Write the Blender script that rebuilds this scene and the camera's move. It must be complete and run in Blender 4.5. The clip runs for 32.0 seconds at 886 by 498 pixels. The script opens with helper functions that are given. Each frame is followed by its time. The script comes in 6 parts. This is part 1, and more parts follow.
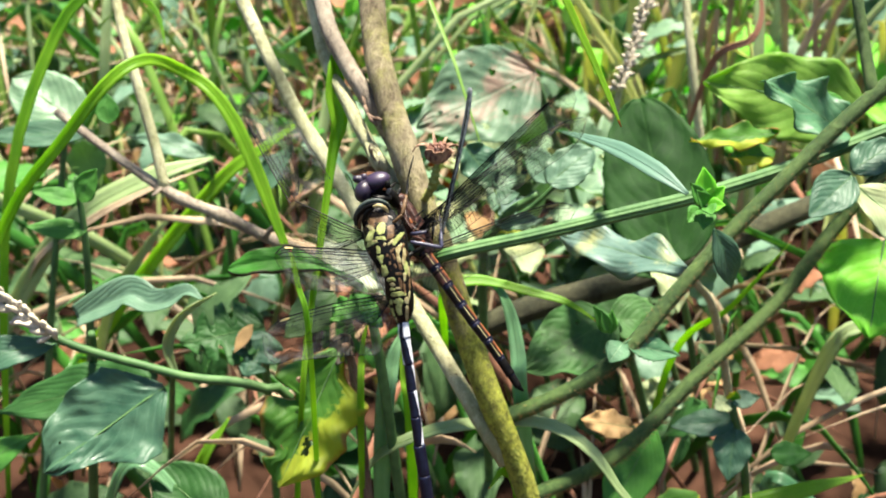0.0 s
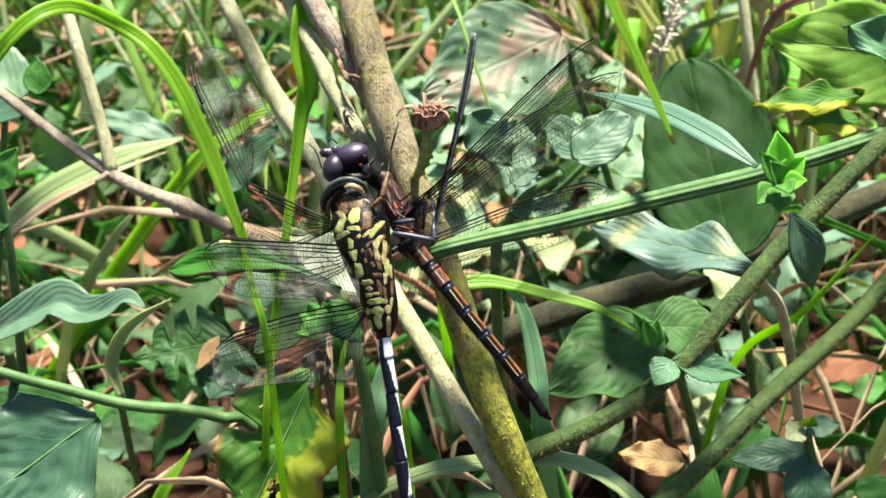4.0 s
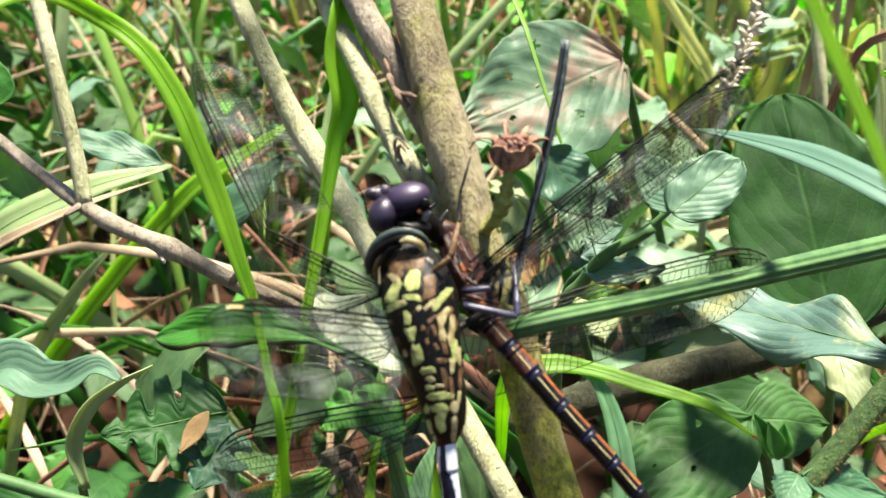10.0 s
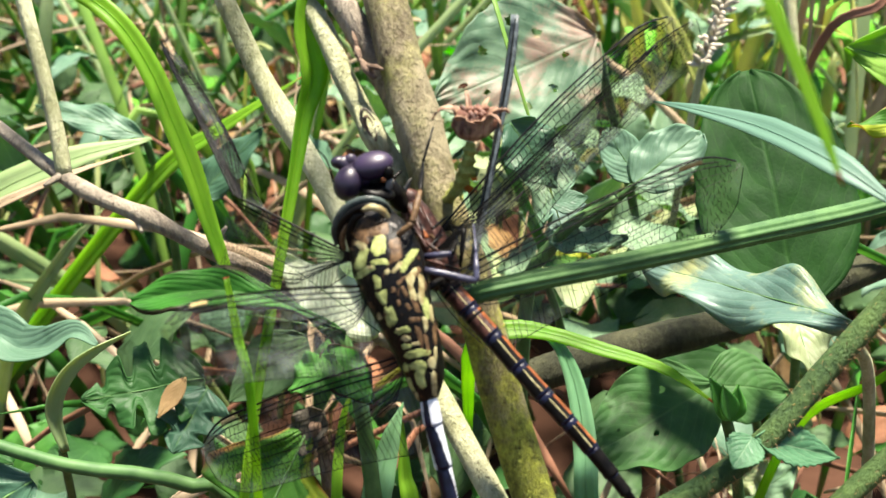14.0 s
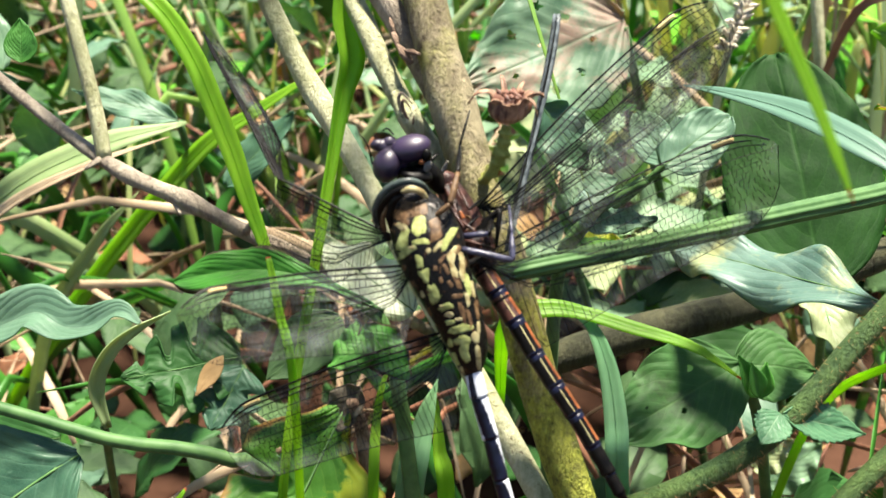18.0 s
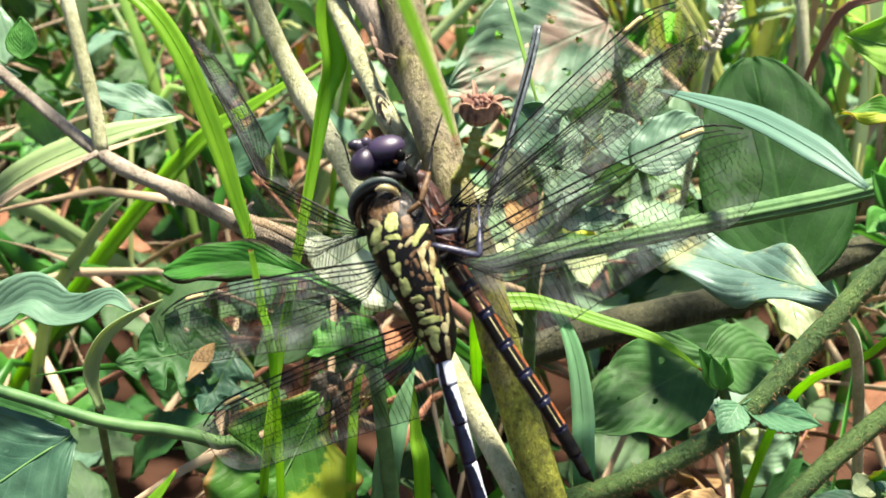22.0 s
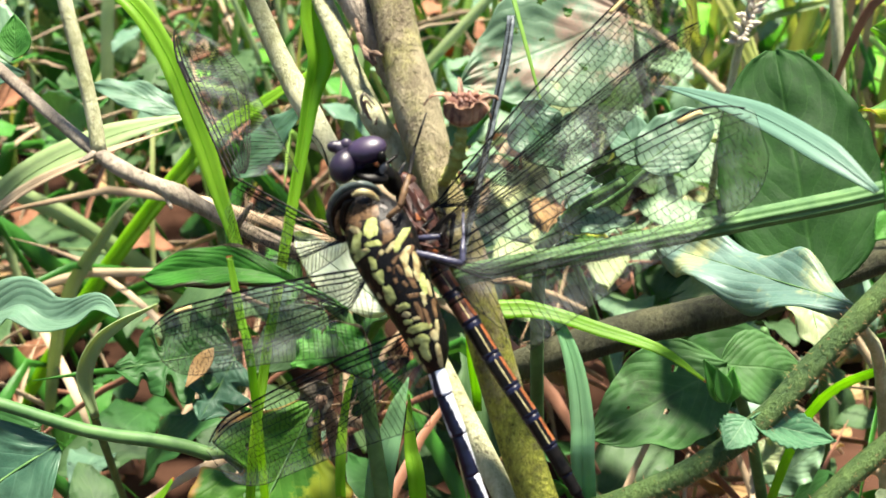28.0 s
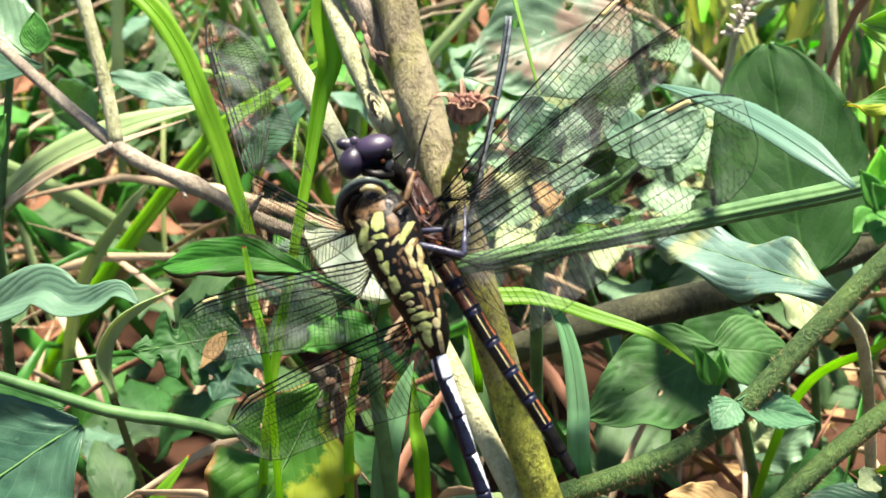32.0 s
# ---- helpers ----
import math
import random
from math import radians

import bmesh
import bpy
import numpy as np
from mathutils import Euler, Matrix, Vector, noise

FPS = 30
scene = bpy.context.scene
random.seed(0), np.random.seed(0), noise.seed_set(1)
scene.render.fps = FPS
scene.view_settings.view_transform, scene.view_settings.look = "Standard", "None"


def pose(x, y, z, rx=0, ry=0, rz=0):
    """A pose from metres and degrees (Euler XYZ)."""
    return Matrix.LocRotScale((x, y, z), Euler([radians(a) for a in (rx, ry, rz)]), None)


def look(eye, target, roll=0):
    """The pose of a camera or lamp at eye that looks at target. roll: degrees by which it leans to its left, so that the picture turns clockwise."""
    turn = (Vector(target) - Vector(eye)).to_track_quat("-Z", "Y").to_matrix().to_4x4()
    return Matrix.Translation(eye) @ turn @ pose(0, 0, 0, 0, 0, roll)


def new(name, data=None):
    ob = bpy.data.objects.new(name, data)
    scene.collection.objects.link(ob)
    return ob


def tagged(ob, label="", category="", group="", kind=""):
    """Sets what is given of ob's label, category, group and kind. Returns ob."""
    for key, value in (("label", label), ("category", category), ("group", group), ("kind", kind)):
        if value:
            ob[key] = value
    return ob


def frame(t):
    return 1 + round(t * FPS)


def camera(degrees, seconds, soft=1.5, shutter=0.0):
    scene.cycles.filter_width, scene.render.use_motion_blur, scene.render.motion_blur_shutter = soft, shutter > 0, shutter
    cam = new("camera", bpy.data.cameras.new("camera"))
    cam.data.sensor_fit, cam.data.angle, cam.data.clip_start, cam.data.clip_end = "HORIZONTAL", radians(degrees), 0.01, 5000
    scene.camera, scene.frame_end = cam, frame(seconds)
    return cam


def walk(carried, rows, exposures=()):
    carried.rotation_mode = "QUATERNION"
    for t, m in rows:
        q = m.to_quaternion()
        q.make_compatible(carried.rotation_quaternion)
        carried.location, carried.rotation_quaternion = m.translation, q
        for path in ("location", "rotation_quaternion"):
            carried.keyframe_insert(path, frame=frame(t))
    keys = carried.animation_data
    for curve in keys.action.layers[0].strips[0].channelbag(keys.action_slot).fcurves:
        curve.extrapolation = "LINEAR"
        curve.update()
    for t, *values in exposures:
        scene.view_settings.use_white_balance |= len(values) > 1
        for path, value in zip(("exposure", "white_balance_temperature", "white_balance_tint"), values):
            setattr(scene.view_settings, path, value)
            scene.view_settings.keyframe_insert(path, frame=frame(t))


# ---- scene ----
cam = camera(40.00, 32.0)
cam.data.dof.use_dof, cam.data.dof.focus_distance, cam.data.dof.aperture_fstop = True, 0.123, 70
PATH = [
    (0, 0.00271, -0.05085, 0.17764, 60.724, 1.148, -1.716),
    (0.5, 0.00108, -0.06845, 0.18687, 60.971, 0.927, -2.189),
    (1, 0.00040, -0.08230, 0.19289, 61.134, 0.942, -2.538),
    (1.5, 0.00123, -0.07841, 0.19055, 60.781, 1.169, -2.489),
    (2, 0.00441, -0.06384, 0.18371, 60.206, 1.447, -1.824),
    (2.5, 0.00488, -0.05572, 0.17646, 60.602, 1.923, -1.639),
    (4.5, 0.00782, -0.01372, 0.15756, 60.670, 2.433, -0.273),
    (5, 0.00639, -0.01186, 0.15548, 60.926, 2.348, -0.380),
    (5.5, 0.00193, -0.00627, 0.15139, 61.986, 1.537, -0.035),
    (6, -0.00095, -0.00115, 0.15139, 63.424, 0.929, 0.080),
    (6.5, -0.00023, 0.00323, 0.14884, 63.211, 0.086, -0.524),
    (7, -0.00027, 0.00542, 0.14597, 62.247, -0.118, -0.952),
    (7.5, 0.00052, 0.00645, 0.14569, 60.864, 0.084, -1.077),
    (8, 0.00000, 0.00688, 0.14645, 61.283, 0.037, -0.936),
    (8.5, -0.00013, 0.00717, 0.14657, 62.046, -0.280, -1.188),
    (9, 0.00006, 0.00703, 0.14660, 61.670, 0.071, -0.799),
    (9.5, -0.00155, 0.00653, 0.14795, 61.819, 0.306, -0.544),
    (10, -0.00116, 0.00630, 0.14850, 62.348, -0.053, -0.682),
    (10.5, -0.00124, 0.00607, 0.14823, 62.668, -0.404, -0.757),
    (11, -0.00045, 0.00562, 0.14854, 62.665, -0.351, -0.803),
    (11.5, -0.00057, 0.00501, 0.14866, 62.382, -0.195, -0.463),
    (12, -0.00211, 0.00460, 0.14927, 62.483, -0.317, -0.457),
    (12.5, -0.00059, 0.00433, 0.14922, 62.606, -0.361, -0.816),
    (13, -0.00020, 0.00401, 0.14931, 62.495, -0.310, -0.956),
    (13.5, 0.00103, 0.00353, 0.14898, 61.719, -0.435, -1.000),
    (15.5, 0.00062, 0.00129, 0.15054, 61.029, -0.071, -0.722),
    (16, 0.00112, 0.00058, 0.15034, 60.908, 0.009, -0.657),
    (16.5, -0.00033, 0.00042, 0.14994, 60.623, 0.007, -0.022),
    (17, -0.00132, 0.00002, 0.14928, 60.351, 0.046, -0.279),
    (17.5, -0.00093, 0.00028, 0.14902, 60.022, 0.249, -0.378),
    (18, -0.00037, 0.00058, 0.15023, 60.590, 0.088, -0.144),
    (18.5, -0.00084, 0.00032, 0.14961, 60.365, -0.112, -0.227),
    (19, 0.00000, 0.00000, 0.15000, 60.000, -0.000, 0.000),
    (19.5, -0.00020, -0.00035, 0.15020, 59.785, 0.074, 0.334),
    (20, 0.00060, -0.00169, 0.15125, 59.706, -0.433, 0.076),
    (20.5, 0.00075, -0.00219, 0.15263, 59.665, -0.456, 0.013),
    (21, 0.00250, -0.00343, 0.15314, 59.916, -0.522, -0.259),
    (21.5, 0.00288, -0.00343, 0.15326, 60.081, -0.314, 0.137),
    (22, 0.00266, -0.00373, 0.15319, 60.118, -0.279, 0.561),
    (22.5, 0.00332, -0.00376, 0.15305, 60.041, -0.120, 0.861),
    (23, 0.00358, -0.00379, 0.15294, 61.078, 0.188, 1.493),
    (23.5, 0.00217, -0.00249, 0.15213, 60.923, 0.162, 2.553),
    (24, 0.00078, -0.00185, 0.15210, 61.392, 0.881, 4.227),
    (24.5, -0.00061, -0.00082, 0.15135, 61.892, 0.847, 4.456),
    (25, -0.00136, 0.00078, 0.15251, 62.601, 0.935, 3.782),
    (25.5, -0.00032, 0.00114, 0.15277, 62.801, 0.624, 3.616),
    (26, 0.00101, 0.00108, 0.15255, 62.653, 0.396, 3.245),
    (26.5, 0.00375, 0.00113, 0.15159, 61.951, -0.199, 2.281),
    (28.5, 0.00889, 0.00123, 0.15164, 59.611, 1.191, 2.804),
    (29, 0.00956, 0.00017, 0.15260, 59.925, 1.132, 2.680),
    (29.5, 0.00910, -0.00044, 0.15292, 59.975, 1.305, 2.936),
    (30, 0.00871, -0.00088, 0.15404, 59.997, 1.604, 3.630),
    (30.5, 0.00861, -0.00182, 0.15464, 60.225, 1.607, 3.642),
    (31, 0.00900, -0.00213, 0.15498, 59.928, 1.419, 3.156),
    (31.5, 0.00927, -0.00332, 0.15590, 59.328, 1.183, 3.059),
    (32, 0.00853, -0.00316, 0.15544, 58.814, 1.048, 2.962),
]
EXPOSURES = [(0, 1.98), (2, 1.94), (5, 1.97), (7, 1.88), (9, 1.97), (17, 1.93), (20, 2.05), (26, 2.05), (30, 2.14), (32, 2.1)]
walk(cam, [(t, pose(x, y, z, rx, ry, rz)) for t, x, y, z, rx, ry, rz in PATH], EXPOSURES)

# ---- light ----
world = bpy.data.worlds.new("sky")
scene.world = world
world.use_nodes = True
sky = world.node_tree.nodes.new("ShaderNodeTexSky")
sky.sky_type, sky.sun_disc = "NISHITA", False
SUN_UP, SUN_ROUND = 77, 40
sky.sun_elevation, sky.sun_rotation = radians(SUN_UP), radians(SUN_ROUND)
background = world.node_tree.nodes["Background"]
background.inputs["Strength"].default_value = 0.05
world.node_tree.links.new(sky.outputs[0], background.inputs[0])
sun = new("sun", bpy.data.lights.new("sun", "SUN"))
sun.data.energy, sun.data.angle, sun.data.color = 5.0, radians(8), (1, 0.92, 0.78)
SUN_WAY = Vector((math.sin(radians(SUN_ROUND)) * math.cos(radians(SUN_UP)),
                  math.cos(radians(SUN_ROUND)) * math.cos(radians(SUN_UP)), math.sin(radians(SUN_UP))))
sun.matrix_world = look(SUN_WAY * 3, (0, 0, 0))


# ---- materials ----
def material(name):
    m = bpy.data.materials.new(name)
    m.use_nodes = True
    t = m.node_tree
    return m, t, t.nodes["Principled BSDF"]


def node(t, kind, **values):
    n = t.nodes.new(kind)
    for key, value in values.items():
        if key == "operation":
            n.operation = value
        elif key == "data_type":
            n.data_type = value
        elif key == "blend_type":
            n.blend_type = value
        else:
            n.inputs[key].default_value = value
    return n


def noise_of(t, scale, detail=4, coords="Object", rough=0.6, stretch=(1, 1, 1)):
    where = node(t, "ShaderNodeTexCoord")
    shape = node(t, "ShaderNodeMapping", Scale=stretch)
    tex = node(t, "ShaderNodeTexNoise", Scale=scale, Detail=detail, Roughness=rough)
    t.links.new(where.outputs[coords], shape.inputs[0])
    t.links.new(shape.outputs[0], tex.inputs["Vector"])
    return tex.outputs["Fac"]


def ramp(t, source, stops):
    r = node(t, "ShaderNodeValToRGB")
    while len(r.color_ramp.elements) < len(stops):
        r.color_ramp.elements.new(0.5)
    for e, (at, colour) in zip(r.color_ramp.elements, stops):
        e.position, e.color = at, (*colour, 1)
    t.links.new(source, r.inputs[0])
    return r.outputs[0]


def mix(t, factor, a, b, how="MIX"):
    m = node(t, "ShaderNodeMix", data_type="RGBA", blend_type=how)
    for socket, value in ((m.inputs[0], factor), (m.inputs[6], a), (m.inputs[7], b)):
        if isinstance(value, (int, float)):
            socket.default_value = value
        elif isinstance(value, tuple):
            socket.default_value = (*value, 1)
        else:
            t.links.new(value, socket)
    return m.outputs[2]


def sums(t, how, a, b=0.0, c=0.0):
    m = node(t, "ShaderNodeMath", operation=how)
    for socket, value in zip(m.inputs, (a, b, c)):
        if isinstance(value, (int, float)):
            socket.default_value = value
        else:
            t.links.new(value, socket)
    return m.outputs[0]


def bump(t, shader, height, strength, distance):
    b = node(t, "ShaderNodeBump", Strength=strength, Distance=distance)
    t.links.new(height, b.inputs["Height"])
    t.links.new(b.outputs[0], shader.inputs["Normal"])


def thin(m, t, shader, colour, amount, glow_tint=(1.7, 1.75, 0.6)):
    """Lets light through a leaf; what comes through is yellower."""
    glow = node(t, "ShaderNodeBsdfTranslucent")
    t.links.new(mix(t, 1.0, colour, glow_tint, "MULTIPLY"), glow.inputs[0])
    blend = node(t, "ShaderNodeMixShader")
    blend.inputs[0].default_value = amount
    t.links.new(shader.outputs[0], blend.inputs[1])
    t.links.new(glow.outputs[0], blend.inputs[2])
    t.links.new(blend.outputs[0], t.nodes["Material Output"].inputs[0])
    return m


def cells_of(t, source, stretch, scale):
    """Lines of a fine net: 1 on the line, 0 between."""
    shape = node(t, "ShaderNodeMapping", Scale=stretch)
    net = node(t, "ShaderNodeTexVoronoi", Scale=scale)
    net.feature = "DISTANCE_TO_EDGE"
    t.links.new(source, shape.inputs[0])
    t.links.new(shape.outputs[0], net.inputs["Vector"])
    return sums(t, "SUBTRACT", 1.0, sums(t, "MINIMUM", sums(t, "MULTIPLY", net.outputs["Distance"], 7.0), 1.0))


def leaf_material(name, dark, light, vein, veins=9, slant=0.9, rough=0.42, patch=None, amount=0.36, edge=None, fading=None, blotch=0.62, rim_at=0.57):
    m, t, s = material(name)
    uv = node(t, "ShaderNodeTexCoord")
    xy = node(t, "ShaderNodeSeparateXYZ")
    t.links.new(uv.outputs["UV"], xy.inputs[0])
    u, v = xy.outputs[0], xy.outputs[1]
    aside = sums(t, "ABSOLUTE", sums(t, "SUBTRACT", v, 0.5))
    broad = noise_of(t, 75, 5, rough=0.65)
    mid = noise_of(t, 420, 4)
    fine = noise_of(t, 1700, 3)
    bend = sums(t, "MULTIPLY", sums(t, "SUBTRACT", noise_of(t, 130, 2), 0.5), 1.6)
    climb = sums(t, "MULTIPLY", sums(t, "MULTIPLY", aside, sums(t, "ADD", 0.7, aside)), veins * slant)
    wave = sums(t, "ADD", sums(t, "SUBTRACT", sums(t, "MULTIPLY", u, veins), climb), bend)
    tooth = sums(t, "ABSOLUTE", sums(t, "SUBTRACT", sums(t, "FRACT", wave), 0.5))
    side = sums(t, "SUBTRACT", 1.0, sums(t, "MINIMUM", sums(t, "MULTIPLY", tooth, 13.0), 1.0))
    middle = sums(t, "SUBTRACT", 1.0, sums(t, "MINIMUM", sums(t, "MULTIPLY", aside, 45.0), 1.0))
    net = cells_of(t, uv.outputs["UV"], (veins * 0.9, veins * 0.6, 1), 8.0)
    lines = sums(t, "MAXIMUM", sums(t, "MAXIMUM", sums(t, "MULTIPLY", side, 0.3), sums(t, "MULTIPLY", net, 0.09)), sums(t, "MULTIPLY", middle, 0.55))
    colour = ramp(t, sums(t, "ADD", sums(t, "MULTIPLY", broad, 0.65), sums(t, "MULTIPLY", mid, 0.35)), [(0.34, dark), (0.66, light)])
    colour = mix(t, sums(t, "MULTIPLY", fine, 0.3), colour, light)
    colour = mix(t, ramp(t, noise_of(t, 900, 2), [(0.7, (0, 0, 0)), (0.76, (0.35, 0.35, 0.35))]), colour, vein)
    if patch:
        spots = ramp(t, sums(t, "ADD", sums(t, "MULTIPLY", noise_of(t, 110, 5, rough=0.6), 0.85), sums(t, "MULTIPLY", fine, 0.15)), [(blotch - 0.06, (0, 0, 0)), (blotch + 0.06, (0.9, 0.9, 0.9))])
        colour = mix(t, spots, colour, patch)
    if fading:
        past = sums(t, "ADD", sums(t, "ADD", sums(t, "MULTIPLY", v, 0.8), sums(t, "MULTIPLY", u, 0.35)), sums(t, "MULTIPLY", noise_of(t, 420, 6), 0.6))
        colour = mix(t, sums(t, "MULTIPLY", ramp(t, past, [(0.94, (0, 0, 0)), (1.2, (1, 1, 1))]), 0.85), colour, fading)
    if edge:
        rim = ramp(t, sums(t, "ADD", aside, sums(t, "MULTIPLY", noise_of(t, 260, 4), 0.25)), [(rim_at, (0, 0, 0)), (rim_at + 0.05, (1, 1, 1))])
        colour = mix(t, rim, colour, edge)
    colour = mix(t, lines, colour, vein)
    t.links.new(colour, s.inputs["Base Color"])
    t.links.new(sums(t, "ADD", rough - 0.06, sums(t, "MULTIPLY", mid, 0.26)), s.inputs["Roughness"])
    s.inputs["Specular IOR Level"].default_value = 0.32
    quilt = sums(t, "POWER", sums(t, "MULTIPLY", tooth, 2.0), 0.6)
    height = sums(t, "SUBTRACT", sums(t, "ADD", sums(t, "MULTIPLY", quilt, 0.7), sums(t, "MULTIPLY", fine, 0.25)), sums(t, "ADD", sums(t, "MULTIPLY", middle, 0.8), sums(t, "MULTIPLY", net, 0.1)))
    bump(t, s, height, 0.3, 0.0003)
    return thin(m, t, s, colour, amount)


def blade_material(name, dark, light, rough=0.4, amount=0.4, tip=None):
    m, t, s = material(name)
    uv = node(t, "ShaderNodeTexCoord")
    xy = node(t, "ShaderNodeSeparateXYZ")
    t.links.new(uv.outputs["UV"], xy.inputs[0])
    stripes = sums(t, "ABSOLUTE", sums(t, "SUBTRACT", sums(t, "FRACT", sums(t, "MULTIPLY", xy.outputs[1], 11.0)), 0.5))
    colour = ramp(t, noise_of(t, 90, 4), [(0.3, dark), (0.7, light)])
    info = node(t, "ShaderNodeObjectInfo")
    island = node(t, "ShaderNodeNewGeometry")
    luck = sums(t, "FRACT", sums(t, "ADD", info.outputs["Random"], island.outputs["Random Per Island"]))
    colour = mix(t, sums(t, "MULTIPLY", luck, 0.6), colour, light)
    colour = mix(t, sums(t, "MULTIPLY", stripes, 0.25), colour, dark)
    if tip:
        colour = mix(t, sums(t, "GREATER_THAN", sums(t, "ADD", xy.outputs[0], sums(t, "MULTIPLY", noise_of(t, 300, 3), 0.1)), 1.03), colour, tip)
    t.links.new(colour, s.inputs["Base Color"])
    s.inputs["Roughness"].default_value = rough
    s.inputs["Specular IOR Level"].default_value = 0.45
    bump(t, s, stripes, 0.25, 0.0001)
    return thin(m, t, s, colour, amount, (1.3, 1.15, 0.8))


def bark_material(name, dark, light, spot, rough=0.75, scale=1.0, moss=None, low=None):
    """Bark in long streaks with a few pores. moss: a film in patches; low: heights between which it grows thick towards the soil."""
    m, t, s = material(name)
    broad = noise_of(t, 130 * scale, 6, stretch=(1, 1, 0.5), rough=0.65)
    streak = noise_of(t, 1100 * scale, 5, stretch=(1, 1, 0.22), rough=0.7)
    fine = noise_of(t, 3800 * scale, 4, stretch=(1, 1, 0.5), rough=0.75)
    tone = sums(t, "ADD", sums(t, "MULTIPLY", broad, 0.5), sums(t, "ADD", sums(t, "MULTIPLY", streak, 0.3), sums(t, "MULTIPLY", fine, 0.2)))
    colour = ramp(t, tone, [(0.41, dark), (0.58, light)])
    pores = ramp(t, noise_of(t, 2300 * scale, 2, stretch=(1, 1, 0.8)), [(0.66, (0, 0, 0)), (0.72, (1, 1, 1))])
    colour = mix(t, sums(t, "MULTIPLY", pores, 0.6), colour, spot)
    if moss:
        film = ramp(t, noise_of(t, 150, 6, rough=0.7), [(0.46, (0, 0, 0)), (0.66, (1, 1, 1))])
        amount = sums(t, "MULTIPLY", film, 0.5)
        if low:
            place = node(t, "ShaderNodeTexCoord")
            axes = node(t, "ShaderNodeSeparateXYZ")
            t.links.new(place.outputs["Object"], axes.inputs[0])
            deep = sums(t, "MULTIPLY", sums(t, "SUBTRACT", low[1], axes.outputs[2]), 1 / (low[1] - low[0]))
            deep = sums(t, "ADD", deep, sums(t, "SUBTRACT", sums(t, "MULTIPLY", noise_of(t, 330, 5, rough=0.7), 1.6), 0.8))
            amount = sums(t, "MAXIMUM", sums(t, "MULTIPLY", film, 0.45), ramp(t, deep, [(0.35, (0, 0, 0)), (0.8, (0.9, 0.9, 0.9))]))
        tufts = sums(t, "ADD", sums(t, "MULTIPLY", noise_of(t, 700, 4, rough=0.7), 0.6), sums(t, "MULTIPLY", fine, 0.4))
        colour = mix(t, amount, colour, ramp(t, tufts, [(0.38, tuple(0.18 * c for c in moss)), (0.62, moss)]))
    t.links.new(colour, s.inputs["Base Color"])
    s.inputs["Roughness"].default_value = rough
    s.inputs["Specular IOR Level"].default_value = 0.3
    relief = sums(t, "SUBTRACT", sums(t, "ADD", streak, sums(t, "MULTIPLY", fine, 0.6)), sums(t, "MULTIPLY", pores, 0.5))
    bump(t, s, relief, 1.0, 0.0006)
    return m


def plain_material(name, dark, light, rough=0.5, scale=400.0, metal=0.0, height=0.0002, shine=0.5):
    m, t, s = material(name)
    grain = noise_of(t, scale, 5)
    t.links.new(ramp(t, grain, [(0.3, dark), (0.7, light)]), s.inputs["Base Color"])
    s.inputs["Roughness"].default_value, s.inputs["Metallic"].default_value = rough, metal
    s.inputs["Specular IOR Level"].default_value = shine
    bump(t, s, grain, 0.4, height)
    return m


BARK = bark_material("grey_green_bark", (0.075, 0.055, 0.03), (0.34, 0.29, 0.175), (0.05, 0.032, 0.018), moss=(0.44, 0.47, 0.05), low=(0.08, 0.116))
# dark mossy bark, darkened further in colour to stand in for shade
SHADED_BARK = bark_material("shade_darkened_mossy_bark", (0.02, 0.022, 0.01), (0.075, 0.075, 0.036), (0.035, 0.028, 0.018))
PALE_BARK = bark_material("pale_green_bark", (0.27, 0.275, 0.13), (0.58, 0.57, 0.36), (0.22, 0.17, 0.09), 0.55)
BROWN_BARK = bark_material("brown_bark", (0.12, 0.07, 0.045), (0.30, 0.21, 0.15), (0.07, 0.04, 0.03))
GREY_BARK = bark_material("grey_brown_bark", (0.15, 0.12, 0.09), (0.4, 0.34, 0.26), (0.07, 0.05, 0.04))
GREEN_BARK = bark_material("green_hairy_bark", (0.02, 0.052, 0.012), (0.085, 0.145, 0.035), (0.16, 0.09, 0.04), 0.6)
GREEN_STEM = plain_material("ribbed_green_stem", (0.025, 0.078, 0.02), (0.08, 0.165, 0.05), 0.6, 350, height=0.0001, shine=0.3)
TWIG_GREEN = bark_material("yellow_green_twig", (0.18, 0.22, 0.03), (0.42, 0.44, 0.12), (0.14, 0.1, 0.05), 0.6)
LEAF_DARK = leaf_material("dark_leaf", (0.012, 0.06, 0.012), (0.04, 0.13, 0.03), (0.08, 0.19, 0.06), 8)
LEAF_MID = leaf_material("green_leaf", (0.03, 0.14, 0.02), (0.09, 0.28, 0.04), (0.16, 0.36, 0.1), 9)
LEAF_PALE = leaf_material("pale_leaf", (0.09, 0.19, 0.11), (0.23, 0.35, 0.22), (0.4, 0.55, 0.36), 8, rough=0.3)
LEAF_BLUE = leaf_material("blue_green_leaf", (0.025, 0.085, 0.05), (0.085, 0.175, 0.105), (0.13, 0.24, 0.16), 7, rough=0.3)
LEAF_SPOT = leaf_material("spotted_leaf", (0.05, 0.12, 0.07), (0.15, 0.24, 0.15), (0.2, 0.3, 0.19), 8, patch=(0.3, 0.2, 0.16), blotch=0.56)
# deep green set very dark: the leaf's shade is put into its colour
LEAF_SHADED = leaf_material("deep_green_shaded_leaf", (0.005, 0.032, 0.005), (0.024, 0.1, 0.014), (0.05, 0.15, 0.03), 7, rough=0.6, amount=0.5)
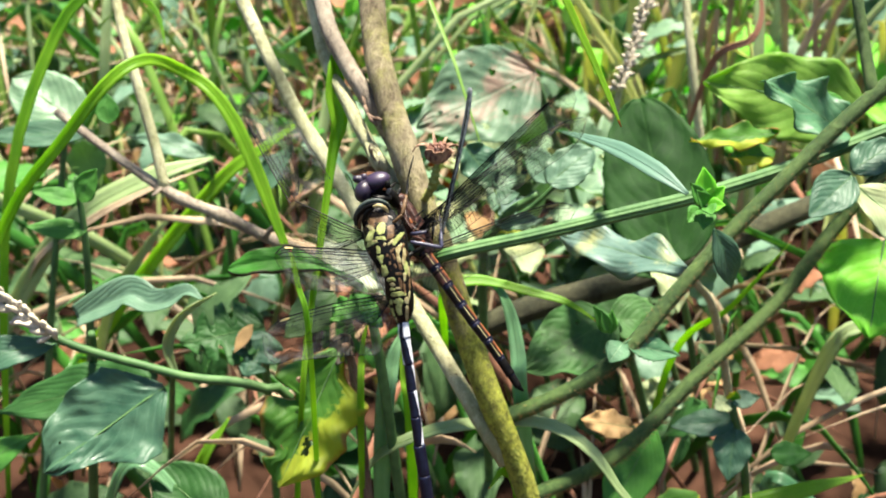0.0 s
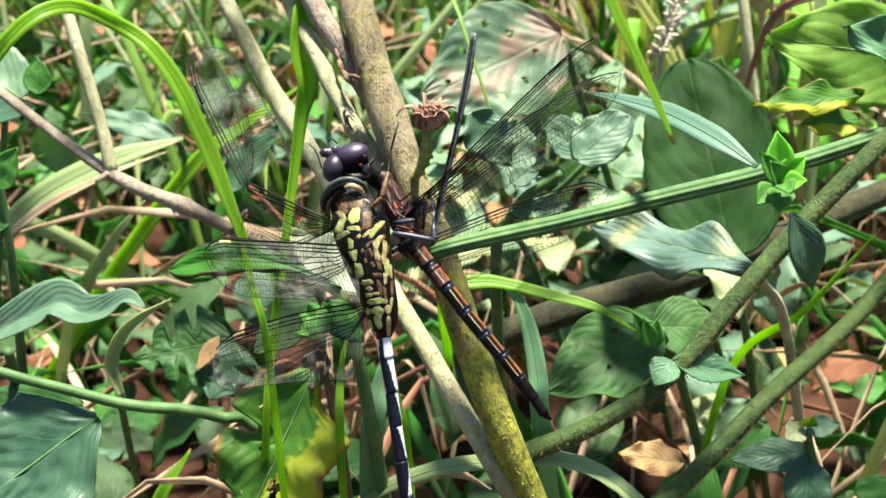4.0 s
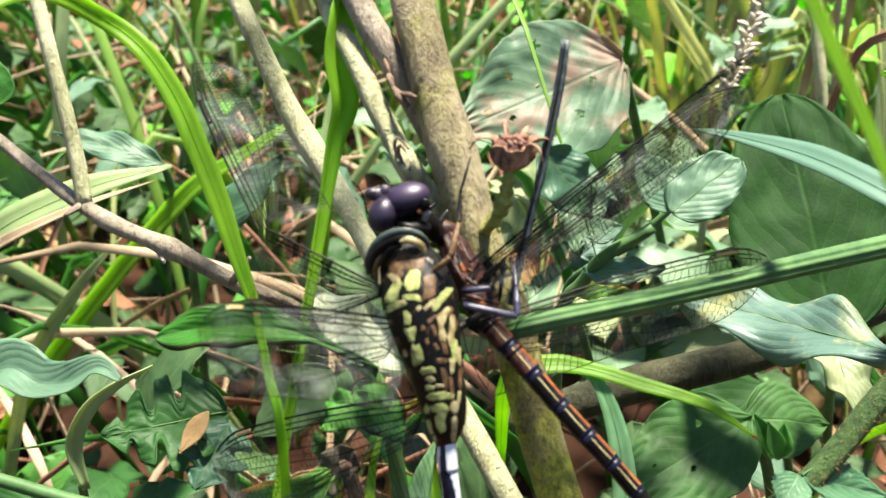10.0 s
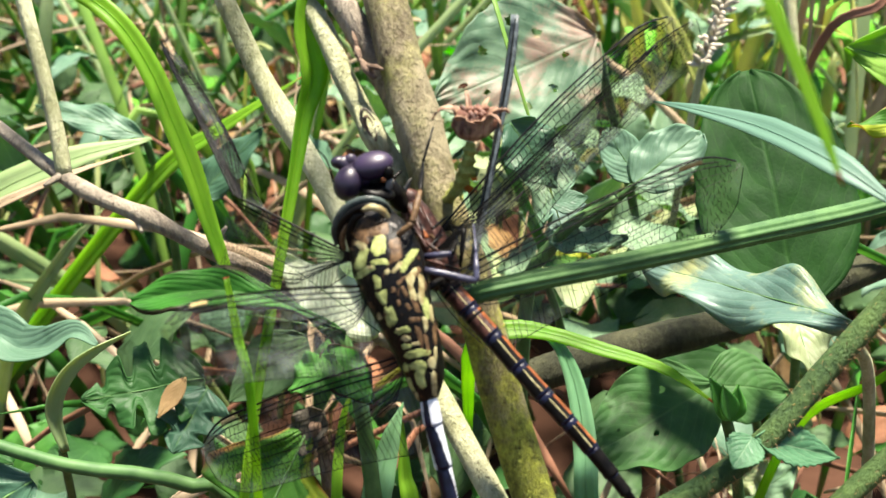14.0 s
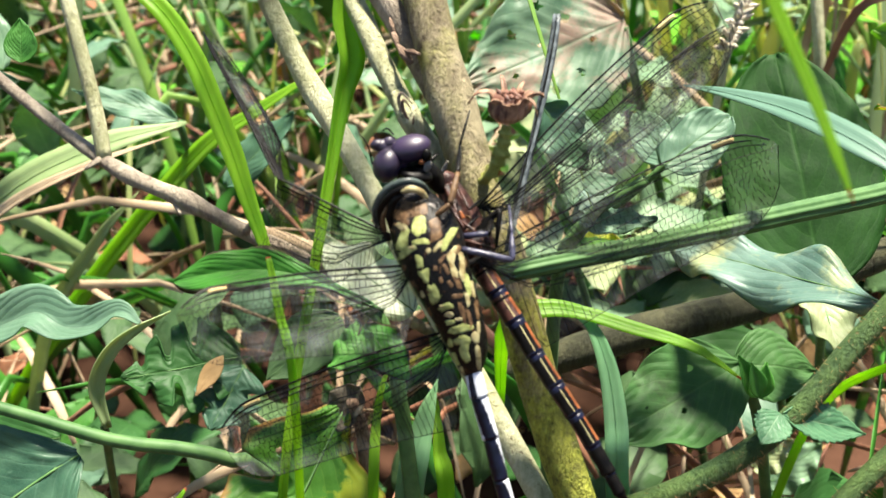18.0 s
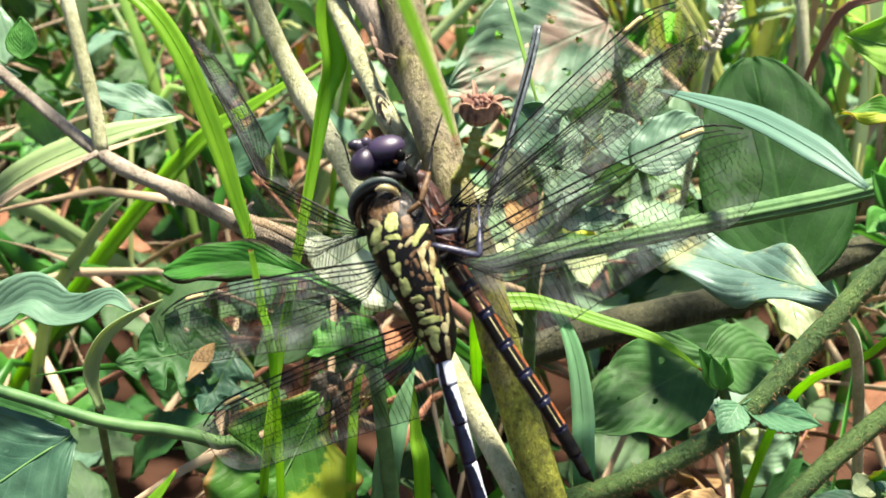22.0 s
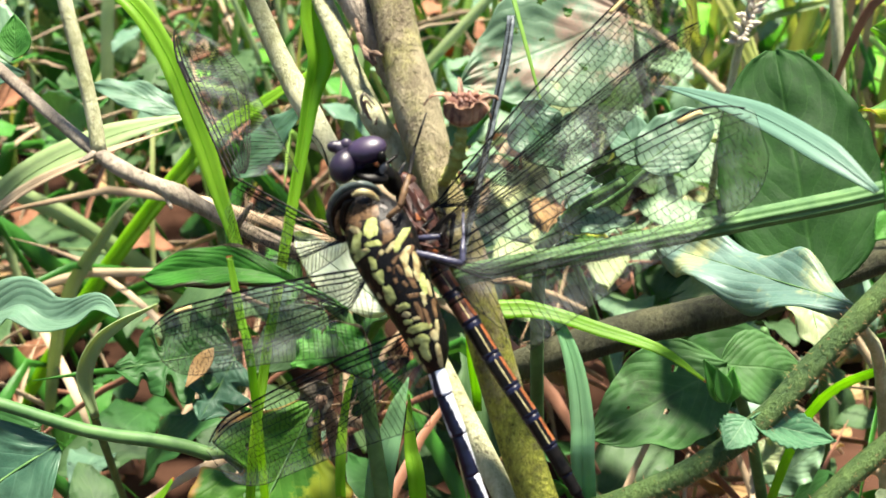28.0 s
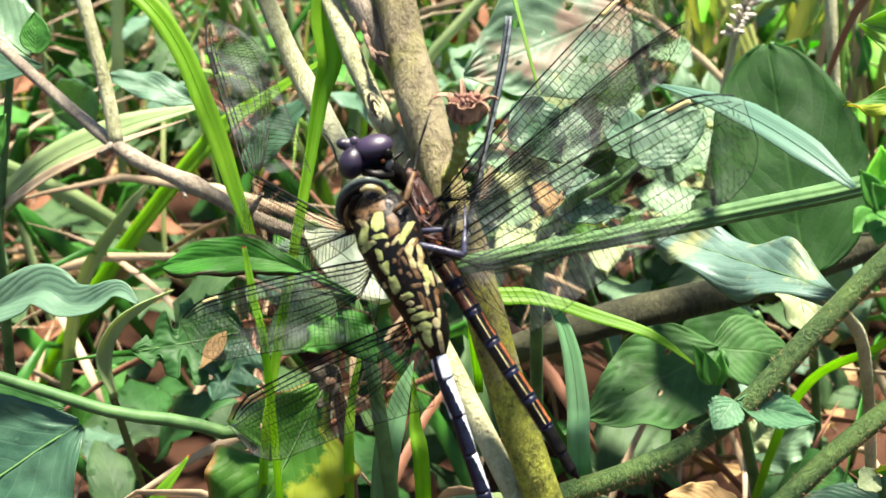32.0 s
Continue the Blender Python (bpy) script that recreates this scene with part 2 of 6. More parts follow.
LEAF_YELLOW = leaf_material("yellowing_leaf", (0.03, 0.12, 0.014), (0.1, 0.27, 0.035), (0.18, 0.34, 0.06), 9, edge=(0.3, 0.17, 0.05), fading=(0.4, 0.44, 0.04), amount=0.5)
LEAF_VEINY = leaf_material("veined_leaf", (0.03, 0.11, 0.05), (0.1, 0.24, 0.12), (0.3, 0.42, 0.26), 6, rough=0.35)
LEAF_WHITE = leaf_material("bleached_leaf", (0.36, 0.44, 0.38), (0.66, 0.7, 0.62), (0.5, 0.56, 0.48), 8, rough=0.35)
# light from behind is painted in: lighter, yellower base colour
LEAF_BACKLIT_TINT = leaf_material("backlit_tint_leaf", (0.09, 0.22, 0.03), (0.24, 0.4, 0.07), (0.3, 0.45, 0.12), 7, amount=0.5)
LEAF_DULL = leaf_material("dull_leaf", (0.02, 0.06, 0.02), (0.085, 0.16, 0.06), (0.11, 0.19, 0.08), 7, rough=0.5)
LEAF_RUST = leaf_material("rusty_dead_leaf", (0.12, 0.045, 0.02), (0.42, 0.2, 0.11), (0.2, 0.09, 0.04), 8, rough=0.7, amount=0.3)
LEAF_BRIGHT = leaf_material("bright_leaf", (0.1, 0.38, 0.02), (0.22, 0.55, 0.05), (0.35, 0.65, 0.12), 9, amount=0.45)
LEAF_DEAD = leaf_material("dead_leaf", (0.2, 0.11, 0.04), (0.48, 0.34, 0.17), (0.3, 0.18, 0.08), 8, rough=0.7)
LEAF_CREAM = leaf_material("cream_leaf", (0.13, 0.24, 0.1), (0.37, 0.39, 0.21), (0.5, 0.58, 0.38), 8, rough=0.35, amount=0.25)
LEAF_FROST = leaf_material("frosted_leaf", (0.075, 0.16, 0.125), (0.18, 0.27, 0.23), (0.26, 0.35, 0.29), 8, rough=0.3, patch=(0.4, 0.41, 0.19), blotch=0.57)
LEAF_SAGE = leaf_material("sage_leaf", (0.065, 0.15, 0.09), (0.16, 0.27, 0.185), (0.22, 0.34, 0.24), 7, rough=0.35)
LEAF_SPOT2 = leaf_material("dark_spotted_leaf", (0.02, 0.075, 0.016), (0.06, 0.16, 0.04), (0.08, 0.17, 0.05), 8, rough=0.55, patch=(0.02, 0.03, 0.012))
LEAF_TIP = leaf_material("brown_edged_leaf", (0.012, 0.085, 0.01), (0.045, 0.2, 0.02), (0.13, 0.34, 0.07), 10, edge=(0.03, 0.015, 0.01), amount=0.45, rim_at=0.52)
LEAF_BROWN = leaf_material("withered_leaf", (0.05, 0.045, 0.035), (0.13, 0.115, 0.09), (0.14, 0.12, 0.1), 8, rough=0.6)
FLORET = plain_material("dry_florets", (0.32, 0.28, 0.2), (0.6, 0.54, 0.43), 0.6, 900)
BLADE = blade_material("grass_green", (0.12, 0.36, 0.016), (0.36, 0.62, 0.05), amount=0.7, tip=(0.4, 0.12, 0.04))
BLADE_FAR = blade_material("grass_far", (0.09, 0.23, 0.03), (0.28, 0.46, 0.09))
BLADE_BLUE = blade_material("grass_blue", (0.07, 0.25, 0.1), (0.24, 0.45, 0.23), 0.28)
BLADE_FROST = blade_material("grass_frosted", (0.055, 0.16, 0.1), (0.14, 0.26, 0.19), 0.5, 0.4)
BLADE_PALE = blade_material("grass_pale", (0.16, 0.28, 0.1), (0.42, 0.52, 0.26))
# lime raised in colour to carry the brightness of sunlit grass
BLADE_LIME = blade_material("grass_lime_as_sunlit", (0.33, 0.44, 0.12), (0.58, 0.63, 0.31), amount=0.5)
BLADE_DEEP = blade_material("grass_deep", (0.02, 0.12, 0.015), (0.07, 0.26, 0.03))
STRAW = blade_material("dry_straw", (0.22, 0.145, 0.08), (0.56, 0.44, 0.29), 0.6, 0.2)
STRAW_RED = blade_material("red_straw", (0.14, 0.06, 0.035), (0.36, 0.17, 0.1), 0.6, 0.15)
HAIR = blade_material("tan_hair", (0.3, 0.16, 0.07), (0.62, 0.42, 0.22), 0.6, 0.5)
RIB = plain_material("pale_rib", (0.05, 0.13, 0.035), (0.115, 0.22, 0.07), 0.6, 500, height=0.00005, shine=0.3)
SOIL = plain_material("soil", (0.004, 0.0024, 0.0016), (0.085, 0.042, 0.027), 0.95, 22, height=0.003, shine=0.04)
CAPSULE = plain_material("dry_capsule", (0.05, 0.018, 0.012), (0.2, 0.085, 0.05), 0.6, 900)
BRACT = plain_material("dry_bract", (0.06, 0.024, 0.014), (0.42, 0.25, 0.15), 0.65, 900)


# ---- builders ----
def thing(name, label, category, at=(0, 0, 0), group="", kind=""):
    ob = new(name)
    ob.location = at
    ob.empty_display_size = 0.01
    return tagged(ob, label, category, group, kind)


def part(name, bm, mat, parent, label="", smooth=True):
    data = bpy.data.meshes.new(name)
    bm.to_mesh(data)
    bm.free()
    if smooth:
        data.polygons.foreach_set("use_smooth", [True] * len(data.polygons))
    for one in (mat if isinstance(mat, (list, tuple)) else [mat]):
        data.materials.append(one)
    ob = new(name, data)
    if parent:
        ob.parent = parent
        if not parent.parent:
            ob.matrix_parent_inverse = parent.matrix_basis.inverted()
    return tagged(ob, label)


def course(points, steps):
    """A smooth line through points: places and their share of the way."""
    pts = [Vector(p) for p in points]
    pts = [2 * pts[0] - pts[1], *pts, 2 * pts[-1] - pts[-2]]
    spans = len(pts) - 3
    out = []
    for n in range(steps + 1):
        s = min(n / steps * spans, spans - 1e-6)
        i, f = int(s), s - int(s)
        a, b, c, d = pts[i:i + 4]
        out.append(0.5 * ((2 * b) + (c - a) * f + (2 * a - 5 * b + 4 * c - d) * f * f + (3 * b - 3 * c + d - a) * f ** 3))
    return out


def tube(bm, points, radii, steps=24, sides=10, rough=0.06, ribs=0, knots=(), seed=0, ref=None, flat=1.0, paint=None):
    """A round stem along points; radii are spread evenly along it. knots: (share, swelling)."""
    line = course(points, steps)
    side = None
    rings = []
    for n, p in enumerate(line):
        way = (line[min(n + 1, steps)] - line[max(n - 1, 0)]).normalized()
        if side is None:
            side = Vector(ref) if ref else way.orthogonal()
        side = (side - way * side.dot(way)).normalized()
        over = way.cross(side)
        f = n / steps * (len(radii) - 1)
        i = min(int(f), len(radii) - 2)
        r = radii[i] + (radii[i + 1] - radii[i]) * (f - i)
        for at, swell in knots:
            r *= 1 + swell * math.exp(-((n / steps - at) * 28) ** 2)
        ring = []
        for k in range(sides):
            a = 2 * math.pi * k / sides
            wobble = 1 + rough * noise.noise((p + Vector((seed, k * 0.7, 0))) * 220) + (0.09 * math.cos(2 * math.pi * k * ribs / sides) if ribs else 0)
            ring.append(bm.verts.new(p + (side * math.cos(a) * flat + over * math.sin(a)) * r * wobble))
        rings.append(ring)
    for n, (a, b) in enumerate(zip(rings, rings[1:])):
        for k in range(sides):
            f = bm.faces.new((a[k], a[(k + 1) % sides], b[(k + 1) % sides], b[k]))
            if paint:
                f.material_index = paint(n / steps, (k + 0.5) / sides)
    bm.faces.new(rings[0][::-1]), bm.faces.new(rings[-1])
    return bm


SHAPES = {
    "obovate": lambda u: math.sin(math.pi * (1 - u) ** 0.6) ** 0.85,
    "ovate": lambda u: math.sin(math.pi * u ** 0.72) ** 0.85,
    "heart": lambda u: (math.sin(math.pi * min(u * 0.82 + 0.16, 1) ** 0.8)) ** 0.7 * (1 - u ** 6),
    "lance": lambda u: math.sin(math.pi * u ** 0.8) ** 1.1,
    "round": lambda u: math.sqrt(max(0, 1 - (2 * u - 1) ** 2)) * (1 - 0.25 * u),
    "oblong": lambda u: min(1, 3.5 * u + 0.05) ** 0.8 * (1 - u ** 5) ** 0.9,
}


def sheet(bm, rows, uvs, thick, holes=()):
    """A thin closed sheet over a grid of places."""
    uv = bm.loops.layers.uv.verify()
    nu, nv = len(rows), len(rows[0])
    up = [[None] * nv for _ in rows]
    low = [[None] * nv for _ in rows]
    for i in range(nu):
        for j in range(nv):
            a = rows[min(i + 1, nu - 1)][j] - rows[max(i - 1, 0)][j]
            b = rows[i][min(j + 1, nv - 1)] - rows[i][max(j - 1, 0)]
            n = a.cross(b)
            n = n.normalized() if n.length > 1e-12 else Vector((0, 0, 1))
            up[i][j] = bm.verts.new(rows[i][j])
            low[i][j] = bm.verts.new(rows[i][j] - n * thick)

    def face(corners, where):
        f = bm.faces.new(corners)
        for loop, w in zip(f.loops, where):
            loop[uv].uv = w
    for i in range(nu - 1):
        for j in range(nv - 1):
            w = [uvs[i][j], uvs[i + 1][j], uvs[i + 1][j + 1], uvs[i][j + 1]]
            if any(((w[0][0] + w[2][0]) / 2 - hu) ** 2 * 2.2 + ((w[0][1] + w[2][1]) / 2 - hv) ** 2 < (r * (0.8 + 0.6 * noise.noise(Vector((w[0][0] * 30, w[0][1] * 30, r * 99))))) ** 2 for hu, hv, r in holes):
                continue
            face((up[i][j], up[i + 1][j], up[i + 1][j + 1], up[i][j + 1]), w)
            face((low[i][j + 1], low[i + 1][j + 1], low[i + 1][j], low[i][j]), [w[3], w[2], w[1], w[0]])
    rim = [(i, 0) for i in range(nu)] + [(nu - 1, j) for j in range(1, nv)]
    rim += [(i, nv - 1) for i in range(nu - 2, -1, -1)] + [(0, j) for j in range(nv - 2, 0, -1)]
    for (i, j), (k, m) in zip(rim, rim[1:] + rim[:1]):
        face((up[i][j], low[i][j], low[k][m], up[k][m]), [uvs[i][j], uvs[i][j], uvs[k][m], uvs[k][m]])


def leaf_mesh(base, tip, width, face=(0, -0.6, 0.8), shape="ovate", sag=0.0, cup=0.1, wave=0.0, waves=3, teeth=0, bite=0.0, side=0.0, nu=34, nv=16, seed=0, holes=(), notches=(), roll=0.0):
    """A leaf from base to tip. sag: how far it bows to its face; cup: how far the edges rise; side: sideways bend; bite: eaten edges;
    notches: (share of the length, side -1 or 1, depth, breadth) cut out of the edge; roll: how far the edge curls over."""
    bm = bmesh.new()
    base, tip = Vector(base), Vector(tip)
    along = tip - base
    long = along.length
    along.normalize()
    n = Vector(face)
    n = (n - along * n.dot(along)).normalized()
    across = n.cross(along)
    rows, uvs = [], []
    for i in range(nu + 1):
        u = i / nu
        w = width / 2 * max(SHAPES[shape](min(max(u, 0.004), 0.996)), 0.015)
        w *= 1 + 0.035 * noise.noise(Vector((u * 16, seed * 3.1, 0)))
        if teeth:
            w *= 1 + 0.09 * (abs((u * teeth) % 1 - 0.5) - 0.25) * 4 * (0.2 < u < 0.97)
        middle = base + along * long * u + n * sag * long * math.sin(math.pi * u) + across * side * long * math.sin(math.pi * u)
        row, where = [], []
        for j in range(nv + 1):
            v = 2 * j / nv - 1
            chew = 1 - bite * max(0, noise.noise(Vector((u * 5 + seed, 3 * (v > 0), seed * 1.7)))) if bite else 1
            for at, which, deep, broad in notches:
                if v * which > 0:
                    chew *= 1 - deep * math.exp(-((u - at) / broad) ** 4)
            s = v * w * chew
            lift = cup * abs(s) + wave * width * abs(v) ** 2 * math.sin(2 * math.pi * waves * u + (1.3 if v > 0 else 0) + seed)
            lift += 0.05 * width * noise.noise(Vector((u * 3, v * 1.5, seed))) + 0.015 * width * noise.noise(Vector((u * 9, v * 4, seed)))
            lift -= 0.006 * width * abs(math.sin(math.pi * (u * 9 - abs(v) * 3.5))) ** 2 * min(1, 3 * abs(v)) * (1 - v * v * 0.6)
            lift -= roll * width * max(0, abs(v) - 0.72) ** 2 * 6
            row.append(middle + across * s + n * lift)
            where.append((u, v / 2 + 0.5))
        rows.append(row)
        uvs.append(where)
    sheet(bm, rows, uvs, max(width * 0.008, 0.00012), holes)
    return bm


def blade_mesh(bm, points, width, face=(0, -1, 0.3), taper=(0.35, 1, 1, 0.6, 0.02), fold=0.25, steps=22, nv=4, twist=0.0, thick=0.00012):
    """A grass blade along points, folded along its middle."""
    line = course(points, steps)
    rows, uvs = [], []
    for i, p in enumerate(line):
        u = i / steps
        way = (line[min(i + 1, steps)] - line[max(i - 1, 0)]).normalized()
        n = Vector(face)
        n = (n - way * n.dot(way)).normalized()
        if twist:
            n = Matrix.Rotation(twist * u, 3, way) @ n
        across = n.cross(way)
        f = u * (len(taper) - 1)
        k = min(int(f), len(taper) - 2)
        w = width / 2 * (taper[k] + (taper[k + 1] - taper[k]) * (f - k))
        rows.append([p + across * w * v + n * fold * w * abs(v) for v in [2 * j / nv - 1 for j in range(nv + 1)]])
        uvs.append([(u, j / nv) for j in range(nv + 1)])
    sheet(bm, rows, uvs, thick)
    return bm


def stem(name, points, radii, mat, parent, label="", **more):
    return part(name, tube(bmesh.new(), points, radii, **more), mat, parent, label)


def blade(points, width, mat, label, **more):
    ob = thing("grass_blade", label, "grass", points[0], "grass blades among the stems")
    part("blade", blade_mesh(bmesh.new(), points, width, **more), mat, ob)
    lift = Vector(more.get("face", (0, -1, 0.3))).normalized() * 0.00006
    part("midrib", tube(bmesh.new(), [Vector(p) + lift for p in points], [width * 0.018, width * 0.02, width * 0.006], steps=more.get("steps", 22), sides=5, rough=0), mat, ob, "raised midrib")
    return ob


# ---- ground ----
def ground():
    bm = bmesh.new()
    lines = [-60, -20, -6, -2, -1.0] + [-0.7 + 0.02 * k for k in range(71)] + [1.0, 2, 6, 20, 60]
    grid = []
    for y in lines:
        grid.append([])
        for x in lines:
            near = max(0, 1 - max(abs(x), abs(y - 0.2)) / 1.2)
            h = 0.012 * noise.noise(Vector((x * 14, y * 14, 0))) + 0.006 * noise.noise(Vector((x * 50, y * 50, 2)))
            grid[-1].append(bm.verts.new((x, y + 0.3, h * near - 0.004)))
    for a, b in zip(grid, grid[1:]):
        for k in range(len(a) - 1):
            bm.faces.new((a[k], a[k + 1], b[k + 1], b[k]))
    ob = part("ground", bm, SOIL, None)
    return tagged(ob, "reddish brown soil under the weeds", "ground", kind="structure")


ground()


def scatter(name, label, mat, count, low, high, length, width, lean, seed, thick=0.0001, rise=1.0, lie=0.0):
    """Many grass blades as one tangle."""
    luck = random.Random(seed)
    bm = bmesh.new()
    for _ in range(count):
        x, y = luck.uniform(low[0], high[0]), luck.uniform(low[1], high[1])
        a, l = luck.uniform(0, 2 * math.pi), luck.uniform(*length)
        z = luck.uniform(0, lie) if lie else -0.004
        out = Vector((math.cos(a), math.sin(a), 0)) * l * luck.uniform(*lean)
        up = Vector((0, 0, l * rise * luck.uniform(0.7, 1)))
        p = Vector((x, y, z))
        pts = [p, p + out * 0.25 + up * 0.5, p + out * 0.65 + up * 0.85, p + out + up * luck.uniform(0.5, 0.95)]
        blade_mesh(bm, pts, luck.uniform(*width), (luck.uniform(-1, 1), -1, luck.uniform(0, 0.6)), steps=7, nv=2, thick=thick)
    ob = part(name, bm, mat, None)
    return tagged(ob, label, "grass", kind="stuff")


def litter(name, label, mat, count, low, high, length, height, seed):
    """Small leaves of the undergrowth, joined."""
    luck = random.Random(seed)
    joined = bmesh.new()
    shapes = []
    for k in range(6):
        one = leaf_mesh((0, 0, 0), (0, 1, 0), luck.uniform(0.4, 0.75), (0.1, 0, 1), ("ovate", "lance", "round")[k % 3], sag=0.12, cup=0.2, wave=0.07, nu=8, nv=4, seed=k + seed)
        data = bpy.data.meshes.new("pattern")
        one.to_mesh(data)
        one.free()
        shapes.append(data)
    for k in range(count):
        x, y, z = luck.uniform(low[0], high[0]), luck.uniform(low[1], high[1]), height[0] + (height[1] - height[0]) * luck.random() ** 1.5
        size = luck.uniform(*length)
        m = Matrix.LocRotScale((x, y, z), Euler((luck.uniform(-0.2, 1.1), luck.uniform(-0.5, 0.5), luck.uniform(0, 6.28))), (size,) * 3)
        before = len(joined.verts)
        joined.from_mesh(shapes[k % 6])
        joined.verts.ensure_lookup_table()
        bmesh.ops.transform(joined, matrix=m, verts=joined.verts[before:])
    for data in shapes:
        bpy.data.meshes.remove(data)
    return tagged(part(name, joined, mat, None), label, "undergrowth", kind="stuff")


scatter("grass", "tangle of bright green grass behind the stems", BLADE_FAR, 520, (-0.3, 0.22), (0.4, 0.75), (0.06, 0.17), (0.0010, 0.0028), (0.1, 0.8), 1)
scatter("grass", "tangle of deep green grass behind the stems", BLADE_DEEP, 520, (-0.25, 0.13), (0.35, 0.6), (0.03, 0.1), (0.0012, 0.0035), (0.3, 1.0), 2)
scatter("grass", "tangle of pale green grass behind the stems", BLADE_PALE, 320, (-0.3, 0.18), (0.4, 0.75), (0.04, 0.13), (0.001, 0.0032), (0.2, 1.0), 3)
scatter("straw", "dry straw lying among the weeds", STRAW, 1150, (-0.28, 0.1), (0.38, 0.7), (0.03, 0.1), (0.0006, 0.0018), (0.4, 1.0), 4, rise=0.4, lie=0.045)
scatter("straw", "reddish dry straw lying among the weeds", STRAW_RED, 420, (-0.28, 0.1), (0.38, 0.6), (0.03, 0.09), (0.0006, 0.002), (0.4, 1.0), 5, rise=0.35, lie=0.04)
scatter("dry_grass", "pale upright dry stalks behind the shrub", STRAW, 130, (-0.3, 0.26), (0.4, 0.7), (0.1, 0.22), (0.0012, 0.0028), (0.05, 0.3), 6)
scatter("grass", "yellow-green grass in the distance, coloured as sunlit", BLADE_LIME, 380, (-0.35, 0.3), (0.45, 0.9), (0.08, 0.2), (0.0010, 0.0028), (0.1, 0.6), 7)
scatter("grass", "grass behind the hairy branches, coloured as sunlit", BLADE_LIME, 260, (0.08, 0.32), (0.5, 0.85), (0.08, 0.2), (0.0010, 0.0028), (0.1, 0.6), 9)
scatter("grass", "thin grass among the weeds, coloured as sunlit", BLADE_LIME, 300, (-0.25, 0.17), (0.34, 0.55), (0.03, 0.09), (0.0005, 0.0013), (0.2, 1.0), 31)
scatter("straw", "thin bleached straw among the weeds", STRAW, 260, (-0.25, 0.16), (0.34, 0.5), (0.03, 0.08), (0.0004, 0.001), (0.3, 1.0), 32, rise=0.7)

# more lime, pale and dry grass here to brighten the far right
scatter("grass", "broad grass behind the broad leaves, coloured as sunlit", BLADE_LIME, 260, (0.05, 0.2), (0.36, 0.5), (0.06, 0.16), (0.0016, 0.0036), (0.1, 0.7), 33)
scatter("grass", "tall pale grass added to brighten past the broad leaves", BLADE_PALE, 220, (0.06, 0.24), (0.3, 0.46), (0.09, 0.19), (0.0014, 0.003), (0.1, 0.5), 34)
scatter("dry_grass", "pale dry stalks past the broad leaves", STRAW, 130, (0.05, 0.22), (0.3, 0.46), (0.09, 0.18), (0.001, 0.0022), (0.05, 0.4), 35)


def meadow():
    """Grass all round, so that the place goes on past what is near."""
    luck = random.Random(41)
    bm = bmesh.new()
    for _ in range(4200):
        x, y = luck.uniform(-2.2, 2.4), luck.uniform(-1.8, 2.6)
        if -0.4 < x < 0.5 and -0.35 < y < 0.85:
            continue
        a, l = luck.uniform(0, 6.28), luck.uniform(0.1, 0.24)
        p, out = Vector((x, y, -0.004)), Vector((math.cos(a), math.sin(a), 0)) * l * luck.uniform(0.2, 0.9)
        blade_mesh(bm, [p, p + out * 0.3 + Vector((0, 0, l * 0.6)), p + out + Vector((0, 0, l * 0.75))], luck.uniform(0.004, 0.009), (luck.uniform(-1, 1), luck.uniform(-1, 1), 0.4), steps=4, nv=2)
    return tagged(part("grass", bm, BLADE_FAR, None), "green meadow grass round the shrub", "grass", kind="stuff")


meadow()
litter("undergrowth", "dark small leaves near the soil", LEAF_DARK, 300, (-0.2, 0.12), (0.28, 0.5), (0.008, 0.02), (0.004, 0.045), 11)
litter("undergrowth", "green small leaves near the soil", LEAF_MID, 330, (-0.25, 0.15), (0.32, 0.6), (0.008, 0.02), (0.006, 0.06), 12)
litter("undergrowth", "pale small leaves among the grass", LEAF_SAGE, 380, (-0.25, 0.15), (0.32, 0.6), (0.006, 0.022), (0.01, 0.07), 13)
# vivid green leaves stand in for sunlit sparkle in the grass
litter("undergrowth", "small bright leaves among the grass, coloured as sunlit sparkle", LEAF_BRIGHT, 150, (-0.28, 0.22), (0.36, 0.65), (0.005, 0.014), (0.02, 0.09), 15)
litter("undergrowth", "dull green leaves in the shade of the shrub", LEAF_DULL, 300, (-0.13, 0.12), (0.18, 0.34), (0.008, 0.022), (0.008, 0.05), 16)
litter("leaf_litter", "rusty dead leaves caught among the grass", LEAF_RUST, 330, (-0.25, 0.15), (0.32, 0.6), (0.006, 0.018), (0.004, 0.05), 17)
litter("undergrowth", "pale leaves behind the wings", LEAF_PALE, 40, (-0.010, 0.159), (0.050, 0.234), (0.01, 0.022), (0.040, 0.066), 18)
litter("leaf_litter", "bleached dead leaves behind the wings", LEAF_CREAM, 26, (-0.010, 0.159), (0.050, 0.234), (0.008, 0.018), (0.040, 0.066), 19)
# loose bright and pale leaves added to imitate sunlit glows in the background
litter("undergrowth", "bright leaves added for a sunlit glow beyond the large dark leaf", LEAF_BRIGHT, 50, (0.045, 0.23), (0.14, 0.38), (0.008, 0.02), (0.030, 0.075), 20)
litter("undergrowth", "pale leaves added for bright spots beyond the large dark leaf", LEAF_PALE, 60, (0.045, 0.23), (0.14, 0.38), (0.008, 0.02), (0.030, 0.075), 21)
litter("leaf_litter", "dry brown leaves lying on the soil", LEAF_DEAD, 300, (-0.25, 0.1), (0.32, 0.5), (0.006, 0.018), (0.001, 0.02), 14)

